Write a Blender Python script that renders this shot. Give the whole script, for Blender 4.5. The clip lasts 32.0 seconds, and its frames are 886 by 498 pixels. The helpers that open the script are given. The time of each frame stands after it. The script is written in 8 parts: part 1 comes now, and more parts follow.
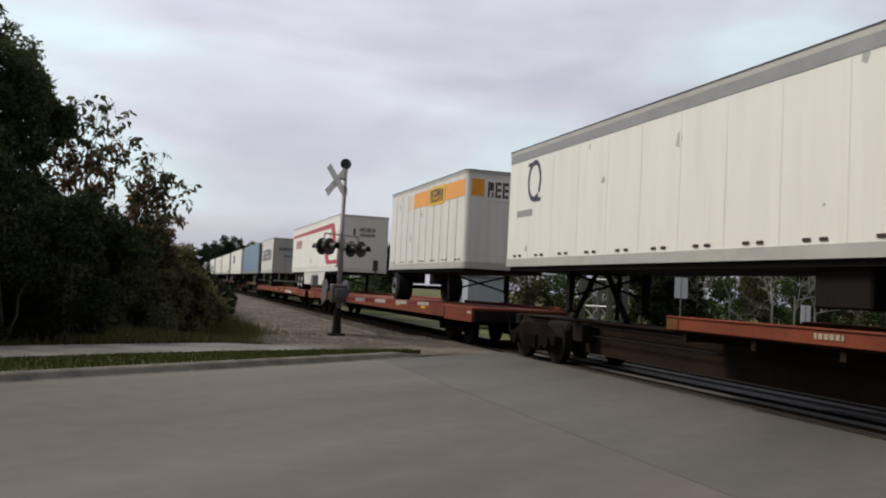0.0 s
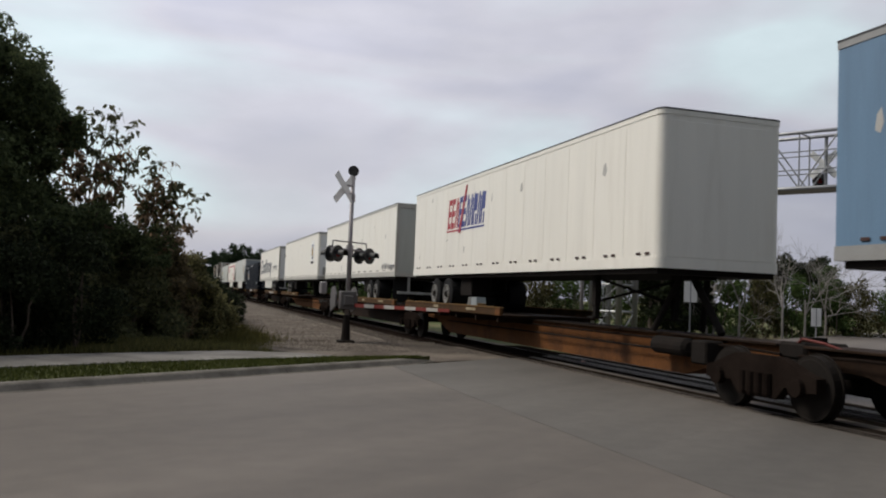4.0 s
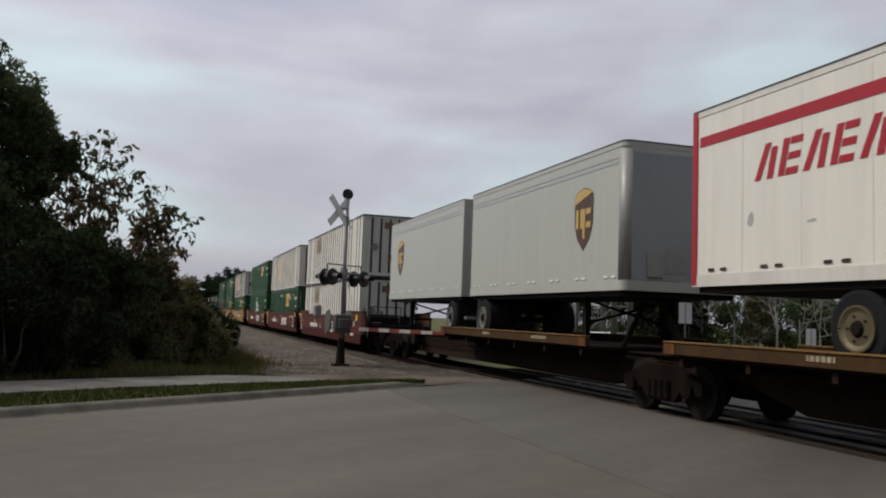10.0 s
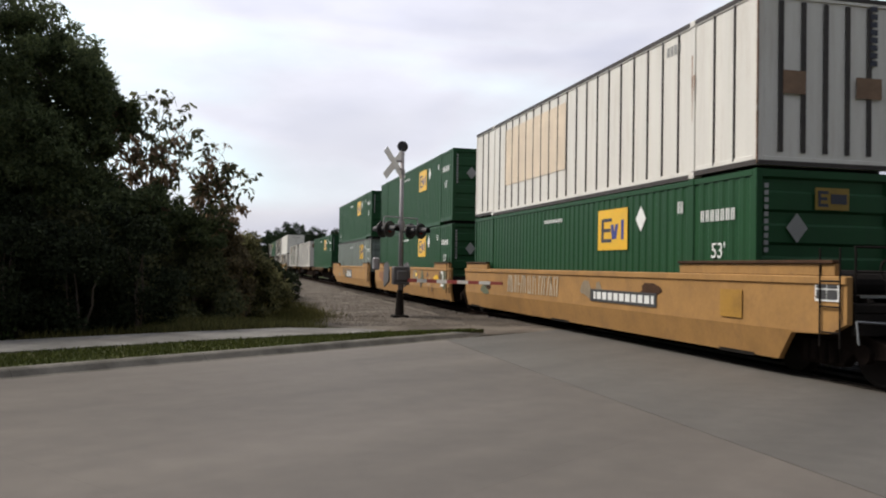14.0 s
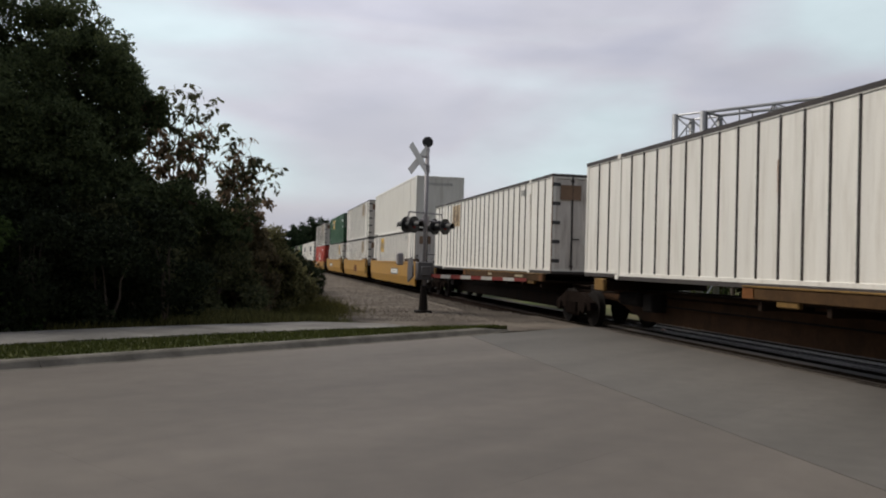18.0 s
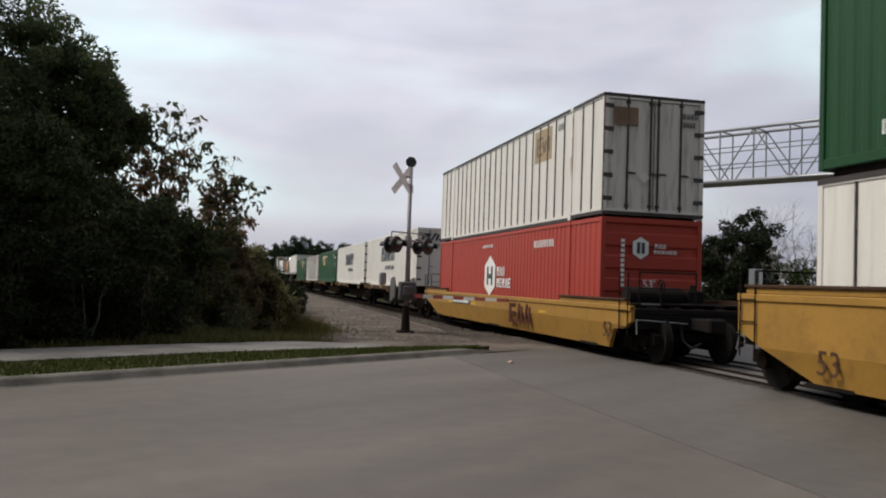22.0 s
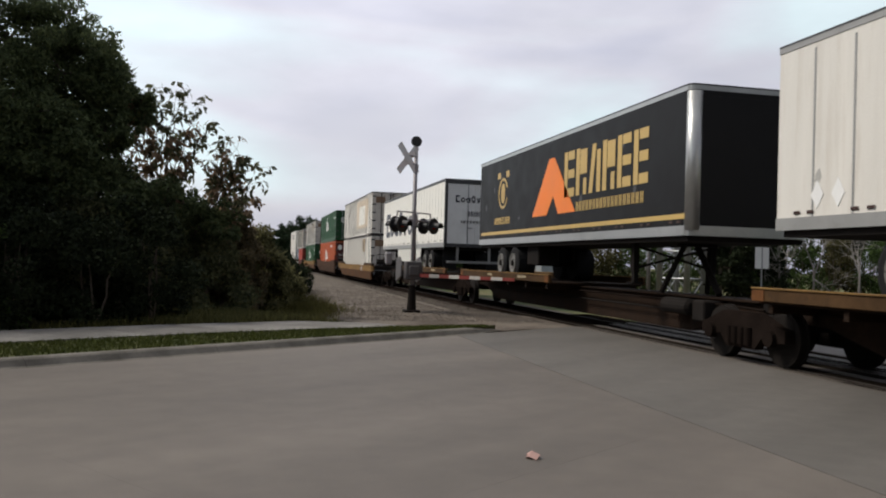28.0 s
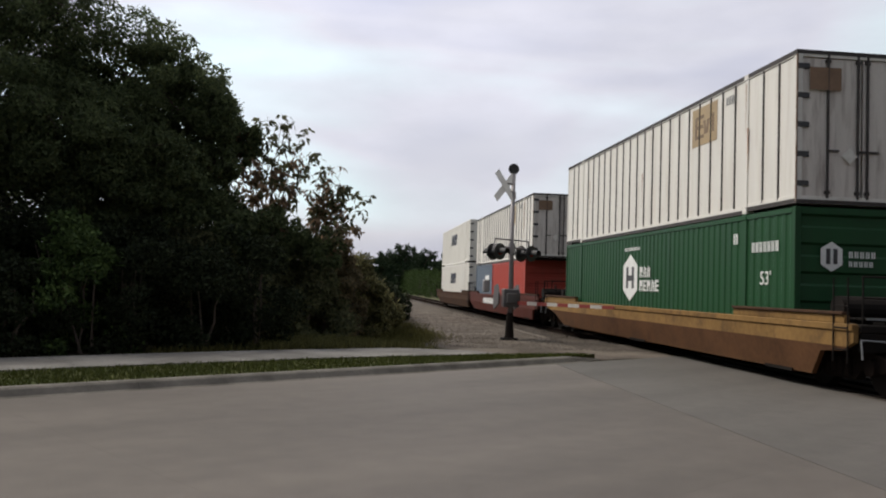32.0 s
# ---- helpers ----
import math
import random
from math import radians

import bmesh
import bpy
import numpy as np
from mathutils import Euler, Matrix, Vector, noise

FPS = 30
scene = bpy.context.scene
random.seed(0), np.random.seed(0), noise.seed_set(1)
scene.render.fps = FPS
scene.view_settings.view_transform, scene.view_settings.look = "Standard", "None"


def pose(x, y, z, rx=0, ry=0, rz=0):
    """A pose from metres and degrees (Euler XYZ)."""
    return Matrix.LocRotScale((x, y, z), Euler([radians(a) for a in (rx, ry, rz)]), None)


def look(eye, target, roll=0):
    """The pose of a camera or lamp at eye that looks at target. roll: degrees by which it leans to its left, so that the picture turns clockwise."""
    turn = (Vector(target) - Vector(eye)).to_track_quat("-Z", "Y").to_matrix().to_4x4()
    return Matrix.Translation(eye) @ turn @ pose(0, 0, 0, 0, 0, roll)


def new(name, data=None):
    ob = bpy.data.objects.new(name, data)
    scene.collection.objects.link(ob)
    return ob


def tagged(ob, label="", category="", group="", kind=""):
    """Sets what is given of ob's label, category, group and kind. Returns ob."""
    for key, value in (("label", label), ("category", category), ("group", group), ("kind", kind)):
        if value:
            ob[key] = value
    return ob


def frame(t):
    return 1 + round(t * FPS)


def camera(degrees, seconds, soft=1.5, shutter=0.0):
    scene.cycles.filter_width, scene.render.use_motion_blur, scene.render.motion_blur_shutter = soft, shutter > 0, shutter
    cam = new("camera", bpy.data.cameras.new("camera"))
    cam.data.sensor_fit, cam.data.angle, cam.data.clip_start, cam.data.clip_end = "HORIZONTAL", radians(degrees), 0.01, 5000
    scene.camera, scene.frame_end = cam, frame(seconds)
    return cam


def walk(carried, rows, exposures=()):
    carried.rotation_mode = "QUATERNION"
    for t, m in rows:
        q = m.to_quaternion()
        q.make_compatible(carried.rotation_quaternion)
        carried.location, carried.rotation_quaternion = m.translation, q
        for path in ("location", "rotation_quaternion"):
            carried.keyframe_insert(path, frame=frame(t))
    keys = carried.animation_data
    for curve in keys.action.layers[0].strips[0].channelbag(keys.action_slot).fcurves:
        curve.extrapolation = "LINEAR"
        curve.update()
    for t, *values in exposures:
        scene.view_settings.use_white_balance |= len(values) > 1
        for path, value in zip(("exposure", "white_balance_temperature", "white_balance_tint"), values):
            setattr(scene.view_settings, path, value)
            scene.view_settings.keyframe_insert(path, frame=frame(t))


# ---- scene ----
SECONDS = 32.0
EYE = (0.0, 0.0, 1.554)
cam = camera(55.3, SECONDS, soft=2.0, shutter=0.04)
PATH = [
    (0, (3.076, 9.503, 2.029), 2.89),
    (0.5, (3.005, 9.521, 2.125), 2.54),
    (1, (2.907, 9.550, 2.150), 1.67),
    (1.5, (2.895, 9.556, 2.097), 1.61),
    (2, (2.851, 9.565, 2.178), 1.99),
    (2.5, (2.998, 9.527, 2.064), 2.19),
    (4.5, (2.939, 9.542, 2.106), 2.63),
    (5, (2.766, 9.602, 1.953), 2.49),
    (5.5, (2.816, 9.586, 1.966), 2.33),
    (6, (2.847, 9.577, 1.971), 2.39),
    (6.5, (2.763, 9.602, 1.968), 1.98),
    (7, (2.766, 9.600, 1.980), 2.42),
    (7.5, (2.697, 9.618, 2.024), 2.29),
    (8, (2.953, 9.535, 2.153), 3.32),
    (8.5, (3.040, 9.501, 2.256), 3.31),
    (9, (3.055, 9.488, 2.351), 3.55),
    (9.5, (3.184, 9.450, 2.302), 2.69),
    (10, (3.025, 9.497, 2.365), 2.06),
    (10.5, (2.600, 9.641, 2.088), 1.32),
    (11, (2.447, 9.690, 1.885), 0.67),
    (11.5, (2.432, 9.696, 1.817), 0.68),
    (12, (2.462, 9.691, 1.700), 0.94),
    (12.5, (2.372, 9.711, 1.825), 0.55),
    (13, (2.341, 9.722, 1.640), 1.39),
    (13.5, (2.487, 9.683, 1.774), 1.22),
    (14, (2.406, 9.704, 1.766), 0.98),
    (14.5, (2.397, 9.709, 1.573), 0.71),
    (15, (2.434, 9.699, 1.646), 1.37),
    (15.5, (2.292, 9.734, 1.586), 1.30),
    (17.5, (2.201, 9.753, 1.733), 1.51),
    (18, (2.130, 9.769, 1.710), 1.56),
    (18.5, (2.285, 9.735, 1.664), 1.30),
    (19, (2.347, 9.719, 1.726), 1.39),
    (19.5, (2.510, 9.678, 1.724), 1.78),
    (20, (2.411, 9.703, 1.772), 1.90),
    (20.5, (2.562, 9.660, 1.906), 2.09),
    (21, (2.398, 9.704, 1.856), 1.84),
    (21.5, (2.412, 9.697, 1.938), 1.12),
    (22, (2.320, 9.719, 1.953), 1.92),
    (22.5, (2.334, 9.720, 1.831), 1.40),
    (23, (2.357, 9.716, 1.774), 1.06),
    (23.5, (2.349, 9.718, 1.770), 1.26),
    (24, (2.283, 9.735, 1.699), 1.46),
    (24.5, (2.245, 9.744, 1.687), 1.07),
    (25, (2.258, 9.741, 1.683), 1.38),
    (25.5, (2.191, 9.756, 1.701), 1.33),
    (27.5, (2.362, 9.716, 1.726), 1.78),
    (28, (2.263, 9.739, 1.709), 1.72),
    (28.5, (2.171, 9.759, 1.767), 1.47),
    (29, (2.154, 9.763, 1.756), 1.43),
    (29.5, (2.155, 9.764, 1.686), 1.26),
    (30, (1.867, 9.824, 1.551), 1.73),
    (30.5, (1.640, 9.863, 1.713), 1.28),
    (31, (1.241, 9.913, 2.004), 1.30),
    (31.5, (1.136, 9.931, 1.842), 1.64),
    (32, (1.118, 9.927, 1.998), 1.81),]
EXPOSURES = [(0, -0.17), (2, -0.17), (5, -0.27), (6, -0.22), (7, -0.17), (8, 0.08), (9, -0.37), (10, -0.47), (11, -0.17), (12, -0.07), (13, 0.23), (14, 0.18), (15, 0.13), (17, -0.07), (18, -0.27), (19, 0.03), (20, -0.07), (24, -0.12), (28, -0.02), (32, -0.02)]
walk(cam, [(t, look(EYE, (a[0], a[1], a[2]), roll)) for t, a, roll in PATH], EXPOSURES)

# ---------------------------------------------------------------- light
SUN_AZ, SUN_EL = radians(-68), radians(50)          # from the track's far left


def make_world():
    w = bpy.data.worlds.new("overcast_sky")
    w.use_nodes = True
    n, l = w.node_tree.nodes, w.node_tree.links
    n.clear()
    out = n.new("ShaderNodeOutputWorld")
    bg = n.new("ShaderNodeBackground")
    sky = n.new("ShaderNodeTexSky")
    sky.sky_type, sky.sun_disc = "NISHITA", False
    sky.sun_elevation, sky.sun_rotation = SUN_EL, SUN_AZ
    sky.air_density, sky.dust_density = 1.0, 2.0
    dim = n.new("ShaderNodeMix")
    dim.data_type, dim.blend_type = "RGBA", "MULTIPLY"
    dim.inputs["Factor"].default_value = 1.0
    l.new(sky.outputs["Color"], dim.inputs["A"])
    dim.inputs["B"].default_value = (0.10, 0.10, 0.10, 1)
    # cloud layer: stretched noise on the sky dome
    tc = n.new("ShaderNodeTexCoord")
    mp = n.new("ShaderNodeMapping")
    mp.inputs["Scale"].default_value = (1.0, 1.0, 3.4)
    l.new(tc.outputs["Generated"], mp.inputs["Vector"])
    n1 = n.new("ShaderNodeTexNoise")
    n1.inputs["Scale"].default_value, n1.inputs["Detail"].default_value = 1.9, 3.2
    n1.inputs["Roughness"].default_value, n1.inputs["Distortion"].default_value = 0.45, 0.5
    l.new(mp.outputs["Vector"], n1.inputs["Vector"])
    ramp = n.new("ShaderNodeValToRGB")
    e = ramp.color_ramp.elements
    e[0].position, e[0].color = 0.38, (0.525, 0.53, 0.64, 1)
    e[1].position, e[1].color = 0.62, (0.765, 0.885, 0.92, 1)
    mid = ramp.color_ramp.elements.new(0.50)
    mid.color = (0.69, 0.68, 0.75, 1)
    l.new(n1.outputs["Fac"], ramp.inputs["Fac"])
    # paler overhead, greyer to the horizon
    sep = n.new("ShaderNodeSeparateXYZ")
    l.new(tc.outputs["Generated"], sep.inputs["Vector"])
    up = n.new("ShaderNodeMapRange")
    up.inputs["From Min"].default_value, up.inputs["From Max"].default_value = 0.0, 0.42
    up.inputs["To Min"].default_value, up.inputs["To Max"].default_value = 0.80, 1.12
    l.new(sep.outputs["Z"], up.inputs["Value"])
    # the veiled sun brightens its half of the sky
    side = n.new("ShaderNodeVectorMath")
    side.operation = "DOT_PRODUCT"
    l.new(tc.outputs["Generated"], side.inputs[0])
    side.inputs[1].default_value = (math.sin(radians(-28)), math.cos(radians(-28)), 0.0)
    half = n.new("ShaderNodeMapRange")
    half.inputs["From Min"].default_value, half.inputs["From Max"].default_value = -1.0, 1.0
    half.inputs["To Min"].default_value, half.inputs["To Max"].default_value = 0.31, 1.12
    l.new(side.outputs["Value"], half.inputs["Value"])
    both = n.new("ShaderNodeMath")
    both.operation = "MULTIPLY"
    l.new(up.outputs["Result"], both.inputs[0])
    l.new(half.outputs["Result"], both.inputs[1])
    # smaller heaped clouds with paler tops
    mp2 = n.new("ShaderNodeMapping")
    mp2.inputs["Scale"].default_value, mp2.inputs["Location"].default_value = (1.0, 1.0, 2.6), (3.1, 0.4, 0.2)
    l.new(tc.outputs["Generated"], mp2.inputs["Vector"])
    n2 = n.new("ShaderNodeTexNoise")
    n2.inputs["Scale"].default_value, n2.inputs["Detail"].default_value, n2.inputs["Roughness"].default_value = 4.2, 6.0, 0.55
    l.new(mp2.outputs["Vector"], n2.inputs["Vector"])
    puff = n.new("ShaderNodeMapRange")
    puff.inputs["From Min"].default_value, puff.inputs["From Max"].default_value = 0.38, 0.66
    puff.inputs["To Min"].default_value, puff.inputs["To Max"].default_value = 0.94, 1.09
    l.new(n2.outputs["Fac"], puff.inputs["Value"])
    heap = n.new("ShaderNodeMix")
    heap.data_type, heap.blend_type = "RGBA", "MULTIPLY"
    heap.inputs["Factor"].default_value = 1.0
    l.new(ramp.outputs["Color"], heap.inputs["A"])
    l.new(puff.outputs["Result"], heap.inputs["B"])
    mul = n.new("ShaderNodeMix")
    mul.data_type, mul.blend_type = "RGBA", "MULTIPLY"
    mul.inputs["Factor"].default_value = 1.0
    l.new(heap.outputs["Result"], mul.inputs["A"])
    l.new(both.outputs["Value"], mul.inputs["B"])
    mix = n.new("ShaderNodeMix")
    mix.data_type = "RGBA"
    mix.inputs["Factor"].default_value = 0.86
    l.new(dim.outputs["Result"], mix.inputs["A"])
    l.new(mul.outputs["Result"], mix.inputs["B"])
    l.new(mix.outputs["Result"], bg.inputs["Color"])
    bg.inputs["Strength"].default_value = 1.20
    l.new(bg.outputs["Background"], out.inputs["Surface"])
    scene.world = w


make_world()
sun_data = bpy.data.lights.new("sun", "SUN")
sun_data.energy, sun_data.angle, sun_data.color = 3.3, radians(18), (1.0, 0.93, 0.82)
sun = new("sun", sun_data)
d = Vector((math.sin(SUN_AZ) * math.cos(SUN_EL), math.cos(SUN_AZ) * math.cos(SUN_EL), math.sin(SUN_EL)))
sun.rotation_euler = d.to_track_quat("Z", "Y").to_euler()

# ---------------------------------------------------------------- materials
MATS = {}


def surface(name, color, rough=0.6, metal=0.0, vary=0.12, dirt=0.0, dirt_color=(0.10, 0.08, 0.06), grain=40.0,
            patch=1.6, bump=0.0, streak=False, spec=0.4, emit=0.0):
    """A principled surface with tone variation at two scales, dirt or rust patches, and fine relief."""
    if name in MATS:
        return MATS[name]
    m = bpy.data.materials.new(name)
    m.use_nodes = True
    n, l = m.node_tree.nodes, m.node_tree.links
    b = n["Principled BSDF"]
    b.inputs["Metallic"].default_value = metal
    b.inputs["Specular IOR Level"].default_value = spec
    tc, info = n.new("ShaderNodeTexCoord"), n.new("ShaderNodeObjectInfo")
    add = n.new("ShaderNodeVectorMath")
    add.operation = "MULTIPLY_ADD"
    l.new(info.outputs["Random"], add.inputs[0])
    add.inputs[1].default_value = (37.0, 19.0, 11.0)
    l.new(tc.outputs["Object"], add.inputs[2])
    base = add.outputs["Vector"]
    big = n.new("ShaderNodeTexNoise")
    big.inputs["Scale"].default_value, big.inputs["Detail"].default_value = patch, 4.0
    if streak:
        mp = n.new("ShaderNodeMapping")
        mp.inputs["Scale"].default_value = (2.2, 2.2, 0.22)
        l.new(base, mp.inputs["Vector"])
        l.new(mp.outputs["Vector"], big.inputs["Vector"])
    else:
        l.new(base, big.inputs["Vector"])
    fine = n.new("ShaderNodeTexNoise")
    fine.inputs["Scale"].default_value, fine.inputs["Detail"].default_value = grain, 3.0
    l.new(base, fine.inputs["Vector"])
    mixf = n.new("ShaderNodeMath")
    mixf.operation = "MULTIPLY_ADD"
    l.new(big.outputs["Fac"], mixf.inputs[0])
    mixf.inputs[1].default_value = 0.65
    half = n.new("ShaderNodeMath")
    half.operation = "MULTIPLY"
    l.new(fine.outputs["Fac"], half.inputs[0])
    half.inputs[1].default_value = 0.35
    l.new(half.outputs["Value"], mixf.inputs[2])
    tone = n.new("ShaderNodeValToRGB")
    e = tone.color_ramp.elements
    e[0].position, e[1].position = 0.30, 0.70
    e[0].color = (*[c * (1 - vary) for c in color], 1)
    e[1].color = (*[min(1.0, c * (1 + vary)) for c in color], 1)
    l.new(mixf.outputs["Value"], tone.inputs["Fac"])
    col = tone.outputs["Color"]
    if dirt > 0:
        dn = n.new("ShaderNodeTexNoise")
        dn.inputs["Scale"].default_value, dn.inputs["Detail"].default_value = patch * 1.7, 7.0
        dn.inputs["Roughness"].default_value = 0.65
        if streak:
            l.new(mp.outputs["Vector"], dn.inputs["Vector"])
        else:
            l.new(base, dn.inputs["Vector"])
        dr = n.new("ShaderNodeMapRange")
        dr.inputs["From Min"].default_value, dr.inputs["From Max"].default_value = 0.50, 0.80
        dr.inputs["To Min"].default_value, dr.inputs["To Max"].default_value = 0.0, dirt
        l.new(dn.outputs["Fac"], dr.inputs["Value"])
        dm = n.new("ShaderNodeMix")
        dm.data_type = "RGBA"
        l.new(dr.outputs["Result"], dm.inputs["Factor"])
        l.new(col, dm.inputs["A"])
        dm.inputs["B"].default_value = (*dirt_color, 1)
        col = dm.outputs["Result"]
    l.new(col, b.inputs["Base Color"])
    rr = n.new("ShaderNodeMapRange")
    rr.inputs["To Min"].default_value, rr.inputs["To Max"].default_value = max(0.05, rough - 0.12), min(1.0, rough + 0.12)
    l.new(big.outputs["Fac"], rr.inputs["Value"])
    l.new(rr.outputs["Result"], b.inputs["Roughness"])
    if bump > 0:
        bp = n.new("ShaderNodeBump")
        bp.inputs["Strength"].default_value, bp.inputs["Distance"].default_value = 0.6, bump
        l.new(fine.outputs["Fac"], bp.inputs["Height"])
        l.new(bp.outputs["Normal"], b.inputs["Normal"])
    if emit > 0:
        b.inputs["Emission Color"].default_value = (*color, 1)
        b.inputs["Emission Strength"].default_value = emit
    MATS[name] = m
    return m


def leafy(name, color, vary=0.5, through_light=0.12):
    """Foliage: tone differs from leaf to leaf."""
    if name in MATS:
        return MATS[name]
    m = bpy.data.materials.new(name)
    m.use_nodes = True
    n, l = m.node_tree.nodes, m.node_tree.links
    b = n["Principled BSDF"]
    geo = n.new("ShaderNodeNewGeometry")
    ramp = n.new("ShaderNodeValToRGB")
    e = ramp.color_ramp.elements
    e[0].color = (*[c * (1 - vary) for c in color], 1)
    e[1].color = (min(1, color[0] * (1 + vary * 1.3)), min(1, color[1] * (1 + vary)), color[2] * (1 + vary * 0.4), 1)
    l.new(geo.outputs["Random Per Island"], ramp.inputs["Fac"])
    l.new(ramp.outputs["Color"], b.inputs["Base Color"])
    b.inputs["Roughness"].default_value = 0.75
    b.inputs["Specular IOR Level"].default_value = 0.06
    b.inputs["Transmission Weight"].default_value = 0.0
    tr = n.new("ShaderNodeBsdfTranslucent")
    l.new(ramp.outputs["Color"], tr.inputs["Color"])
    mx = n.new("ShaderNodeMixShader")
    mx.inputs["Fac"].default_value = through_light
    out = n["Material Output"]
    l.new(b.outputs["BSDF"], mx.inputs[1])
    l.new(tr.outputs["BSDF"], mx.inputs[2])
    l.new(mx.outputs["Shader"], out.inputs["Surface"])
    MATS[name] = m
    return m


def ground_mix(name, a, b_, scale=0.8, rough=0.9, bump=0.02, grain=60.0, contrast=(0.4, 0.6), along=False):
    """Ground of two colours in uneven patches with a gritty relief, in world metres."""
    m = bpy.data.materials.new(name)
    m.use_nodes = True
    n, l = m.node_tree.nodes, m.node_tree.links
    bs = n["Principled BSDF"]
    geo = n.new("ShaderNodeNewGeometry")
    big, fine, mid = (n.new("ShaderNodeTexNoise") for _ in range(3))
    for node, s, det in ((big, scale, 6.0), (fine, grain, 4.0), (mid, scale * 6, 5.0)):
        node.inputs["Scale"].default_value, node.inputs["Detail"].default_value = s, det
        l.new(geo.outputs["Position"], node.inputs["Vector"])
    if along:                                        # tyre-worn streaks that follow the road
        turn_ = n.new("ShaderNodeMapping")
        turn_.vector_type = "TEXTURE"
        turn_.inputs["Rotation"].default_value = (0, 0, math.atan2(0.6, 0.8))
        turn_.inputs["Scale"].default_value = (6.0, 0.9, 1.0)
        l.new(geo.outputs["Position"], turn_.inputs["Vector"])
        l.new(turn_.outputs["Vector"], big.inputs["Vector"])
    r1 = n.new("ShaderNodeMapRange")
    r1.inputs["From Min"].default_value, r1.inputs["From Max"].default_value = contrast
    l.new(big.outputs["Fac"], r1.inputs["Value"])
    mx = n.new("ShaderNodeMix")
    mx.data_type = "RGBA"
    l.new(r1.outputs["Result"], mx.inputs["Factor"])
    mx.inputs["A"].default_value, mx.inputs["B"].default_value = (*a, 1), (*b_, 1)
    sp = n.new("ShaderNodeMath")
    sp.operation = "MULTIPLY_ADD"
    l.new(fine.outputs["Fac"], sp.inputs[0])
    sp.inputs[1].default_value = 0.7
    sp.inputs[2].default_value = 0.40
    s2 = n.new("ShaderNodeMath")
    s2.operation = "MULTIPLY_ADD"
    l.new(mid.outputs["Fac"], s2.inputs[0])
    s2.inputs[1].default_value, s2.inputs[2].default_value = 0.5, 0.0
    s3 = n.new("ShaderNodeMath")
    s3.operation = "ADD"
    l.new(sp.outputs["Value"], s3.inputs[0])
    l.new(s2.outputs["Value"], s3.inputs[1])
    mul = n.new("ShaderNodeMix")
    mul.data_type, mul.blend_type = "RGBA", "MULTIPLY"
    mul.inputs["Factor"].default_value = 1.0
    l.new(mx.outputs["Result"], mul.inputs["A"])
    l.new(s3.outputs["Value"], mul.inputs["B"])
    l.new(mul.outputs["Result"], bs.inputs["Base Color"])
    bs.inputs["Roughness"].default_value = rough
    bs.inputs["Specular IOR Level"].default_value = 0.5 if along else 0.12
    bp = n.new("ShaderNodeBump")
    bp.inputs["Strength"].default_value, bp.inputs["Distance"].default_value = 0.7, bump
    l.new(fine.outputs["Fac"], bp.inputs["Height"])
    l.new(bp.outputs["Normal"], bs.inputs["Normal"])
    MATS[name] = m
    return m


CONCRETE = ground_mix("road_concrete", (0.064, 0.053, 0.0445), (0.120, 0.101, 0.085), 0.45, 0.72, 0.003, 90.0, (0.3, 0.7), True)
PATCHED = ground_mix("patched_concrete", (0.063, 0.056, 0.049), (0.102, 0.091, 0.080), 0.6, 0.74, 0.003, 90.0, (0.3, 0.7), True)
CURB = ground_mix("curb_concrete", (0.098, 0.090, 0.078), (0.155, 0.142, 0.124), 1.5, 0.85, 0.004, 70.0)
WALKWAY = ground_mix("pavement_concrete", (0.15, 0.140, 0.127), (0.22, 0.206, 0.188), 0.9, 0.85, 0.004, 70.0)
GRAVEL = ground_mix("gravel", (0.074, 0.061, 0.050), (0.138, 0.116, 0.097), 0.7, 0.95, 0.03, 26.0)
BALLAST = ground_mix("ballast", (0.06, 0.05, 0.045), (0.11, 0.095, 0.08), 0.7, 0.95, 0.04, 18.0)
SOIL = ground_mix("soil_and_grass", (0.055, 0.075, 0.025), (0.13, 0.115, 0.06), 0.25, 0.95, 0.03, 12.0)
GRASS = leafy("grass_blades", (0.060, 0.074, 0.022), 0.35)
VERGE = ground_mix("verge_turf", (0.045, 0.055, 0.018), (0.075, 0.075, 0.03), 0.8, 0.95, 0.03, 30.0)
# Ground of the bank, much darker than the verge
BANK_SOIL = ground_mix("dark_bank_soil", (0.018, 0.015, 0.011), (0.032, 0.027, 0.018), 0.8, 0.95, 0.03, 14.0)
GRASS_DRY = leafy("rough_dry_grass", (0.065, 0.066, 0.026), 0.5)
# Near-black tone: shade inside the thicket is put into the leaf colour
LEAF_SHADED = leafy("leaves_shaded_green", (0.018, 0.025, 0.014), 0.4, 0.12)
LEAF_TREE = leafy("leaves_olive_green", (0.084, 0.112, 0.062), 0.45, 0.36)
LEAF_MID = leafy("leaves_green", (0.045, 0.075, 0.028), 0.5, 0.12)
LEAF_DRY = leafy("leaves_brownish", (0.20, 0.150, 0.115), 0.5, 0.45)
LEAF_PALE = leafy("leaves_pale_green", (0.085, 0.095, 0.062), 0.5, 0.40)
LEAF_BROWN = leafy("leaves_olive_brown", (0.06, 0.06, 0.03), 0.5, 0.1)
# Scrub and edge leaves are painted paler, as if the flank were lit more
LEAF_SCRUB = leafy("leaves_lit_pale_scrub", (0.115, 0.118, 0.066), 0.5, 0.40)
LEAF_LIT_EDGE = leafy("leaves_lit_edge_green", (0.105, 0.118, 0.072), 0.45, 0.45)
LEAF_VINE = leafy("leaves_greyish_brown", (0.135, 0.118, 0.080), 0.4, 0.45)
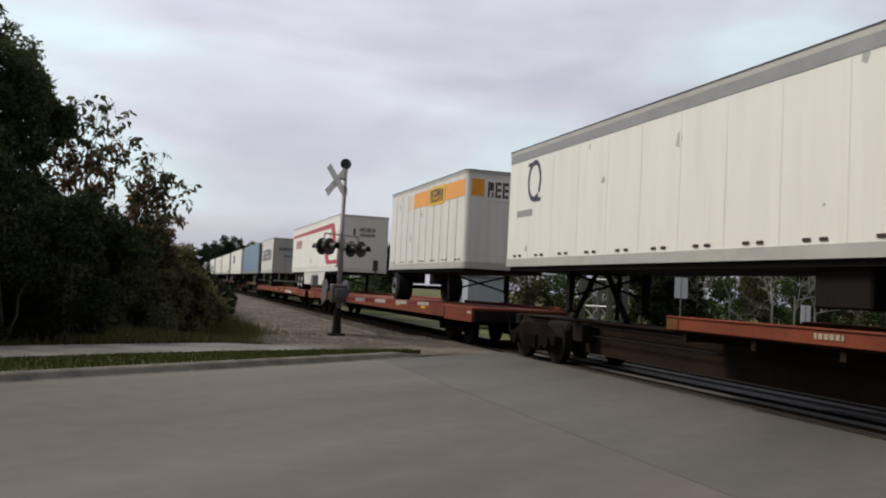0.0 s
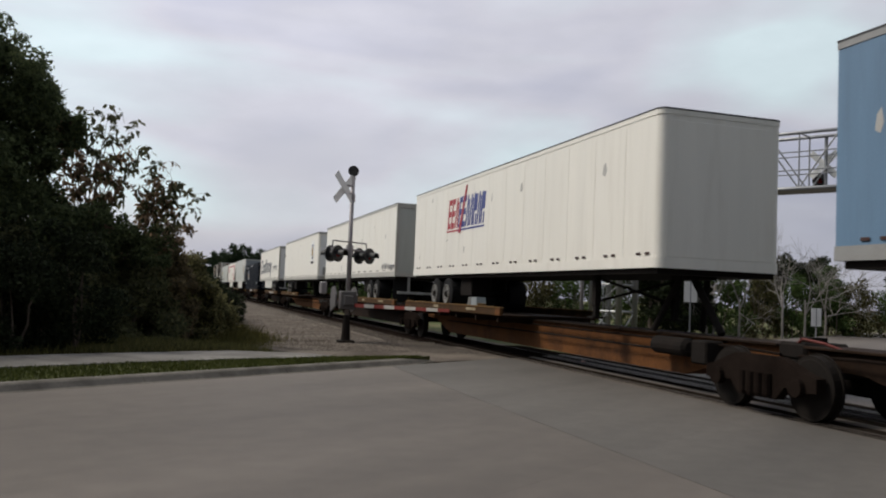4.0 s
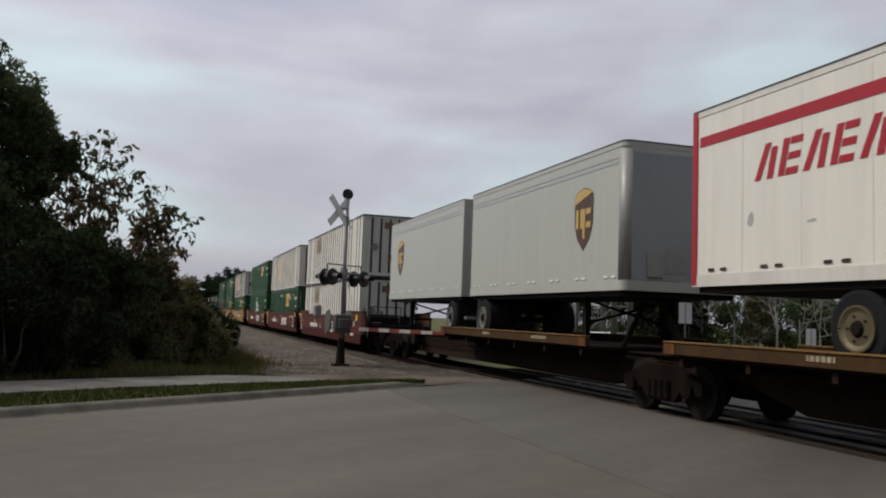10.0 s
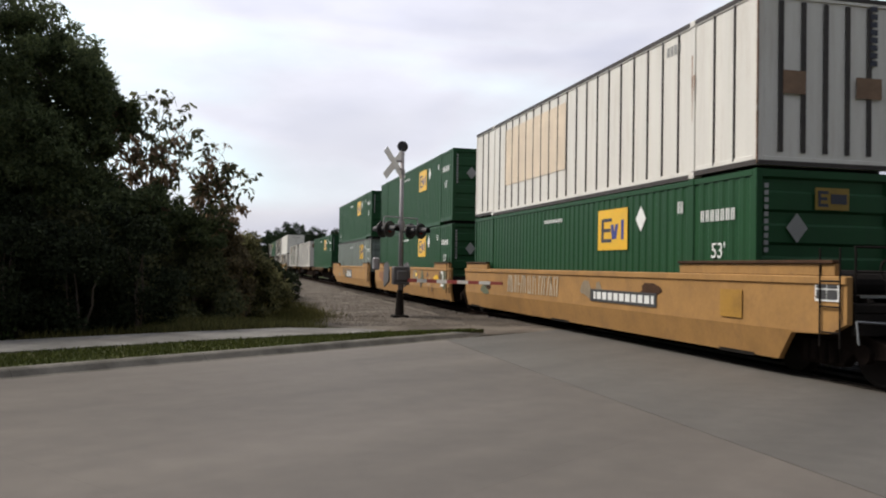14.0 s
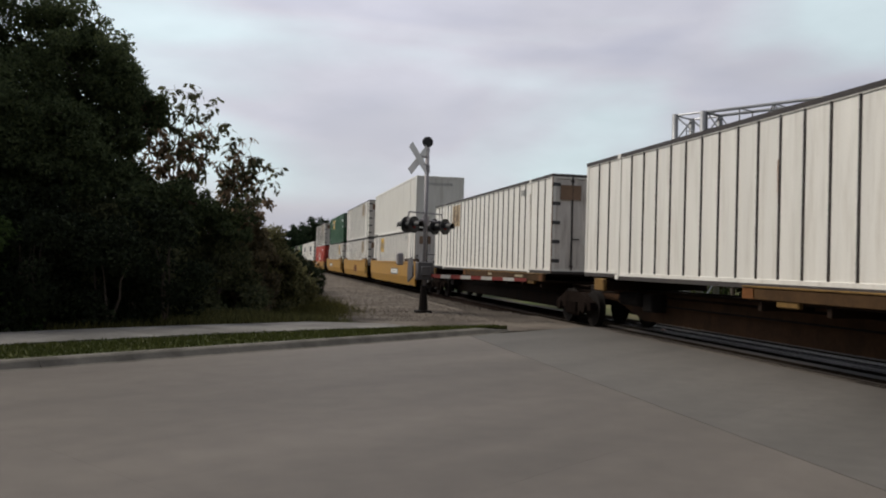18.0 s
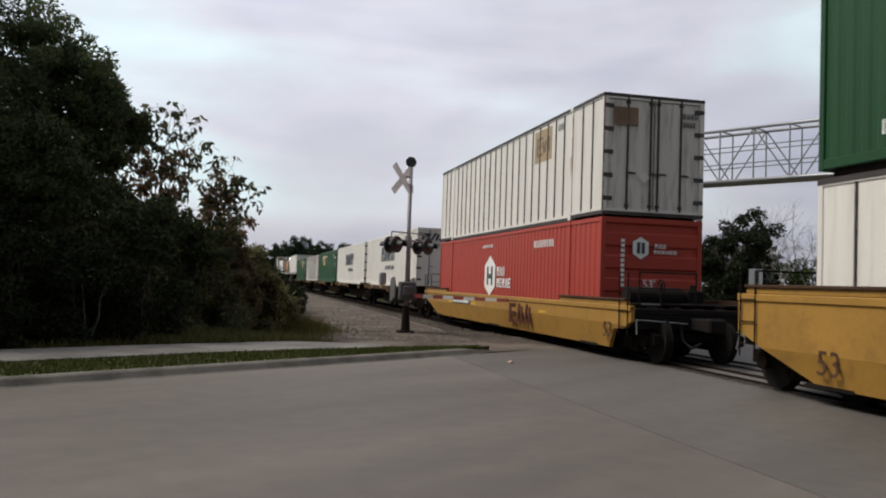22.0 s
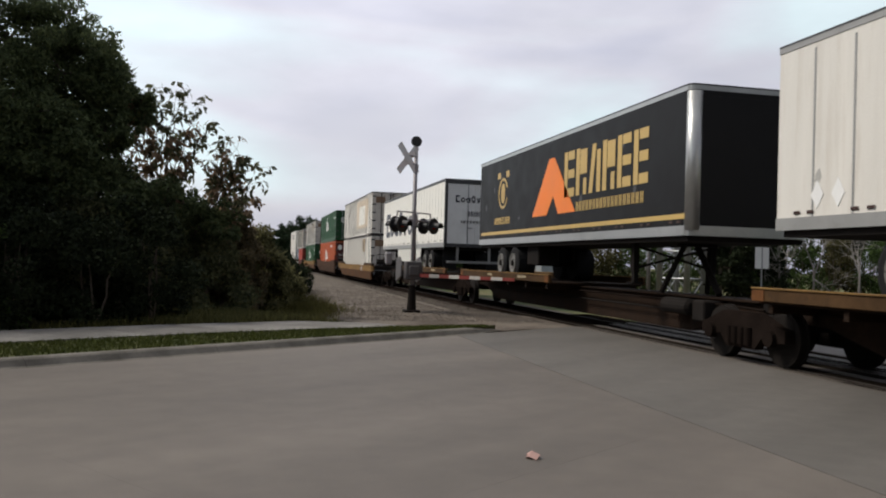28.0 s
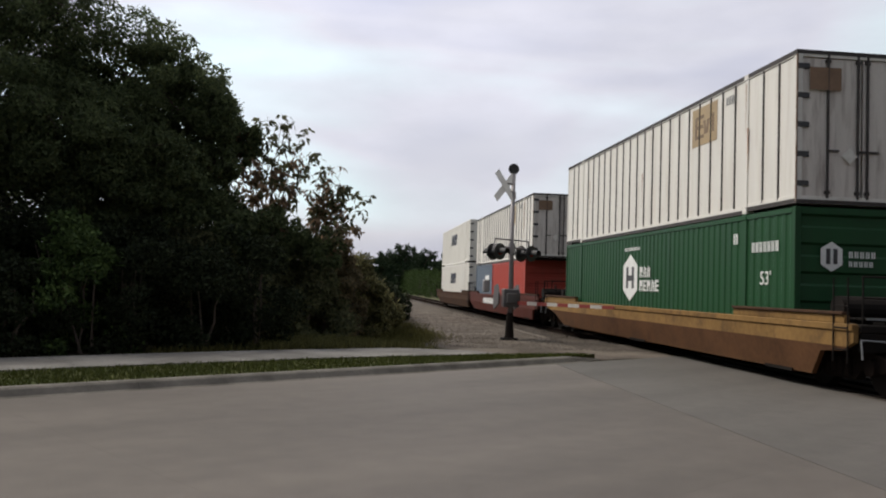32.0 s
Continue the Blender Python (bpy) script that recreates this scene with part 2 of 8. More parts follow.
GRASS_PALE = leafy("pale_dry_grass", (0.105, 0.108, 0.048), 0.45)
LEAF_FAR = leafy("far_leaves", (0.025, 0.042, 0.024), 0.4, 0.05)
BARK = surface("bark", (0.09, 0.07, 0.055), 0.9, vary=0.35, grain=14, patch=3, bump=0.02)
STEEL = surface("galvanised_steel", (0.26, 0.265, 0.275), 0.45, 0.6, vary=0.15, grain=20)
GATE_BOX = surface("dark_grey_gate_box", (0.085, 0.08, 0.082), 0.6, vary=0.2, dirt=0.4)
POLE = surface("weathered_aluminium", (0.25, 0.235, 0.245), 0.55, 0.3, vary=0.2, dirt=0.4)
BLACK = surface("black_paint", (0.02, 0.02, 0.022), 0.55, vary=0.2, dirt=0.3, dirt_color=(0.07, 0.06, 0.05))
RUST_EDGE = surface("rusty_worn_edge", (0.20, 0.13, 0.095), 0.8, vary=0.4, dirt=0.8, dirt_color=(0.45, 0.42, 0.38), patch=3.0, grain=20)
RUST_STREAK = surface("rust_streak", (0.30, 0.175, 0.115), 0.8, vary=0.35, dirt=0.8, dirt_color=(0.52, 0.46, 0.40), patch=2.4, grain=18, streak=True)
SIGN_WHITE = surface("sign_white", (0.74, 0.74, 0.73), 0.5, vary=0.06, dirt=0.2, dirt_color=(0.4, 0.38, 0.34))
LENS_RED = surface("red_lens", (0.16, 0.012, 0.012), 0.2, vary=0.1)
RAIL_TOP = surface("worn_rail_head", (0.036, 0.032, 0.029), 0.6, 0.0, vary=0.25, spec=0.1)
# Running gear: real grime and rust, darkened further for shade under the cars
SHADED_RUST = surface("rusty_shaded_steel", (0.0135, 0.010, 0.0085), 0.9, 0.0, vary=0.4, spec=0.0, dirt=0.6, dirt_color=(0.024, 0.017, 0.014), grain=25)
SHADED_GRIME = surface("grimy_shaded_steel", (0.0125, 0.0105, 0.0095), 0.9, 0.0, vary=0.4, spec=0.1, dirt=0.4, dirt_color=(0.024, 0.016, 0.012), grain=20)
WHEEL = surface("shaded_wheel_steel", (0.013, 0.0105, 0.009), 0.85, 0.0, vary=0.35, spec=0.12)
TYRE = surface("tyre_rubber", (0.015, 0.015, 0.016), 0.9, vary=0.25, spec=0.12)
BROWN_PATCH = surface("brown_patch", (0.20, 0.125, 0.080), 0.7, vary=0.3, dirt=0.6, dirt_color=(0.10, 0.06, 0.04))
RIM = surface("dusty_white_rim", (0.15, 0.145, 0.135), 0.45, 0.1, vary=0.15, dirt=0.5)
RIM_BRIGHT = surface("polished_rim", (0.56, 0.56, 0.55), 0.35, 0.3, vary=0.12, dirt=0.3)
RIM_BRONZE = surface("dull_gold_rim", (0.13, 0.105, 0.060), 0.45, 0.3, vary=0.2, dirt=0.5)
SLEEPER = surface("timber_sleeper", (0.040, 0.030, 0.024), 0.95, vary=0.4, grain=16, bump=0.01, spec=0.06)
# Dark timber and rubber, lowered further for the shade by the train
DECK = surface("shaded_crossing_timber", (0.015, 0.0120, 0.0100), 0.95, vary=0.45, grain=16, bump=0.01, spec=0.0, dirt=0.5, dirt_color=(0.021, 0.0175, 0.015))
RUBBER = surface("crossing_rubber", (0.012, 0.010, 0.009), 1.0, vary=0.3, spec=0.0)
HOSE = surface("dull_red_hose", (0.11, 0.018, 0.014), 0.7, vary=0.3, dirt=0.5)
SPINE_ORANGE = surface("spine_orange_brown", (0.125, 0.050, 0.016), 0.75, vary=0.35, dirt=1.0, dirt_color=(0.028, 0.014, 0.009), grain=14, patch=0.8, spec=0.15)
MARKER_DARK = surface("dull_marker", (0.045, 0.022, 0.018), 0.5, vary=0.3)
WELL_DULL = surface("dirty_tan_well_car", (0.195, 0.112, 0.040), 0.75, vary=0.35, dirt=1.0, dirt_color=(0.060, 0.034, 0.019), grain=9, patch=0.8, spec=0.15)
PINK = surface("pink_scrap", (0.36, 0.22, 0.19), 0.6, vary=0.15)
WHITE = surface("white_trailer_paint", (0.74, 0.715, 0.655), 0.42, vary=0.05, dirt=0.22, dirt_color=(0.42, 0.37, 0.30), streak=True, patch=1.1)
WHITE_OLD = surface("aged_white_paint", (0.64, 0.615, 0.57), 0.5, vary=0.09, dirt=0.42, dirt_color=(0.38, 0.31, 0.24), streak=True, patch=1.3)
WHITE_BOX = surface("white_container_paint", (0.68, 0.655, 0.605), 0.48, vary=0.10, dirt=0.50, dirt_color=(0.36, 0.31, 0.25), streak=True, patch=1.3)
SEAM = surface("container_rib_grey", (0.052, 0.046, 0.044), 0.6, 0.0, vary=0.2, dirt=0.4, spec=0.2)
GREEN = surface("green_container_paint", (0.0115, 0.056, 0.0195), 0.5, vary=0.16, dirt=0.40, dirt_color=(0.018, 0.038, 0.022), streak=True, patch=1.2, spec=0.25)
GREEN_PALE = surface("faded_green_paint", (0.17, 0.20, 0.175), 0.5, vary=0.12, dirt=0.3, dirt_color=(0.10, 0.13, 0.10), streak=True)
RED = surface("red_container_paint", (0.34, 0.040, 0.024), 0.55, vary=0.12, dirt=0.25, dirt_color=(0.20, 0.04, 0.03), streak=True)
ORANGE = surface("orange_container_paint", (0.37, 0.078, 0.026), 0.55, vary=0.16, dirt=0.65, dirt_color=(0.20, 0.05, 0.02), streak=True, spec=0.25)
NAVY = surface("navy_container_paint", (0.0035, 0.0052, 0.0098), 0.65, vary=0.15, dirt=0.2, dirt_color=(0.008, 0.009, 0.014), streak=True, spec=0.07)
GREY_VAN = surface("grey_van_paint", (0.42, 0.43, 0.40), 0.42, vary=0.06, dirt=0.25, dirt_color=(0.28, 0.27, 0.24), streak=True)
BLUE_VAN = surface("blue_grey_van_paint", (0.12, 0.20, 0.30), 0.45, vary=0.12, dirt=0.3, dirt_color=(0.08, 0.11, 0.15), streak=True)
BLACK_VAN = surface("black_van_wrap", (0.010, 0.0095, 0.010), 0.5, vary=0.15, spec=0.14)
ALU = surface("bare_aluminium", (0.45, 0.45, 0.44), 0.35, 0.7, vary=0.1, dirt=0.2)
RAIL_PALE = surface("pale_rail_metal", (0.42, 0.405, 0.37), 0.5, 0.1, vary=0.12, dirt=0.4, dirt_color=(0.25, 0.22, 0.18))
GREY_TRIM = surface("grey_trim", (0.28, 0.28, 0.275), 0.5, 0.2, vary=0.12, dirt=0.3)
DARK_TRIM = surface("dark_trim", (0.05, 0.05, 0.052), 0.5, vary=0.15)
FLAT_RED = surface("flatcar_oxide_red", (0.155, 0.037, 0.018), 0.75, vary=0.3, dirt=0.85, dirt_color=(0.060, 0.026, 0.016), grain=18, patch=1.2, spec=0.2)
WELL_RED = surface("well_car_brown_red", (0.078, 0.019, 0.012), 0.65, vary=0.18, dirt=0.4, dirt_color=(0.045, 0.018, 0.013), grain=20, spec=0.2)
WELL_YELLOW = surface("well_car_yellow", (0.32, 0.170, 0.028), 0.6, vary=0.16, dirt=0.65, dirt_color=(0.14, 0.068, 0.022), grain=16)
WELL_TAN = surface("faded_well_car_yellow", (0.31, 0.165, 0.052), 0.7, vary=0.2, dirt=0.6, dirt_color=(0.17, 0.09, 0.04), grain=14)
# Grimy brown of the top plates; far walls use it for their shade
WELL_CAP = surface("grimy_top_and_shaded_far_wall", (0.058, 0.030, 0.017), 0.8, vary=0.35, dirt=0.6, dirt_color=(0.025, 0.015, 0.011), grain=14, spec=0.15)
WELL_LOW = surface("dark_brown_lower_wall", (0.095, 0.045, 0.021), 0.8, vary=0.3, dirt=0.7, dirt_color=(0.038, 0.019, 0.011), grain=12, patch=0.9, spec=0.15)
WELL_RUST = surface("rusty_well_car", (0.056, 0.029, 0.017), 0.8, vary=0.4, dirt=0.9, dirt_color=(0.020, 0.012, 0.009), grain=14, patch=0.8, spec=0.12)
PLATFORM = surface("platform_yellow", (0.165, 0.095, 0.030), 0.75, vary=0.3, dirt=0.85, dirt_color=(0.060, 0.030, 0.017), grain=14, patch=2.4, spec=0.2)
SPINE_MID = surface("spine_mid_brown", (0.055, 0.028, 0.014), 0.8, vary=0.4, dirt=0.85, dirt_color=(0.022, 0.014, 0.010), grain=14, spec=0.12)
PLATFORM_EDGE = surface("platform_side", (0.062, 0.034, 0.015), 0.8, vary=0.35, dirt=0.8, dirt_color=(0.028, 0.017, 0.011), grain=14, spec=0.12)
INK_STENCIL = surface("worn_stencil", (0.36, 0.30, 0.20), 0.7, vary=0.3, dirt=0.7, dirt_color=(0.10, 0.07, 0.04))
# Dirty brown sill colour, lowered to carry the shade beneath the load
SPINE = surface("shaded_spine_brown", (0.021, 0.012, 0.0075), 0.85, vary=0.45, spec=0.1, dirt=0.85, dirt_color=(0.011, 0.008, 0.007), grain=14)
INK_DARK = surface("dark_lettering", (0.035, 0.038, 0.055), 0.5, vary=0.1)
INK_WHITE = surface("white_lettering", (0.72, 0.72, 0.70), 0.5, vary=0.06, dirt=0.3, dirt_color=(0.4, 0.38, 0.35))
INK_RED = surface("red_lettering", (0.36, 0.018, 0.03), 0.45, vary=0.08)
INK_BLUE = surface("blue_lettering", (0.03, 0.045, 0.22), 0.45, vary=0.08)
INK_ORANGE = surface("orange_lettering", (0.78, 0.19, 0.015), 0.45, vary=0.06)
INK_GOLD = surface("gold_lettering", (0.50, 0.34, 0.11), 0.45, vary=0.1)
INK_BROWN = surface("brown_lettering", (0.075, 0.035, 0.018), 0.45, vary=0.1)
INK_FADED = surface("faded_lettering", (0.15, 0.10, 0.06), 0.55, vary=0.3, dirt=0.6, dirt_color=(0.30, 0.23, 0.15))
STRIPE_ORANGE = surface("orange_band", (0.74, 0.30, 0.03), 0.45, vary=0.12, dirt=0.2, dirt_color=(0.6, 0.45, 0.3))
DECAL_YELLOW = surface("yellow_decal", (0.72, 0.42, 0.025), 0.45, vary=0.1, dirt=0.25, dirt_color=(0.4, 0.25, 0.08))
DECAL_FADED = surface("faded_decal", (0.34, 0.25, 0.14), 0.55, vary=0.2, dirt=0.45, dirt_color=(0.3, 0.25, 0.18))
DECAL_DULL = surface("dull_yellow_decal", (0.26, 0.17, 0.03), 0.55, vary=0.2, dirt=0.4, dirt_color=(0.10, 0.08, 0.03))
DECAL_TAN = surface("adhesive_stain", (0.63, 0.52, 0.40), 0.6, vary=0.12)
REFLECT_WORN = surface("worn_yellow_reflector", (0.58, 0.33, 0.035), 0.5, vary=0.25, dirt=0.7, dirt_color=(0.20, 0.07, 0.025), patch=5.0)
REFLECT = surface("yellow_reflector", (0.80, 0.52, 0.05), 0.35, vary=0.08)
SKIRT = surface("white_skirt", (0.58, 0.57, 0.52), 0.45, vary=0.08, dirt=0.3, dirt_color=(0.35, 0.3, 0.25), streak=True)
WHITE_END = surface("soiled_white_end", (0.60, 0.555, 0.51), 0.6, vary=0.14, dirt=0.75, dirt_color=(0.11, 0.066, 0.045), streak=True, patch=2.2, spec=0.2)
GATE_RED = surface("faded_gate_red", (0.20, 0.035, 0.03), 0.55, vary=0.15, dirt=0.3)
GATE_WHITE = surface("faded_gate_white", (0.46, 0.44, 0.41), 0.55, vary=0.1, dirt=0.4)


# ---------------------------------------------------------------- mesh tools
class Shape:
    """Collects boxes, tubes and sheets for one mesh."""

    def __init__(self):
        self.v, self.f = [], []

    def add(self, verts, faces):
        k = len(self.v)
        self.v += [tuple(p) for p in verts]
        self.f += [tuple(i + k for i in face) for face in faces]
        return self

    def box(self, x0, x1, y0, y1, z0, z1, c=0.0):
        """A box; c cuts its edges along y and x a little."""
        if c <= 0:
            v = [(x, y, z) for x in (x0, x1) for y in (y0, y1) for z in (z0, z1)]
            return self.add(v, [(0, 1, 3, 2), (4, 6, 7, 5), (0, 4, 5, 1), (2, 3, 7, 6), (0, 2, 6, 4), (1, 5, 7, 3)])
        bm = bmesh.new()
        bmesh.ops.create_cube(bm, size=1)
        bmesh.ops.scale(bm, vec=(x1 - x0, y1 - y0, z1 - z0), verts=bm.verts)
        bmesh.ops.translate(bm, vec=((x0 + x1) / 2, (y0 + y1) / 2, (z0 + z1) / 2), verts=bm.verts)
        bmesh.ops.bevel(bm, geom=bm.edges[:], offset=c, segments=1, affect="EDGES")
        bm.verts.index_update()
        self.add([p.co[:] for p in bm.verts], [[p.index for p in f.verts] for f in bm.faces])
        bm.free()
        return self

    def tube(self, a, b, r, n=10, r2=None, caps=True):
        a, b = Vector(a), Vector(b)
        d = (b - a).normalized()
        u = d.orthogonal().normalized()
        w = d.cross(u)
        r2 = r if r2 is None else r2
        ring = [(math.cos(2 * math.pi * i / n), math.sin(2 * math.pi * i / n)) for i in range(n)]
        v = [a + (u * c + w * s) * r for c, s in ring] + [b + (u * c + w * s) * r2 for c, s in ring]
        f = [(i, (i + 1) % n, n + (i + 1) % n, n + i) for i in range(n)]
        if caps:
            f += [tuple(range(n - 1, -1, -1)), tuple(range(n, 2 * n))]
        return self.add(v, f)

    def path(self, pts, r, n=8):
        for a, b in zip(pts, pts[1:]):
            self.tube(a, b, r, n)
        return self

    def prism_x(self, outline, x0, x1):
        """An outline of (y, z) pushed from x0 to x1."""
        n = len(outline)
        v = [(x0, y, z) for y, z in outline] + [(x1, y, z) for y, z in outline]
        f = [(i, n + i, n + (i + 1) % n, (i + 1) % n) for i in range(n)]
        return self.add(v, f + [tuple(range(n)), tuple(range(2 * n - 1, n - 1, -1))])

    def prism_z(self, outline, z0, z1):
        n = len(outline)
        v = [(x, y, z0) for x, y in outline] + [(x, y, z1) for x, y in outline]
        f = [(i, (i + 1) % n, n + (i + 1) % n, n + i) for i in range(n)]
        return self.add(v, f + [tuple(range(n - 1, -1, -1)), tuple(range(n, 2 * n))])

    def disc_x(self, x, y, z, r, depth, n=20, hole=0.0):
        """A wheel-like disc whose axis runs along x, from x to x + depth."""
        return self.tube((x, y, z), (x + depth, y, z), r, n)

    def mesh(self, name, material=None, smooth=False):
        me = bpy.data.meshes.new(name)
        me.from_pydata(self.v, [], self.f)
        bm = bmesh.new()
        bm.from_mesh(me)
        bmesh.ops.recalc_face_normals(bm, faces=bm.faces)
        bm.to_mesh(me)
        bm.free()
        if material:
            me.materials.append(material)
        if smooth:
            me.polygons.foreach_set("use_smooth", [True] * len(me.polygons))
        return me


MESHES = {}


def cached(key, build, material, smooth=False):
    """One mesh for all alike pieces."""
    k = (key, material.name)
    if k not in MESHES:
        MESHES[k] = build().mesh(str(key if isinstance(key, str) else key[0]), material, smooth)
    return MESHES[k]


def part(name, shape, material, parent, label="", at=None, smooth=False):
    """Links a shape, or a mesh made before, as one mesh under a thing or a part."""
    me = shape.mesh(name, material, smooth) if isinstance(shape, Shape) else shape
    ob = new(name, me)
    ob.parent = parent
    if at is not None:
        ob.location = at
    if label:
        ob["label"] = label
    return ob


def thing(name, at, label, category, group="", kind=""):
    ob = new(name)
    ob.empty_display_size = 0.3
    ob.location = at
    return tagged(ob, label, category, group, kind)


def solid(name, shape, material, label, category, group="", kind="", smooth=False, at=(0, 0, 0)):
    ob = new(name, shape.mesh(name, material, smooth))
    ob.location = at
    return tagged(ob, label, category, group, kind)


# ---- signs and lettering on the two faces that show
SIDE = Matrix(((0, 0, -1, 0), (-1, 0, 0, 0), (0, 1, 0, 0), (0, 0, 0, 1)))     # reads along -y, faces -x
FRONT = Matrix(((1, 0, 0, 0), (0, 0, -1, 0), (0, 1, 0, 0), (0, 0, 0, 1)))     # reads along +x, faces -y


def put_flat(me, name, parent, face, at, label=""):
    ob = new(name, me)
    ob.parent = parent
    ob.matrix_local = Matrix.Translation(at) @ face
    if label:
        ob["label"] = label
    return ob


def words_mesh(text, height, material, slant=0.0, width=0.0):
    key = ("words", text, height, slant, width, material.name)
    if key in MESHES:
        return MESHES[key]
    cu = bpy.data.curves.new("words", "FONT")
    cu.body, cu.size, cu.extrude, cu.shear = text, height * 1.4, 0.004, slant
    cu.resolution_u = 3
    tmp = bpy.data.objects.new("words", cu)
    scene.collection.objects.link(tmp)
    bpy.context.view_layer.update()
    me = bpy.data.meshes.new_from_object(tmp.evaluated_get(bpy.context.evaluated_depsgraph_get()))
    bpy.data.objects.remove(tmp)
    bpy.data.curves.remove(cu)
    if width > 0 and len(me.vertices):
        span = max(v.co.x for v in me.vertices)
        for v in me.vertices:
            v.co.x *= width / span
    me.materials.clear()
    me.materials.append(material)
    MESHES[key] = me
    return me


def slab(points, depth=0.006):
    """A thin raised flat shape from an outline in its own plane."""
    s = Shape()
    s.prism_z(points, 0.0, depth)
    return s


def rect(w, h, x=0.0, y=0.0, lean=0.0):
    return [(x, y), (x + w, y), (x + w + lean * h, y + h), (x + lean * h, y + h)]


def flat(outlines, name, material, parent, face, at, label="", depth=0.006):
    """Thin raised shapes on a face: one part, or one part for each character of a name."""
    if outlines and isinstance(outlines[0][0], list):
        for g in outlines:
            flat(g, "name_block", material, parent, face, at, label, depth)
        return
    s = Shape()
    for o in outlines:
        s.prism_z(o, 0.0, depth)
    ob = put_flat(s.mesh(name, material), name, parent, face, at, label)
    if name in ("small_print", "stencil"):
        ob["kind"] = "stuff"
    return ob


def ring(r0, r1, a0, a1, sx=1.0, sy=1.0, n=28):
    """Part of a ring, as an outline, angles in degrees."""
    aa = [radians(a0 + (a1 - a0) * i / n) for i in range(n + 1)]
    return [(r1 * sx * math.cos(a), r1 * sy * math.sin(a)) for a in aa] + [(r0 * sx * math.cos(a), r0 * sy * math.sin(a)) for a in reversed(aa)]


def letter_blocks(count, width, height, lean=0.0, gap=0.22, seed=1, tall=(), forms=()):
    """A word that stands for a name: one plain shape of bars and rings for each character. A list of outlines for each."""
    rnd = random.Random(seed)
    step = width / count
    w = step * (1 - gap)
    out = []
    for i in range(count):
        x = i * step
        hh = height * (1.0 if (not tall or i in tall) else 0.72)
        t = w * 0.32
        k = forms[i] if forms else rnd.choice((7, 8, 9))
        rr = [(x + w / 2 + p, hh / 2 + q) for p, q in ring(0.25 * w, 0.5 * w, 3, 357, 1.0, hh / w, 22)]
        if k == 0:      # two posts
            g = [rect(t, hh, x, 0, lean), rect(t, hh, x + w - t, 0, lean), rect(w - 2 * t, hh * 0.24, x + t + lean * hh * 0.38, hh * 0.38, lean)]
        elif k == 1:    # post and bars
            g = [rect(t, hh, x, 0, lean), rect(w - t, hh * 0.22, x + t, 0, lean), rect(w - t, hh * 0.22, x + t + lean * hh * 0.78, hh * 0.78, lean)]
        elif k == 2:    # frame
            g = [rect(t, hh, x, 0, lean), rect(t, hh, x + w - t, 0, lean), rect(w - 2 * t, hh * 0.2, x + t, 0, lean), rect(w - 2 * t, hh * 0.2, x + t + lean * hh * 0.8, hh * 0.8, lean)]
        elif k == 3:    # ring
            g = [rr]
        elif k == 4:    # ring and post
            g = [rr, rect(t * 0.8, height if i in tall else hh, x + w - t * 0.8, 0)]
        elif k == 7:    # post and an upper block
            g = [rect(t, hh, x, 0, lean), rect(w - t * 1.15, hh * 0.52, x + t * 1.15 + lean * hh * 0.44, hh * 0.44, lean), rect(t * 0.9, hh * 0.34, x + w - t, 0, lean)]
        elif k == 8:    # post and three stubs
            g = [rect(t, hh, x, 0, lean)] + [rect(w - t * 1.2, hh * 0.19, x + t * 1.2 + lean * hh * q, hh * q, lean) for q in (0.0, 0.405, 0.81)]
        elif k == 9:    # slanted bar and a post
            g = [[(x, 0), (x + t, 0), (x + w * 0.62 + lean * hh, hh), (x + w * 0.62 - t + lean * hh, hh)], rect(t, hh * 0.86, x + w - t, 0, lean)]
        else:           # two slanted strokes
            lo = -0.28 * height if k == 6 else 0.0
            g = [[(x, hh), (x + t, hh), (x + w * 0.5 + t * 0.4, 0), (x + w * 0.5 - t * 0.4, 0)], [(x + w - t, hh), (x + w, hh), (x + w * 0.5 + t * 0.4 + lo * 0.3, lo), (x + w * 0.5 - t * 0.6 + lo * 0.3, lo)]]
        out.append(g)
    return out


def bars(count, width, height, gap=0.52):
    """Unreadable small print: plain bars."""
    step = width / count
    return [rect(step * (1 - gap) * 0.48, height, i * step + k * step * (1 - gap) * 0.85, 0) for i in range(count) for k in (0, 1)]

# ---------------------------------------------------------------- ground and road
TRACK_X = 9.39                                   # middle of the track, which runs along y
ROAD_DIR = Vector((0.80, 0.60, 0))               # the road crosses the track at a slant
ROAD_N = Vector((-0.60, 0.80, 0))
CURB_AT = Vector((5.0, 18.42, 0))                # a point of the far gutter line


def road_point(u, n, z=0.0):
    p = CURB_AT + ROAD_DIR * u + ROAD_N * n
    return (p.x, p.y, z)


def verge_back(u):
    return float(np.interp(u, [-9, -6, -4, -2.8, -1.9, -1.0], [1.65, 1.52, 1.28, 1.0, 0.92, 0.85]))


def pave_back(u):
    return float(np.interp(u, [-9, -6, -4, -2.5, -1.7, -1.3], [3.6, 3.5, 3.2, 3.0, 2.3, 1.6]))


def sheet(name, outline, z, material, label, thick=0.3, category="ground"):
    s = Shape().prism_z([(p[0], p[1]) for p in outline], z - thick, z)
    return solid(name, s, material, label, category, kind="structure")


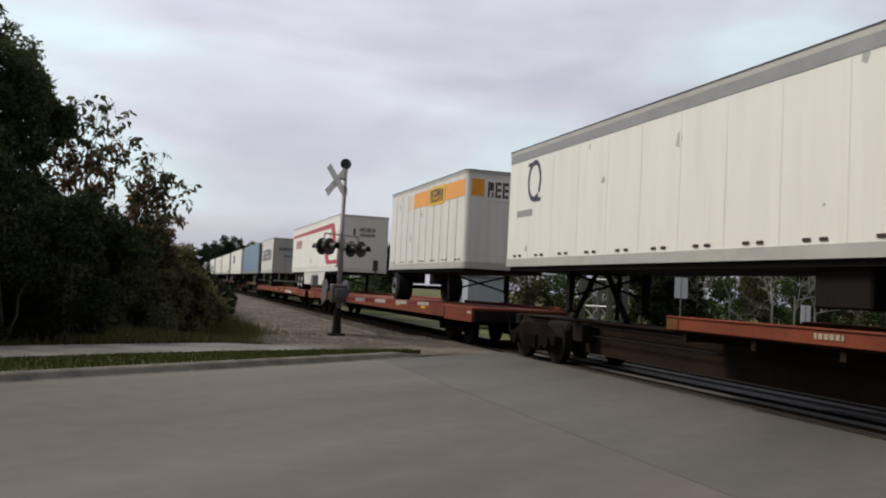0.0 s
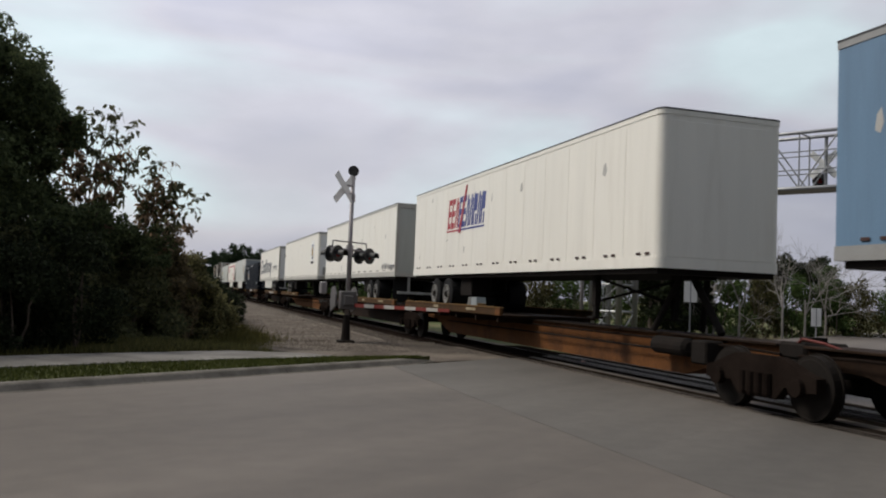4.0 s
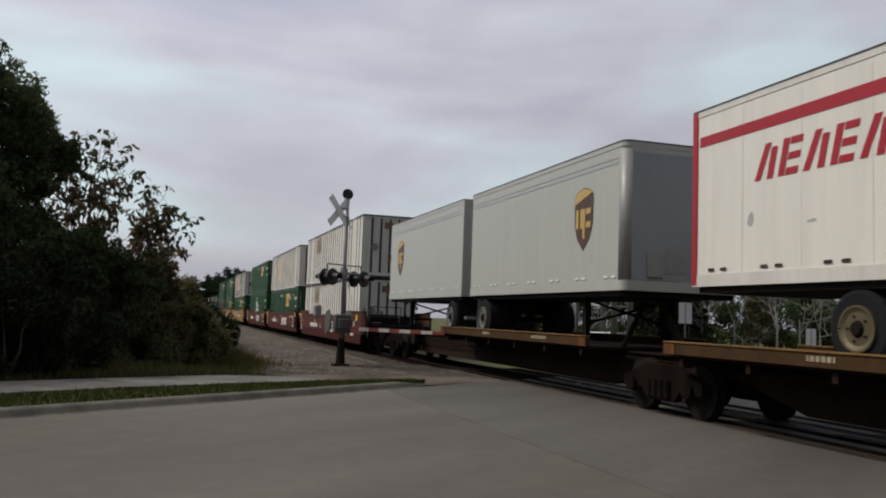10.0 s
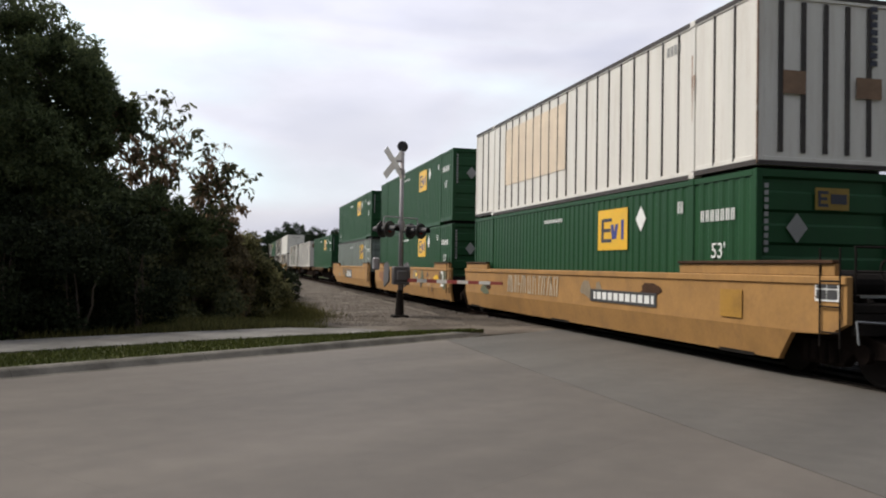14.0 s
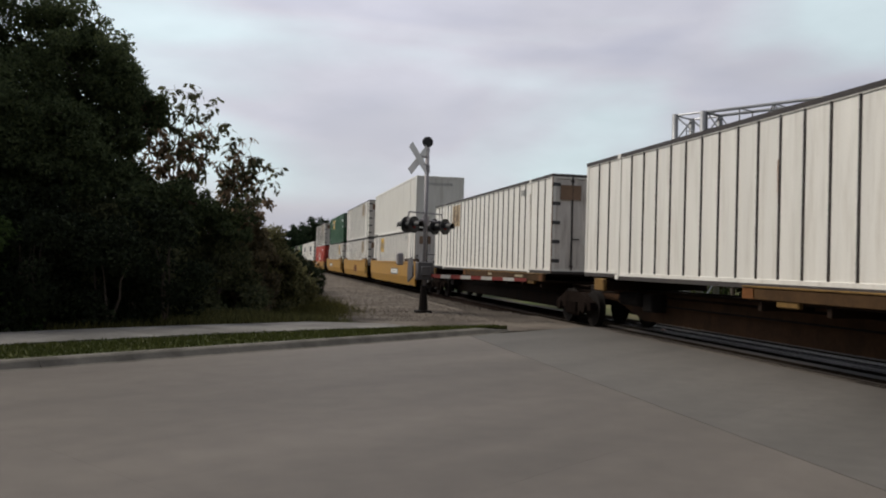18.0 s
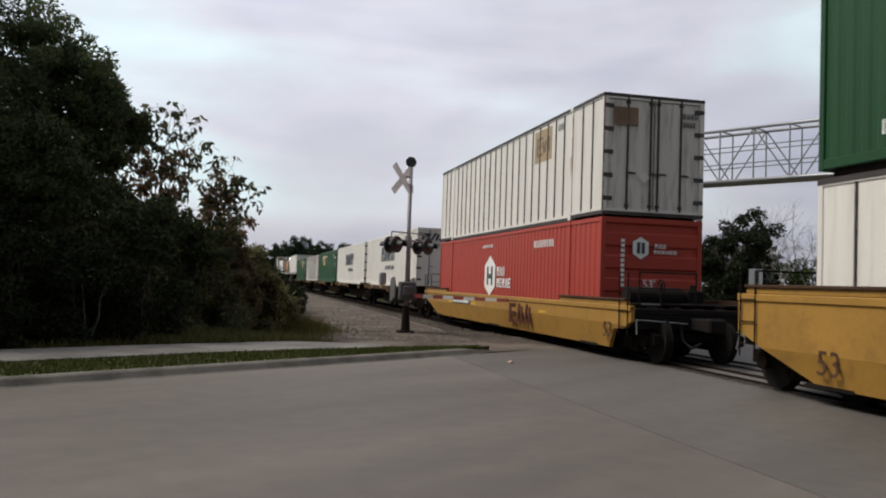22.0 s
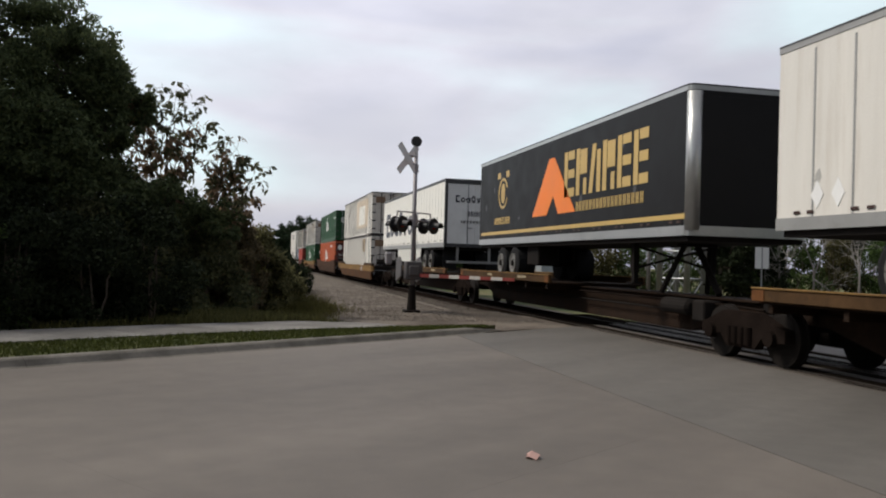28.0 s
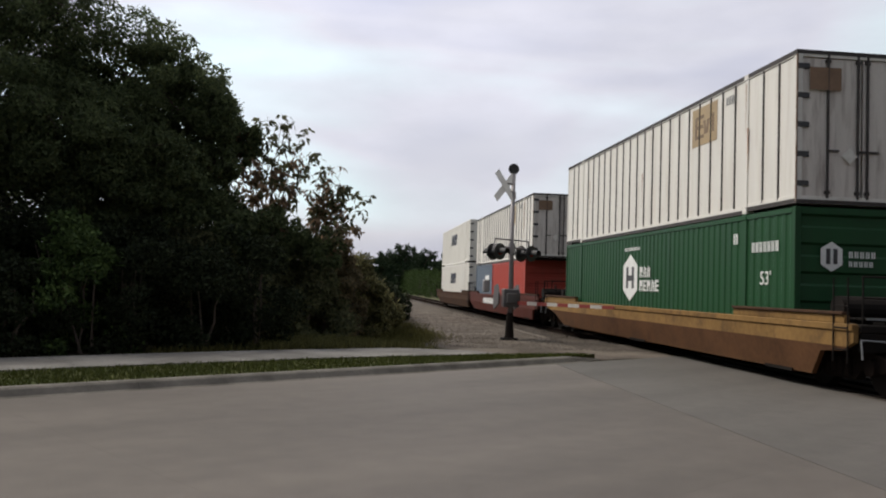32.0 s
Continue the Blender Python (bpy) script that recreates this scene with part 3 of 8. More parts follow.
def make_ground():
    s = Shape()
    nx, ny = 44, 60
    xs = [-1500, -700, -300, -150, -80] + [-40 + 2.5 * i for i in range(nx)] + [90, 150, 300, 700, 1500]
    ys = [-900, -300, -100, -40] + [-20 + 2.5 * i for i in range(ny)] + [160, 220, 320, 500, 900, 1800, 3500]
    verts, faces = [], []
    for y in ys:
        for x in xs:
            z = -0.34 + 0.10 * noise.noise(Vector((x * 0.15, y * 0.15, 0)))
            verts.append((x, y, z))
    w = len(xs)
    for j in range(len(ys) - 1):
        for i in range(w - 1):
            faces.append((j * w + i, j * w + i + 1, (j + 1) * w + i + 1, (j + 1) * w + i))
    s.add(verts, faces)
    solid("ground", s, SOIL, "rough grassy soil on both sides of the railway", "ground", kind="structure", smooth=True)

    # concrete carriageway, poured in slabs with open joints
    joint = 0.0012
    road = thing("road", (0, 0, 0), "worn grey concrete road over the level crossing", "road", kind="structure")
    under = Shape().prism_z([road_point(-60, -16.4)[:2], road_point(60, -16.4)[:2], road_point(60, -0.30)[:2], road_point(-60, -0.30)[:2]], -0.5, -0.012)
    part("sub_base", under, CONCRETE, road)
    edge_x = 8.27                                  # road ends at the timber beside the rails

    def clip(poly, keep):
        out = []
        for a, b in zip(poly, poly[1:] + poly[:1]):
            ka, kb = keep(a), keep(b)
            if ka <= 0:
                out.append(a)
            if (ka < 0 < kb) or (kb < 0 < ka):
                k = ka / (ka - kb)
                out.append((a[0] + (b[0] - a[0]) * k, a[1] + (b[1] - a[1]) * k))
        return out

    lanes = [(-16.4, -12.3), (-12.3, -8.2), (-8.2, -4.1), (-4.1, -0.34)]
    for lane in lanes:
        u = -52.0
        while u < 52.0:
            poly = [road_point(a, b)[:2] for a, b in ((u, lane[0]), (u + 8.0 - joint, lane[0]), (u + 8.0 - joint, lane[1] - joint), (u, lane[1] - joint))]
            for keep_a, keep_b in ((-1e9, 4.444), (4.459, edge_x), (11.06, 1e9)):
                p = clip(poly, lambda q: keep_a - q[0])
                p = clip(p, lambda q: q[0] - keep_b) if len(p) > 2 else []
                if len(p) > 2:
                    part("slab", Shape().prism_z(p, -0.2, 0.0), CONCRETE if keep_a != 4.459 else PATCHED, road)
            u += 8.0

    # kerb, verge and pavement on the far side of the road
    kerb = thing("kerb", (0, 0, 0), "low concrete kerb along the road", "kerb", kind="structure")
    a = [(-0.42, -0.2), (-0.42, 0.002), (-0.38, 0.016), (-0.31, 0.096), (-0.27, 0.12), (-0.16, 0.127), (-0.16, -0.2)]
    k = len(a)
    ring_faces = [(i, (i + 1) % k, k + (i + 1) % k, k + i) for i in range(k)] + [tuple(range(k)), tuple(range(2 * k - 1, k - 1, -1))]
    u = -46.0
    while u < -0.5:
        u1 = min(u + 3.0, -0.4)
        v = [road_point(uu, n, z) for uu in (u, u1 - 0.006) for n, z in a]
        part("kerb_stone", Shape().add(v, ring_faces), CURB, kerb)
        u += 3.0
    v = [road_point(-0.4, n, z) for n, z in a] + [road_point(1.0, 0.12 + n * 0.4, z if z < 0 else z * 0.15) for n, z in a]
    part("kerb_end", Shape().add(v, ring_faces), CURB, kerb)
    us = [-46, -20, -9, -6, -4, -2.8, -1.9]
    verge = [road_point(-46, -0.16), road_point(-0.4, -0.16), road_point(1.0, 0.08), road_point(-1.0, 0.75)] + [road_point(q, verge_back(q)) for q in reversed(us)]
    sheet("verge", verge, 0.115, VERGE, "narrow grass verge between kerb and pavement", 0.4)
    path = thing("pavement", (0, 0, 0), "pale concrete pavement behind the verge", "pavement", kind="structure")
    u = -46.0
    while u < -1.6:
        u1 = min(u + 1.488, -1.35)
        s = Shape().prism_z([road_point(u, verge_back(u))[:2], road_point(u1, verge_back(u1))[:2], road_point(u1, pave_back(u1))[:2], road_point(u, pave_back(u))[:2]], -0.2, 0.135)
        part("paving_slab", s, WALKWAY, path)
        u += 1.5
    bank = [road_point(-46, 3.4), road_point(-3.0, 3.0), road_point(-1.4, 1.8), road_point(-0.9, 2.6), road_point(-0.6, 4.2), road_point(-2.0, 9.0), road_point(-46, 9.0)]
    sheet("bank", bank, 0.06, BANK_SOIL, "rough soil under the thicket", 0.5)
    # gravel lane along the track, and the apron by the crossing
    lane = [(2.2, 22.5), (6.9, 22.5), (6.9, 260), (2.6, 260), (2.9, 60), (2.6, 40)]
    sheet("gravel_lane", lane, -0.07, GRAVEL, "grey gravel lane beside the railway", 0.3)
    apron = [road_point(-1.0, 0.4), road_point(1.2, -0.1), road_point(3.6, -0.34), (8.38, 20.5), (8.38, 24.5), (6.6, 27.0), (1.6, 24.2), road_point(-0.6, 2.9)]
    sheet("gravel_apron", apron, -0.012, GRAVEL, "worn gravel and dust apron at the crossing", 0.3)
    # ballast bed
    bed = Shape()
    prof = [(-3.1, -0.30), (-1.9, -0.19), (1.9, -0.19), (3.1, -0.30), (3.1, -0.6), (-3.1, -0.6)]
    v = [(TRACK_X + x, y, z) for y in (-60, 1200) for x, z in prof]
    k = len(prof)
    bed.add(v, [(i, (i + 1) % k, k + (i + 1) % k, k + i) for i in range(k)])
    solid("ballast_bed", bed, BALLAST, "dark stone ballast under the track", "ballast", kind="structure")


def make_track():
    track = thing("railway_track", (TRACK_X, 0, 0), "single railway track of worn steel rails on timber sleepers", "track", kind="structure")
    for side in (-1, 1):
        x = side * 0.7535
        s = Shape()
        prof = [(-0.07, -0.17), (0.07, -0.17), (0.07, -0.155), (0.012, -0.13), (0.012, -0.045), (0.036, -0.035), (0.036, -0.006), (0.028, 0.0),
                (-0.028, 0.0), (-0.036, -0.006), (-0.036, -0.035), (-0.012, -0.045), (-0.012, -0.13), (-0.07, -0.155)]
        v = [(x + a, y, z) for y in (-60, 1200) for a, z in prof]
        k = len(prof)
        s.add(v, [(i, (i + 1) % k, k + (i + 1) % k, k + i) for i in range(k)])
        part("rail", s, SHADED_RUST, track)
        part("rail_head", Shape().box(x - 0.027, x + 0.027, -60, 1200, -0.004, 0.002), RAIL_TOP, track, "worn bright running surface")
    tie = cached("sleeper", lambda: Shape().box(-1.3, 1.3, -0.115, 0.115, -0.32, -0.17, 0.012), SLEEPER)
    y = 22.0
    for i in range(290):
        part("sleeper", tie, SLEEPER, track, at=(0, y, 0))
        y += 0.53
    # crossing surface: timber and rubber strips beside and between the rails
    cross = thing("crossing_deck", (0, 0, 0), "dark timber and rubber crossing strips between the rails", "crossing", kind="structure")
    y0, y1 = 0.5, 23.6
    for x0, x1, mat, z in ((8.275, 8.40, RUBBER, -0.015), (8.405, 8.59, DECK, -0.012), (8.76, 9.06, DECK, -0.006), (9.065, 9.37, DECK, -0.014),
                           (9.375, 9.68, DECK, -0.008), (9.685, 10.02, DECK, -0.012), (10.19, 10.45, RUBBER, -0.01), (10.455, 10.75, DECK, -0.012), (10.755, 11.05, DECK, -0.008)):
        y = y0
        while y < y1:
            part("strip", Shape().box(x0, x1, y, y + 2.54, -0.2, z, 0.008), mat, cross)
            y += 2.55


make_ground()
make_track()

# ---------------------------------------------------------------- crossing signals


def lamp_head(parent, x, y, z, turn):
    """A flashing-light head: round black background, hood and dark red lens."""
    head = part("signal_head", Shape().tube((0, 0.02, 0), (0, -0.02, 0), 0.25, 24), BLACK, parent, "round black background of an unlit crossing light")
    head.location, head.rotation_euler = (x, y, z), (0, 0, turn)
    part("housing", Shape().tube((0, 0.02, 0), (0, 0.24, 0), 0.13, 16, 0.10), BLACK, head)
    s = Shape()
    n = 14
    for i in range(n):
        a0, a1 = radians(-20 + 220 * i / n), radians(-20 + 220 * (i + 1) / n)
        q = [(0.125 * math.cos(a), -0.02, 0.125 * math.sin(a)) for a in (a0, a1)] + [(0.125 * math.cos(a), -0.30, 0.125 * math.sin(a) - 0.02) for a in (a1, a0)]
        s.add(q, [(0, 1, 2, 3)])
        q2 = [(p[0] * 0.93, p[1], p[2] * 0.93) for p in q]
        s.add(q2, [(3, 2, 1, 0)])
    part("hood", s, BLACK, head)
    part("lens", Shape().tube((0, -0.02, 0), (0, -0.045, 0), 0.105, 18, 0.07), LENS_RED, head, "dark red glass lens")


def crossbuck(parent, x, y, z, size, turn):
    cb = part("crossbuck", Shape().box(-0.06, 0.06, -0.01, 0.01, -0.06, 0.06), POLE, parent)
    cb.location, cb.rotation_euler = (x, y, z), (0, 0, turn)
    for sgn in (-1, 1):
        b = part("crossbuck_blade", Shape().box(-size / 2, size / 2, -0.012 - 0.012 * sgn, -0.004 - 0.012 * sgn, -0.115, 0.115, 0.003), SIGN_WHITE, cb, "white painted blade, seen from its plain side")
        b.rotation_euler = (0, radians(45) * sgn, 0)


def make_signal():
    mx, my = 4.995, 25.55
    sig = thing("crossing_signal", (mx, my, -0.03), "grey crossing signal mast with crossbuck, unlit lamps and bell", "crossing signal")
    part("base", Shape().tube((0, 0, 0.08), (0, 0, 0.85), 0.15, 10, 0.10).box(-0.24, 0.24, -0.24, 0.24, 0.0, 0.09, 0.02), SHADED_GRIME, sig, "dark cast base", smooth=False)
    part("mast", Shape().tube((0, 0, 0.1), (0, 0, 5.20), 0.064, 14), POLE, sig, smooth=True)
    part("bell", Shape().tube((0, -0.02, 5.27), (0, 0.05, 5.27), 0.17, 20, 0.13).tube((0, 0.05, 5.27), (0, 0.14, 5.27), 0.11, 16).tube((0, 0, 5.12), (0, 0, 5.27), 0.075, 12), BLACK, sig, "round dark bell on the mast top")
    turn = math.atan2(-0.80, 0.60) + math.pi / 2     # the lamps look along the road
    c, s_ = math.cos(turn), math.sin(turn)
    crossbuck(sig, -0.36 * c, -0.36 * s_ - 0.02, 4.70, 1.18, turn)
    part("crossbuck_arm", Shape().tube((0.05, 0, 4.80), (-0.36 * c, -0.36 * s_, 4.80), 0.03, 8).tube((0.05, 0, 4.56), (-0.36 * c, -0.36 * s_, 4.56), 0.03, 8), POLE, sig)
    part("clamp", Shape().tube((0, 0, 4.40), (0, 0, 4.56), 0.088, 12), POLE, sig)
    # cross-arm with four lamp heads, two to each side of the crossing
    arm = [(-0.82 * c, -0.82 * s_, 2.84), (0.95 * c, 0.95 * s_, 2.84)]
    part("light_arm", Shape().tube(arm[0], arm[1], 0.035, 10).tube((0, 0, 2.68), (0, 0, 2.98), 0.11, 12).path([(-0.8 * c, -0.8 * s_, 2.84), (-0.75 * c, -0.75 * s_, 3.08), (0.75 * c, 0.75 * s_, 3.08), (0.8 * c, 0.8 * s_, 2.84)], 0.022, 8), POLE, sig)
    for k in (-0.72, 0.72):
        lamp_head(sig, k * c + 0.18 * s_, k * s_ - 0.18 * c, 2.69, turn)
        lamp_head(sig, k * c * 0.9 - 0.18 * s_, k * s_ * 0.9 + 0.18 * c, 2.69, turn + math.pi)
    # gate mechanism low on the mast, its counterweights and the arm lowered over the road
    part("gate_mechanism", Shape().box(-0.24, 0.24, -0.22, 0.22, 1.02, 1.58, 0.03).box(-0.15, 0.15, -0.30, -0.22, 1.15, 1.45, 0.02), GATE_BOX, sig, "dark grey box of the gate motor")
    for k in (-0.34, 0.30):
        part("counterweight", Shape().prism_x([(0.15, 1.12), (0.98, 0.92), (1.08, 1.22), (0.98, 1.66), (0.50, 1.72), (0.15, 1.45)], k, k + 0.05), GATE_BOX, sig, "dark steel counterweight arm")
    part("counterweight", Shape().box(-0.86, -0.66, -0.12, 0.12, 1.46, 1.84, 0.04), POLE, sig, "grey counterweight block")
    gate = Vector((0.52, -0.855, 0)).normalized()
    n_st = 9
    for i in range(n_st):
        a, b = 0.35 + i * 0.42, 0.35 + (i + 1) * 0.42
        p, q = gate * a, gate * b
        m_ = GATE_WHITE if i % 2 else GATE_RED
        side = Vector((gate.y, -gate.x, 0)) * 0.02
        s = Shape()
        hh = 0.055 - 0.0015 * i
        zz = 1.16
        v = [p + side + Vector((0, 0, zz - hh)), q + side + Vector((0, 0, zz - hh)), q + side + Vector((0, 0, zz + hh)), p + side + Vector((0, 0, zz + hh)),
             p - side + Vector((0, 0, zz - hh)), q - side + Vector((0, 0, zz - hh)), q - side + Vector((0, 0, zz + hh)), p - side + Vector((0, 0, zz + hh))]
        s.add(v, [(0, 1, 2, 3), (7, 6, 5, 4), (0, 4, 5, 1), (3, 2, 6, 7), (0, 3, 7, 4), (1, 5, 6, 2)])
        part("gate_stripe", s, m_, sig, "red band of the lowered gate" if not i % 2 else "white band of the lowered gate")
    part("conduit", Shape().path([(0.08, 0.05, 0.1), (0.10, 0.08, 0.9), (0.07, 0.06, 2.9)], 0.02, 6), BLACK, sig)


make_signal()


def make_gantry():
    """Cantilever flasher bridge on the other side of the track, its arm over the road."""
    bx, by = 16.95, 30.75
    g = thing("signal_gantry", (bx, by, -0.05), "galvanised lattice cantilever with crossing lights over the road", "signal gantry")
    out = Vector((0.50, -0.866, 0)).normalized()     # the arm's way
    wide = Vector((out.y, -out.x, 0))                # across it
    h_top, a0, w0 = 7.75, 0.62, 0.62
    legs = []
    for i in (-1, 1):
        for j in (-1, 1):
            p = out * (a0 * i) + wide * (w0 * j)
            legs.append(p)
            part("leg", Shape().tube(p, p + Vector((0, 0, h_top)), 0.125, 12).tube(p, p + Vector((0, 0, 0.1)), 0.2, 8), STEEL, g, smooth=True)
    lv = [0.15 + 1.08 * k for k in range(8)]
    pairs = [(0, 1), (2, 3), (0, 2), (1, 3)]
    for k, z in enumerate(lv):
        for a, b in pairs:
            pa, pb = legs[a] + Vector((0, 0, z)), legs[b] + Vector((0, 0, z))
            part("strut", Shape().tube(pa, pb, 0.035, 8), STEEL, g)
            if k < len(lv) - 1:
                up = Vector((0, 0, 1.08))
                q = (pa, pb + up) if k % 2 else (pb, pa + up)
                part("brace", Shape().tube(q[0], q[1], 0.03, 8), STEEL, g)
    q = out * -0.3 + wide * 0.1
    for k in (-0.2, 0.2):
        part("ladder_rail", Shape().tube(q + wide * k, q + wide * k + Vector((0, 0, 7.4)), 0.022, 6), STEEL, g)
    for k in range(22):
        part("rung", Shape().tube(q - wide * 0.2 + Vector((0, 0, 0.4 + 0.32 * k)), q + wide * 0.2 + Vector((0, 0, 0.4 + 0.32 * k)), 0.014, 6), STEEL, g)
    reach, zb, zt = 12.5, 5.78, 7.72
    ends = [a0 + 0.1 + 1.35 * k for k in range(10)]
    for j in (-1, 1):
        for z, r in ((zb, 0.07), (zt, 0.06)):
            p = out * a0 + wide * (w0 * 0.8 * j) + Vector((0, 0, z))
            part("chord", Shape().tube(p, p + out * reach, r, 10), STEEL, g, smooth=True)
        for z in (6.42, 7.06):
            p = out * a0 + wide * (w0 * 0.8 * j) + Vector((0, 0, z))
            part("walkway_rail", Shape().tube(p, p + out * reach, 0.022, 6), STEEL, g)
        for k, e in enumerate(ends[:-1]):
            p, q = out * e + wide * (w0 * 0.8 * j), out * ends[k + 1] + wide * (w0 * 0.8 * j)
            part("upright", Shape().tube(p + Vector((0, 0, zb)), p + Vector((0, 0, zt)), 0.03, 6), STEEL, g)
            za, zc = (zb, zt) if k % 2 else (zt, zb)
            part("diagonal", Shape().tube(p + Vector((0, 0, za)), q + Vector((0, 0, zc)), 0.03, 6), STEEL, g)
    for e in ends:
        for z in (zb, zt):
            p = out * e + Vector((0, 0, z))
            part("cross_tie", Shape().tube(p - wide * 0.5, p + wide * 0.5, 0.028, 6), STEEL, g)
    deck = Shape()
    v = []
    for e in (a0 + 0.1, a0 + reach):
        for j in (-0.48, 0.48):
            for z in (zb - 0.06, zb - 0.02):
                p = out * e + wide * j
                v.append((p.x, p.y, z))
    deck.add(v, [(0, 1, 3, 2), (4, 6, 7, 5), (0, 4, 5, 1), (2, 3, 7, 6), (0, 2, 6, 4), (1, 5, 7, 3)])
    part("walkway_grating", deck, GREY_TRIM, g, "thin grey walkway grating")
    turn = math.atan2(-0.60, -0.80) + math.pi / 2
    for e in (7.75, 8.75):
        p = out * e - wide * 0.75
        lamp_head(g, p.x, p.y, 6.20, turn)
    for e in (8.0, 8.5):
        part("lamp_post", Shape().tube(out * e - wide * 0.6 + Vector((0, 0, zb)), out * e - wide * 0.6 + Vector((0, 0, zt)), 0.06, 8), STEEL, g)
    p = out * 7.9 - wide * 0.7
    crossbuck(g, p.x, p.y, 6.75, 1.22, turn)
    # a second, plain mast with lamps beside the tower
    m = thing("signal_mast", (15.75, 31.2, -0.05), "slim grey signal mast with a bell and side lamps", "crossing signal")
    part("mast", Shape().tube((0, 0, 0), (0, 0, 5.55), 0.075, 12), POLE, m, smooth=True)
    part("bell", Shape().tube((0, -0.1, 5.72), (0, 0.1, 5.72), 0.20, 16).tube((0, 0, 5.5), (0, 0, 5.62), 0.09, 10), BLACK, m, "round dark bell")
    part("arm", Shape().tube((-0.3, 0, 3.25), (0.75, 0, 3.25), 0.04, 8).tube((0, 0, 4.35), (0.85, 0.1, 5.1), 0.035, 8).tube((0, 0, 5.1), (0.85, 0.1, 5.1), 0.035, 8), POLE, m)
    for k in (-0.24, 0.66):
        lamp_head(m, k, -0.15, 3.05, radians(-65))
    part("base", Shape().box(-0.25, 0.25, -0.25, 0.25, 0, 0.45, 0.03), SHADED_GRIME, m)


make_gantry()


def make_far_side():
    """Things behind the train: relay cabin, signs, parked vehicles, a small shop."""
    cab = thing("relay_cabin", (15.25, 41.0, -0.1), "pale grey metal relay cabin beside the track", "equipment cabin")
    part("cabin_body", Shape().box(-1.0, 1.0, -1.3, 1.3, 0.15, 2.35, 0.03), surface("pale_blue_grey_metal", (0.36, 0.40, 0.43), 0.5, vary=0.08, dirt=0.3, streak=True), cab)
    part("roof", Shape().box(-1.1, 1.1, -1.4, 1.4, 2.35, 2.45, 0.02), STEEL, cab)
    part("door", Shape().box(-1.03, -1.0, -0.5, 0.4, 0.3, 2.15, 0.005), GREY_TRIM, cab)
    part("plinth", Shape().box(-1.05, 1.05, -1.35, 1.35, -0.1, 0.15), WALKWAY, cab)
    for x, y, zc, w_, h_, hgt in ((20.05, 30.0, 2.15, 0.62, 0.85, 2.6), (27.2, 31.0, 1.3, 0.55, 0.8, 1.7)):
        sg = thing("road_sign", (x, y, -0.05), "back of a small white road sign on a steel post", "road sign", "roadside signs")
        part("post", Shape().tube((0, 0, 0), (0, 0, hgt), 0.03, 8), STEEL, sg)
        part("panel", Shape().box(-w_ / 2, w_ / 2, -0.015, -0.005, zc - h_ / 2, zc + h_ / 2, 0.004), SIGN_WHITE, sg)


make_far_side()


def make_gravel():
    """Loose stones on the lane and along the ballast shoulder."""
    rng = np.random.default_rng(17)
    n = 9000
    y = 21.8 + rng.exponential(14.0, n)
    x = np.where(rng.uniform(size=n) < 0.55, rng.uniform(2.6, 6.6, n), rng.uniform(6.4, 8.0, n))
    z = np.where(x > 6.6, -0.09 - 0.10 * (8.0 - x) / 1.4, -0.068)
    z = np.where((y < 26.5) & (x < 8.3), -0.01, z)
    r = rng.uniform(0.012, 0.036, n) * np.where(x > 6.4, 1.35, 1.0)
    d = np.array([(1, 0, 0), (0, 1, 0), (-1, 0, 0), (0, -1, 0), (0, 0, 0.8), (0, 0, -0.8)], float)
    v = np.stack([x, y, z], 1)[:, None, :] + d[None] * r[:, None, None] * rng.uniform(0.6, 1.3, (n, 6, 1))
    f = np.array([(0, 1, 4), (1, 2, 4), (2, 3, 4), (3, 0, 4), (1, 0, 5), (2, 1, 5), (3, 2, 5), (0, 3, 5)])
    faces = (np.arange(n)[:, None, None] * 6 + f[None]).reshape(-1, 3)
    me = bpy.data.meshes.new("loose_stones")
    me.from_pydata(v.reshape(-1, 3).tolist(), [], faces.tolist())
    me.materials.append(surface("grey_stone", (0.118, 0.101, 0.086), 0.9, vary=0.3, spec=0.1, patch=0.9))
    tagged(new("loose_stones", me), "loose grey stones on the lane and ballast shoulder", "gravel", kind="stuff")


make_gravel()

# ---------------------------------------------------------------- plants


def leaf_mesh(centres, radii, per, size, rng, droop=0.3, hang=1.0):
    """Many small leaves scattered in and on clumps."""
    rr = np.array(radii, float)
    many = (per * np.clip((rr / np.median(rr)) ** 1.6, 0.3, 1.5)).astype(int)
    cs = np.repeat(np.array(centres, float), many, 0)
    rs = np.repeat(rr, many)
    n = len(cs)
    d = rng.normal(size=(n, 3))
    d /= np.linalg.norm(d, axis=1)[:, None]
    d[:, 2] *= 0.75 * hang
    p = cs + d * (rs * rng.uniform(0.35, 1.0, n) ** 0.6)[:, None]
    a = rng.normal(size=(n, 3))
    a[:, 2] -= droop
    a /= np.linalg.norm(a, axis=1)[:, None]
    b = np.cross(a, rng.normal(size=(n, 3)))
    b /= np.linalg.norm(b, axis=1)[:, None] + 1e-9
    ln, wd = size * rng.uniform(0.6, 1.3, n), size * 0.5 * rng.uniform(0.6, 1.2, n)
    v = np.empty((n, 4, 3))
    v[:, 0] = p
    v[:, 1] = p + a * (ln * 0.5)[:, None] + b * (wd * 0.5)[:, None]
    v[:, 2] = p + a * ln[:, None]
    v[:, 3] = p + a * (ln * 0.5)[:, None] - b * (wd * 0.5)[:, None]
    return v.reshape(-1, 3), np.arange(4 * n).reshape(-1, 4)


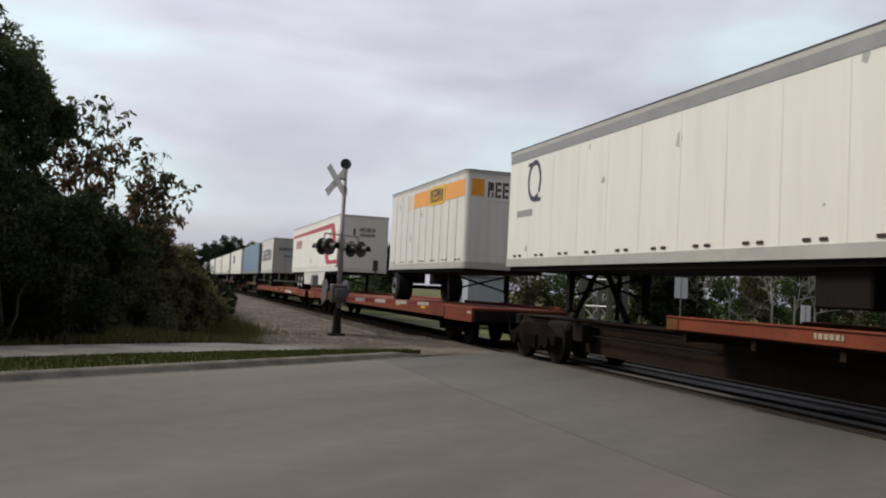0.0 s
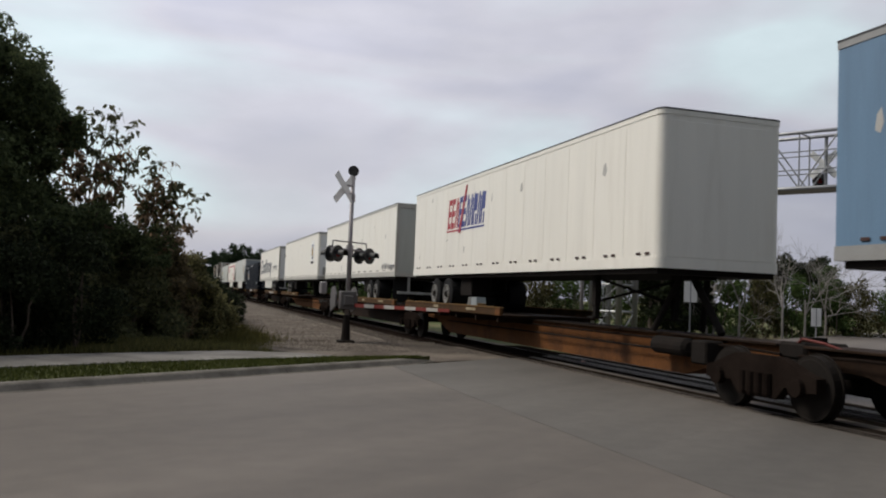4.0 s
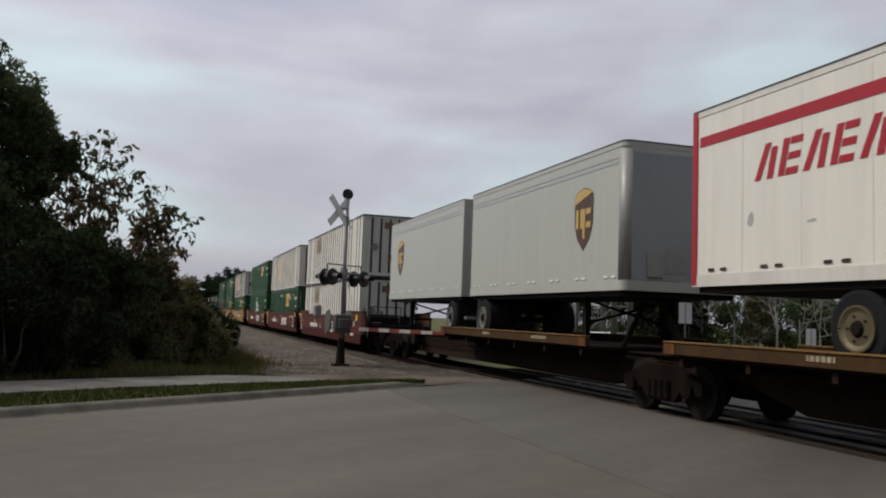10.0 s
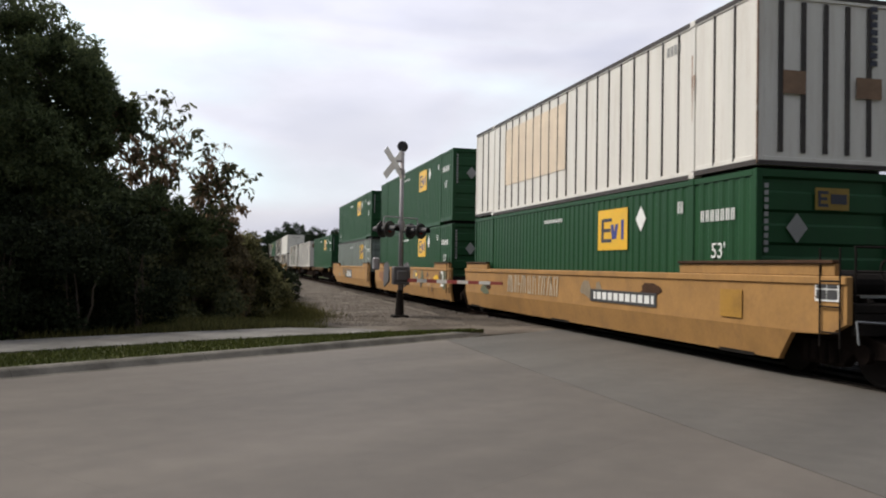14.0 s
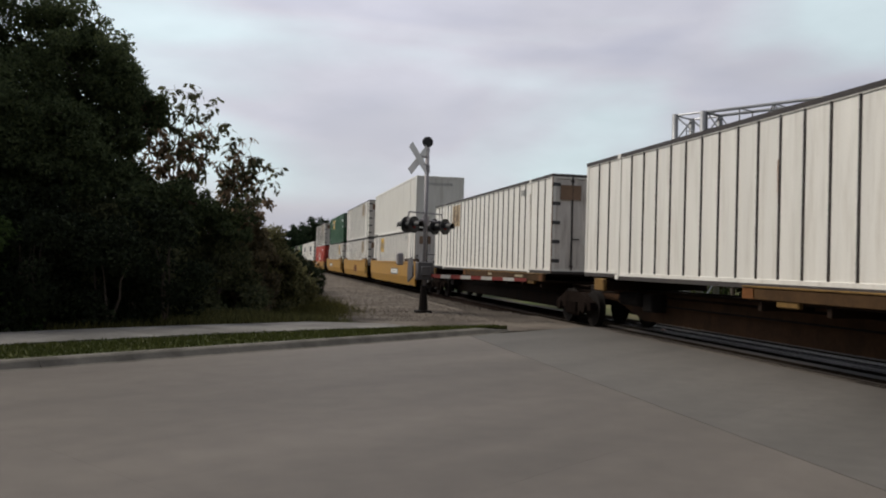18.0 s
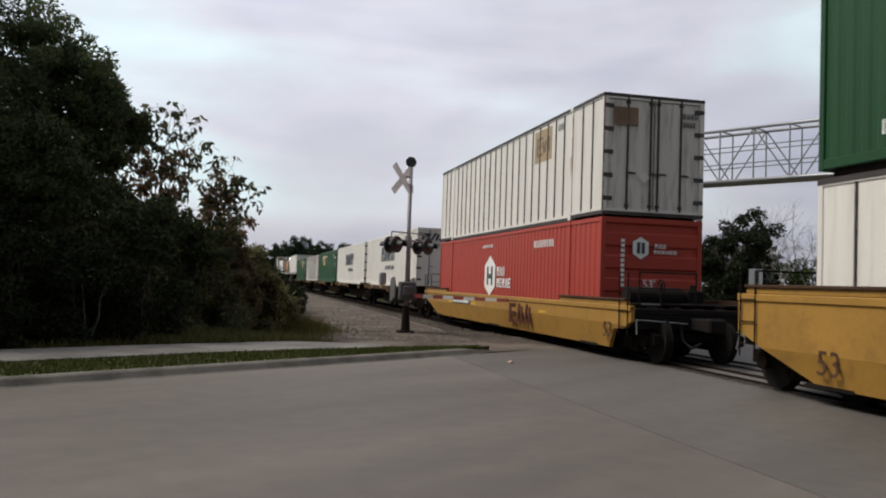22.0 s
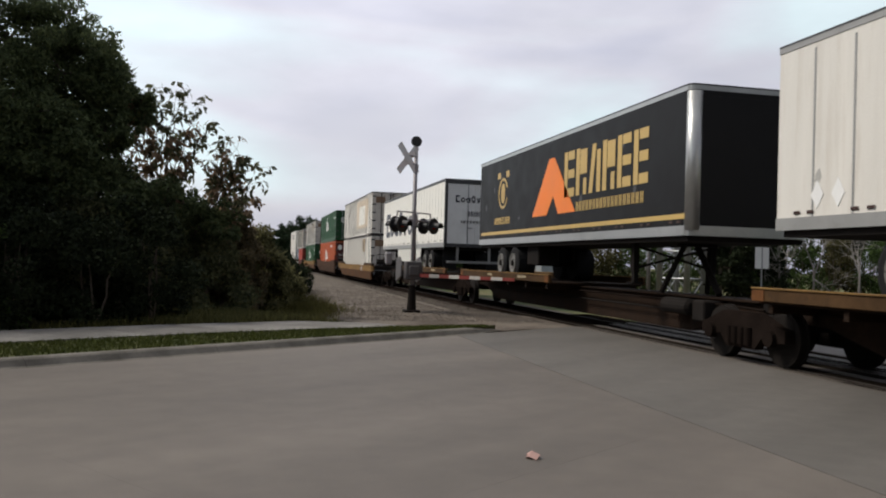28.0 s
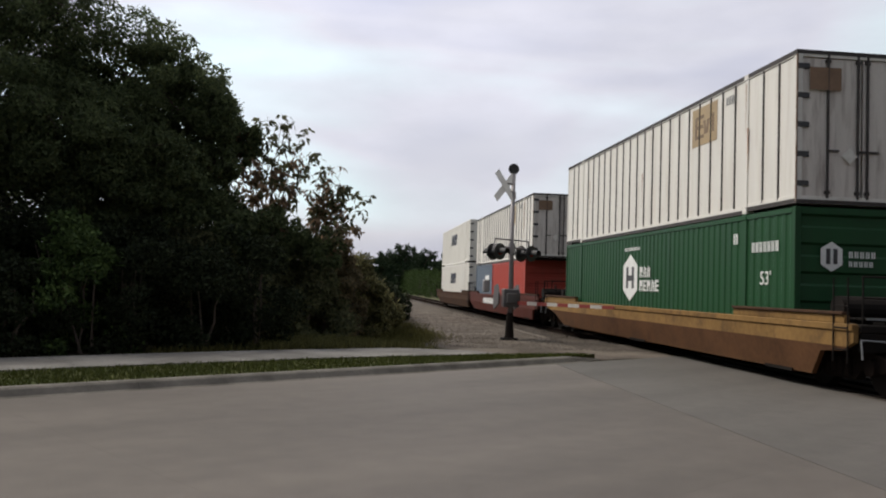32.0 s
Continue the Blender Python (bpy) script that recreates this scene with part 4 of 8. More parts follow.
def leaf_object(name, v, f, material, parent):
    me = bpy.data.meshes.new(name)
    me.vertices.add(len(v))
    me.vertices.foreach_set("co", v.astype(np.float32).ravel())
    me.loops.add(f.size)
    me.loops.foreach_set("vertex_index", f.astype(np.int32).ravel())
    me.polygons.add(len(f))
    me.polygons.foreach_set("loop_start", np.arange(0, f.size, f.shape[1], dtype=np.int32))
    me.update(calc_edges=True)
    me.materials.append(material)
    ob = new(name, me)
    ob.parent = parent
    return ob


def limb(s, a, b, r0, r1, rng, bend=0.12, n=4):
    a, b = Vector(a), Vector(b)
    prev, length = a, (b - a).length
    for i in range(1, n + 1):
        k = i / n
        q = a.lerp(b, k) + (Vector(rng.normal(size=3)) * bend * length * (0.25 if i < n else 0))
        s.tube(prev, q, r0 + (r1 - r0) * (i - 1) / n, 7, r0 + (r1 - r0) * k, caps=False)
        prev = q


def make_tree(name, at, label, blobs, trunk_h, trunk_r, per, size, material, seed, clumps=26, category="tree", group=""):
    """blobs: (x, y, z, r) crown masses round the tree's foot. The trunk forks to each of them."""
    rng = np.random.default_rng(seed)
    t = thing(name, at, label, category, group)
    s = Shape()
    fork = Vector((0, 0, trunk_h))
    limb(s, (0, 0, -0.3), fork, trunk_r, trunk_r * 0.7, rng, 0.05)
    centres, radii = [], []
    for x, y, z, r in blobs:
        c = Vector((x, y, z))
        limb(s, fork, c, trunk_r * 0.55, 0.03, rng, 0.10)
        for _ in range(clumps):
            q = rng.normal(size=3)
            q /= np.linalg.norm(q)
            stray = rng.uniform() < 0.15          # sprays that break the crown's outline
            k = rng.uniform(0.98, 1.08) if stray else rng.uniform(0.45, 1.0)
            p = np.array(c) + q * np.array([r, r, r * 0.8]) * k
            centres.append(p)
            radii.append(r * (rng.uniform(0.16, 0.24) if stray else rng.uniform(0.20, 0.38)))
            if rng.uniform() < 0.35:
                limb(s, c, p, 0.03, 0.012, rng, 0.1, 3)
    part("trunk", s, BARK, t, smooth=True)
    v, f = leaf_mesh(centres, radii, per, size, rng)
    leaf_object("crown", v, f, material, t)
    return t


def make_bush(at, blobs, per, size, material, seed, label, clumps=18, group="thicket beside the pavement"):
    """blobs: (x, y, top, r) leafy masses that reach down to the ground."""
    rng = np.random.default_rng(seed)
    t = thing("bush", at, label, "bush", group)
    centres, radii = [], []
    for x, y, z, r in blobs:
        for _ in range(3):
            s = Shape()
            foot = (x + rng.uniform(-0.3, 0.3) * r, y + rng.uniform(-0.3, 0.3) * r, -0.3)
            limb(s, foot, (x + rng.uniform(-0.6, 0.6) * r, y + rng.uniform(-0.6, 0.6) * r, z * 0.8), 0.035, 0.012, rng, 0.12)
            part("stem", s, BARK, t)
        for k in range(clumps):
            h_ = (k + rng.uniform(0, 1)) / clumps
            a = rng.uniform(0, 2 * math.pi)
            wide = r * (1.0 if h_ < 0.55 else 1.0 - 0.75 * (h_ - 0.55) / 0.45) * rng.uniform(0.45, 1.0)
            centres.append((x + wide * math.cos(a), y + wide * math.sin(a), 0.1 + h_ * z))
            radii.append(r * rng.uniform(0.26, 0.42))
    v, f = leaf_mesh(centres, radii, per, size, rng)
    v[:, 2] = np.maximum(v[:, 2], -0.05)
    leaf_object("foliage", v, f, material, t)
    return t


def crown_tree(at, masses, trunk_h, trunk_r, per, size, seed, clumps=26, label="tall dense broadleaf tree with a dark green crown"):
    """A tree whose crown masses are given in the world's metres."""
    return make_tree("tree", (at[0], at[1], -0.25), label, [(x - at[0], y - at[1], z + 0.25, r) for x, y, z, r in masses], trunk_h, trunk_r, per, size, LEAF_TREE, seed, clumps)


def swept(pts, r, n=6):
    """One tapering tube through the points."""
    v, f = [], []
    for i, p in enumerate(pts):
        d = (pts[min(i + 1, len(pts) - 1)] - pts[max(i - 1, 0)]).normalized()
        a = d.orthogonal().normalized() if i == 0 else (a - d * a.dot(d)).normalized()
        c, k = d.cross(a), r * (1 - 0.9 * i / (len(pts) - 1))
        v += [tuple(p + a * (k * math.cos(2 * math.pi * q / n)) + c * (k * math.sin(2 * math.pi * q / n))) for q in range(n)]
    for i in range(len(pts) - 1):
        f += [(i * n + q, i * n + (q + 1) % n, (i + 1) * n + (q + 1) % n, (i + 1) * n + q) for q in range(n)]
    return Shape().add(v, f)


def make_sapling(at, tips, seed):
    """A slender tree whose thin arching branches carry drooping brownish leaves, with sky between them."""
    rng = np.random.default_rng(seed)
    t = thing("sapling", (at[0], at[1], -0.25), "slender sapling with thin arching branches and drooping brownish leaves", "tree")
    stem = Shape()
    limb(stem, (0, 0, -0.2), (0.1, 0, 2.6), 0.05, 0.03, rng, 0.04)
    part("stem", stem, BARK, t)
    for x, y, z in tips:
        end = Vector((x - at[0], y - at[1], z + 0.25))
        start = Vector((0.1, 0, rng.uniform(1.7, 2.6)))
        rise = start.lerp(end, 0.6) + Vector((0, 0, 0.45 + 0.25 * rng.uniform()))
        pts = [start.lerp(rise, k).lerp(rise.lerp(end, k), k) for k in [i / 7 for i in range(8)]]
        b, tw_s = swept(pts, 0.022), Shape()
        centres, radii = [], []
        for i in range(7):
            if i >= 2:
                for _ in range(3):
                    tw = pts[i + 1] + Vector((rng.normal() * 0.16, rng.normal() * 0.16, rng.normal() * 0.12 - 0.04))
                    tw_s.tube(pts[i + 1], tw, 0.006, 4, 0.003, caps=False)
                    centres.append(tuple(tw))
                    radii.append(0.10)
        br = part("branch", b, BARK, t)
        part("twigs", tw_s, BARK, br)["kind"] = "stuff"
        v, f = leaf_mesh(centres, radii, 5, 0.22, rng, 1.3)
        leaf_object("leaves", v, f, LEAF_DRY if rng.uniform() < 0.5 else LEAF_PALE, br)


def make_plants():
    # tall trees that lean out over the thicket
    crown_tree((-6.6, 23.2), [(-5.7, 22.0, 6.6, 2.0), (-4.5, 22.0, 5.9, 1.5), (-8.2, 21.2, 7.3, 2.3), (-3.6, 22.4, 5.7, 0.95), (-2.9, 22.7, 5.3, 0.6), (-4.7, 22.0, 6.9, 0.95), (-3.4, 22.2, 4.55, 0.7), (-6.8, 20.4, 4.9, 2.0), (-5.4, 20.9, 4.4, 1.6), (-8.9, 19.2, 5.2, 2.1), (-6.0, 21.8, 3.6, 2.0), (-8.4, 20.5, 3.4, 2.0), (-7.2, 22.4, 5.6, 2.2), (-4.4, 22.0, 4.5, 1.3), (-4.8, 21.6, 3.7, 1.5), (-5.8, 21.2, 3.0, 1.6)], 2.4, 0.22, 380, 0.115, 11, 34)
    crown_tree((-12.2, 20.4), [(-11.0, 19.6, 8.0, 2.6), (-13.5, 18.5, 7.0, 2.5), (-11.5, 17.8, 5.4, 2.2), (-14.5, 16.5, 5.4, 2.3), (-9.7, 21.0, 8.6, 2.2), (-7.6, 21.6, 8.3, 1.7), (-9.6, 19.6, 8.4, 2.0), (-12.0, 18.4, 8.4, 2.4), (-14.0, 17.0, 7.4, 2.4), (-10.2, 18.6, 3.9, 2.1), (-12.6, 17.2, 3.8, 2.1), (-10.4, 20.2, 6.0, 2.3)], 2.4, 0.25, 340, 0.12, 12, 34)
    crown_tree((-2.7, 24.2), [(-3.2, 22.3, 2.8, 1.2), (-2.2, 23.2, 2.7, 1.1), (-1.2, 23.9, 2.4, 1.0)], 1.2, 0.10, 220, 0.14, 13, 30, "small dark green tree at the edge of the thicket")
    make_sapling((-2.4, 23.6), [(-2.9, 22.6, 5.5), (-2.4, 22.8, 5.8), (-1.9, 23.0, 5.75), (-3.1, 22.6, 4.9), (-2.7, 22.8, 5.2), (-2.2, 22.9, 5.4), (-1.75, 23.1, 5.9), (-1.35, 23.3, 5.6), (-1.5, 23.2, 5.0), (-2.0, 23.0, 4.6), (-2.6, 22.8, 4.4), (-1.2, 23.4, 4.7), (-1.0, 23.6, 5.1), (-3.4, 22.5, 4.4), (-1.7, 23.2, 4.2)], 32)
    make_sapling((-1.3, 24.0), [(-0.65, 23.7, 4.8), (-0.35, 23.8, 4.5), (-0.05, 23.7, 4.3), (0.25, 23.8, 4.0), (0.2, 23.8, 3.6), (0.35, 24.0, 3.1), (-0.5, 23.8, 4.1), (-0.2, 23.9, 3.7), (-0.9, 23.7, 4.3), (-0.8, 23.7, 3.8)], 31)
    # thicket, from the pavement back along the gravel lane: (x, y, height, spread)
    rows = [(-14.6, 13.6, 3.0, 1.7), (-12.9, 14.5, 3.0, 1.7), (-11.2, 15.4, 3.0, 1.7), (-9.6, 16.4, 3.0, 1.7), (-8.0, 17.6, 3.0, 1.6), (-6.5, 18.7, 3.0, 1.6), (-5.1, 20.0, 2.9, 1.5), (-3.8, 21.4, 2.8, 1.4),
            (-2.4, 22.7, 2.6, 1.3), (-1.1, 24.0, 2.3, 1.2), (-0.35, 25.3, 3.3, 0.95), (0.30, 26.8, 2.5, 0.9), (0.75, 29.2, 1.8, 1.0), (0.9, 31.5, 1.7, 1.1), (1.0, 34.5, 1.6, 1.1), (1.5, 38, 1.6, 1.3), (1.65, 42, 1.7, 1.5), (1.5, 48, 1.9, 1.6),
            (1.1, 56, 2.1, 1.9), (1.3, 66, 2.3, 2.1), (1.4, 79, 2.6, 2.4), (1.6, 96, 3.0, 2.8), (1.8, 118, 3.4, 3.2), (2.0, 145, 4.0, 3.6), (2.4, 175, 4.6, 4.2),
            (-11.8, 18.2, 3.8, 2.1), (-8.6, 20.2, 3.8, 2.1), (-5.6, 22.4, 3.6, 2.0), (-2.9, 25.0, 3.2, 1.9), (-1.2, 27.5, 2.8, 1.7), (-1.0, 31.0, 2.6, 1.8), (-15.5, 16.2, 3.8, 2.1),
            (-14.0, 23.0, 4.6, 2.8), (-10.0, 25.5, 4.6, 2.8), (-6.5, 28.0, 4.4, 2.8), (-3.6, 31.5, 3.8, 2.6), (-2.0, 38.0, 3.4, 2.6)]
    for i, (x, y, z, r) in enumerate(rows):
        near = y < 29
        dry = 25 < y < 36 and x > -0.5
        blobs = [(0, 0, z, r), (-r * 0.7, 0.5 * r, z * 0.9, r * 0.8), (r * 0.4, 0.6 * r, z * 0.75, r * 0.6)]
        # leaf tone carries the light: paler on the lit flank, near black elsewhere
        make_bush((x, y, -0.25), blobs, 230 if near else 120, 0.13 if near else 0.012 * y ** 0.5 + 0.11, LEAF_VINE if dry and z > 3 else LEAF_SCRUB if dry else LEAF_LIT_EDGE if near and x > -4.5 else LEAF_SHADED, 40 + i,
                  "dense dark green bush with small leaves" if not dry else "pale olive scrub bush at the gravel edge", 26)
    low = np.random.default_rng(66)
    u = -24.0
    k = 0
    while u < -5.0:
        x, y, _ = road_point(u, pave_back(u) + 1.0 + low.uniform(0, 0.3))
        hgt = low.uniform(1.5, 2.3)
        make_bush((x, y, 0.0), [(0, 0, hgt, 0.95), (-0.5, 0.7, hgt * 1.15, 0.9)], 200, 0.12, LEAF_SHADED if k % 4 else LEAF_MID, 900 + k, "low dark green bush behind the pavement", 20)
        u += 1.25
        k += 1
    # grass strips
    rng = np.random.default_rng(5)

    def blades(name, label, count, place, hgt, material):
        px = np.array([place(rng) for _ in range(count)])
        a = rng.normal(size=(count, 3)) * 0.35
        a[:, 2] = 1
        hh = hgt * rng.uniform(0.5, 1.3, count)
        w = rng.normal(size=(count, 3))
        w[:, 2] = 0
        w /= np.linalg.norm(w, axis=1)[:, None]
        wd = 0.012 + 0.02 * hgt
        v = np.empty((count, 3, 3))
        v[:, 0], v[:, 1] = px - w * wd, px + w * wd
        v[:, 2] = px + a * hh[:, None]
        ob = leaf_object(name, v.reshape(-1, 3), np.arange(3 * count).reshape(-1, 3), material, None)
        tagged(ob, label, "grass", kind="stuff")

    def on_verge(r):
        u = r.uniform(-30, 0.4)
        lim = verge_back(u) - 0.05 if u < -1.5 else max(0.0, 0.8 - (u + 1.5) * 0.42)
        return road_point(u, r.uniform(-0.14, max(-0.05, lim)), 0.11)

    blades("verge_grass", "short green grass on the verge behind the kerb", 30000, on_verge, 0.06, GRASS)

    def on_edge(r):
        k = r.uniform(0, 1)
        if k < 0.12:
            u = r.uniform(-8, -3)
            return road_point(u, pave_back(u) + 0.03 + abs(r.normal()) * 0.35, 0.05)
        y = 22.4 + r.exponential(5.0)
        return (2.2 + r.normal() * 0.45 - max(0, 26 - y) * 0.22, y, -0.12)

    blades("rough_grass", "long rough grass at the foot of the thicket", 10000, on_edge, 0.20, GRASS_DRY)

    def at_corner(r):
        u = r.uniform(-5.4, -1.7)
        x, y, _ = road_point(u, pave_back(u) + 0.08 + r.uniform(0, 1) ** 1.3 * 5.5)
        return (min(x, 2.4 + r.normal() * 0.25), y, 0.03 if y < 22 else -0.06)

    blades("dry_grass", "rough green and dry grass at the corner of the gravel lane", 11000, at_corner, 0.22, GRASS_PALE)
    # debris in the grass by the lane
    deb = thing("white_debris", (1.35, 21.95, -0.01), "flat scrap of white board lying in the grass", "litter")
    part("board", Shape().box(-0.36, 0.36, -0.12, 0.12, 0.0, 0.05, 0.01), SIGN_WHITE, deb)
    # far woods at the end of the track
    far = np.random.default_rng(77)
    for i in range(17):
        x = 6.0 + i * 2.1 + far.uniform(-0.8, 0.8) if i < 12 else 34 + (i - 12) * 6
        y = 225 + far.uniform(-18, 25)
        hgt = far.uniform(9.5, 12.5) if x > 9 else far.uniform(7.5, 9.5)
        blobs = [(far.uniform(-1.6, 1.6), far.uniform(-2, 2), hgt * k, hgt * far.uniform(0.17, 0.25)) for k in (0.15, 0.25, 0.4, 0.5, 0.62, 0.7, 0.78, 0.84)]
        make_tree("far_tree", (x, y, -0.3), "distant dark tree in the woods beyond the track", blobs, hgt * 0.35, 0.2, 70, 0.5, LEAF_FAR, 200 + i, 14, group="woods beyond the track")
    # unseen tree line, added behind the road to cut sky light on near ends
    back = np.random.default_rng(91)
    centres = [(x + back.normal() * 1.2, -13 - abs(back.normal()) * 2.0, h_ + back.normal() * 0.8) for x in np.arange(-34, 34, 1.7) for h_ in (1, 3, 5, 7, 9, 11) if not 3.0 < x < 15.0]
    centres += [(-20 + back.normal() * 1.5 - 0.25 * y, y + back.normal(), h_ + back.normal() * 0.8) for y in np.arange(-12, 6, 2.0) for h_ in (1, 3, 5, 7)]
    vv, ff = leaf_mesh(centres, [1.7] * len(centres), 55, 0.8, back)
    tagged(leaf_object("tree_line_backdrop", vv, ff, LEAF_FAR, None), "dense dark tree line behind the road", "tree line", kind="structure")
    # hedge along the far side of the railway, and the thick growth beyond the road
    for i in range(15):
        y = 62 + i * 10.5
        make_bush((14.2 + far.uniform(-0.4, 0.4), y, -0.3), [(0, 0, 2.6 + 0.012 * y, 1.6), (0.8, 3.2, 2.9 + 0.012 * y, 1.8), (0.5, 6.5, 2.5 + 0.012 * y, 1.7)], 70, 0.25, LEAF_MID, 450 + i, "green shrubs along the far side of the track", 18, "shrubs across the railway")
    spots = [(24.6, 40.5, 5.6), (27.2, 42.5, 6.4), (33.0, 50.0, 5.6), (38.0, 47.0, 5.4), (44.0, 49.0, 6.2), (50, 47.0, 6.8), (21, 56.0, 6.0), (57, 50, 6.4), (63, 47, 6.0), (17.5, 66, 6), (17.5, 92, 7), (72, 48, 7), (82, 50, 7)]
    for i, (x, y, hgt) in enumerate(spots):
        blobs = [(far.uniform(-1.3, 1.3), far.uniform(-1.2, 1.2), hgt * k, hgt * far.uniform(0.18, 0.26)) for k in (0.2, 0.35, 0.5, 0.6, 0.72, 0.8)]
        make_tree("roadside_tree", (x, y, -0.3), "green broadleaf tree on the far side of the railway", blobs, hgt * 0.4, 0.14, 110, 0.22, LEAF_SHADED, 300 + i, 16, group="trees across the railway")
    for i in range(26):
        x, y = 18.5 + i * 2.6, 43.5 + far.uniform(-0.8, 0.8) + (0 if i < 12 else (i - 12) * 0.25)
        make_bush((x, y, -0.3), [(0, 0, far.uniform(2.6, 3.6) * (1.0 if i < 5 else 1.25), 1.5), (1.3, 0.8, far.uniform(2.4, 3.4) * (1.0 if i < 5 else 1.25), 1.4)], 110, 0.2, LEAF_MID if i % 3 else LEAF_BROWN, 500 + i, "dense green-brown shrub across the railway", 20, "shrubs across the railway")
    # bare trees
    for i, (x, y, hgt) in enumerate(((28.5, 41.0, 10.6), (31.0, 41.5, 9.6), (33.2, 40.5, 10.8), (35.6, 41.5, 10.2), (30.0, 42.5, 9.0), (37.5, 42.0, 9.2), (26.3, 41.2, 8.6))):
        rng2 = np.random.default_rng(700 + i)
        t = thing("bare_tree", (x, y, -0.3), "leafless grey tree with fine twigs", "tree", "bare trees across the railway")
        s = Shape()

        def grow(a, d, ln, r, level):
            b = a + d * ln
            limb(s, a, b, r, r * 0.6, rng2, 0.08, 2)
            if level < 4:
                for _ in range(3 if level < 3 else 6):
                    q = (d + Vector(rng2.normal(size=3)) * 0.62 + Vector((0, 0, 0.12))).normalized()
                    grow(a.lerp(b, rng2.uniform(0.55, 1.0)), q, ln * rng2.uniform(0.62, 0.92), r * 0.55, level + 1)

        grow(Vector((0, 0, 0)), Vector((0, 0, 1)), hgt * 0.24, 0.075, 0)
        part("bare_crown", s, surface("grey_bark", (0.20, 0.185, 0.17), 0.9, vary=0.2), t)


make_plants()

# ---------------------------------------------------------------- the train
SPEED = 22.165                # metres a second, towards -y
MOVERS = []                   # (thing, its place along the train, its height)
HW = 1.30                     # half the width of a load
BOX = 16.154                  # 53-foot length


def rolling(name, s, z, label, category, group=""):
    ob = thing(name, (TRACK_X, s, z), label, category, group)
    MOVERS.append((ob, s, z))
    return ob


# ---- containers


def wavy(y0, y1, z0, z1, pitch=0.285, deep=0.020, x=-HW + 0.012):
    """A corrugated wall that faces -x."""
    s = Shape()
    n = max(1, round((y1 - y0) / pitch))
    p = (y1 - y0) / n
    ys, xs = [], []
    for i in range(n):
        a = y0 + i * p
        ys += [a, a + 0.36 * p, a + 0.50 * p, a + 0.86 * p]
        xs += [x, x, x + deep, x + deep]
    ys.append(y1)
    xs.append(x)
    v = [(a, b, z) for z in (z0, z1) for a, b in zip(xs, ys)]
    k = len(ys)
    return s.add(v, [(i, i + 1, k + i + 1, k + i) for i in range(k - 1)])


def wavy_end(x0, x1, z0, z1, pitch, deep, y):
    s = Shape()
    n = max(1, round((x1 - x0) / pitch))
    p = (x1 - x0) / n
    xs, ys = [], []
    for i in range(n):
        a = x0 + i * p
        xs += [a, a + 0.36 * p, a + 0.5 * p, a + 0.86 * p]
        ys += [y, y, y + deep, y + deep]
    xs.append(x1)
    ys.append(y)
    v = [(a, b, z) for z in (z0, z1) for a, b in zip(xs, ys)]
    k = len(xs)
    return s.add(v, [(i, i + 1, k + i + 1, k + i) for i in range(k - 1)])


def louvred_end(x0, x1, z0, z1, y):
    """A front wall with horizontal folds."""
    s = Shape()
    n = 5
    p = (z1 - z0) / n
    zs, ys = [], []
    for i in range(n):
        a = z0 + i * p
        zs += [a, a + 0.5 * p, a + 0.58 * p, a + 0.92 * p]
        ys += [y, y, y + 0.04, y + 0.04]
    zs.append(z1)
    ys.append(y)
    v = [(x, b, a) for x in (x0, x1) for a, b in zip(zs, ys)]
    k = len(zs)
    return s.add(v, [(i, i + 1, k + i + 1, k + i) for i in range(k - 1)])


RISE = 0.11                   # the floor outside the lifting posts sits higher
CAST = 1.98                   # from the end to the 40-foot lifting post


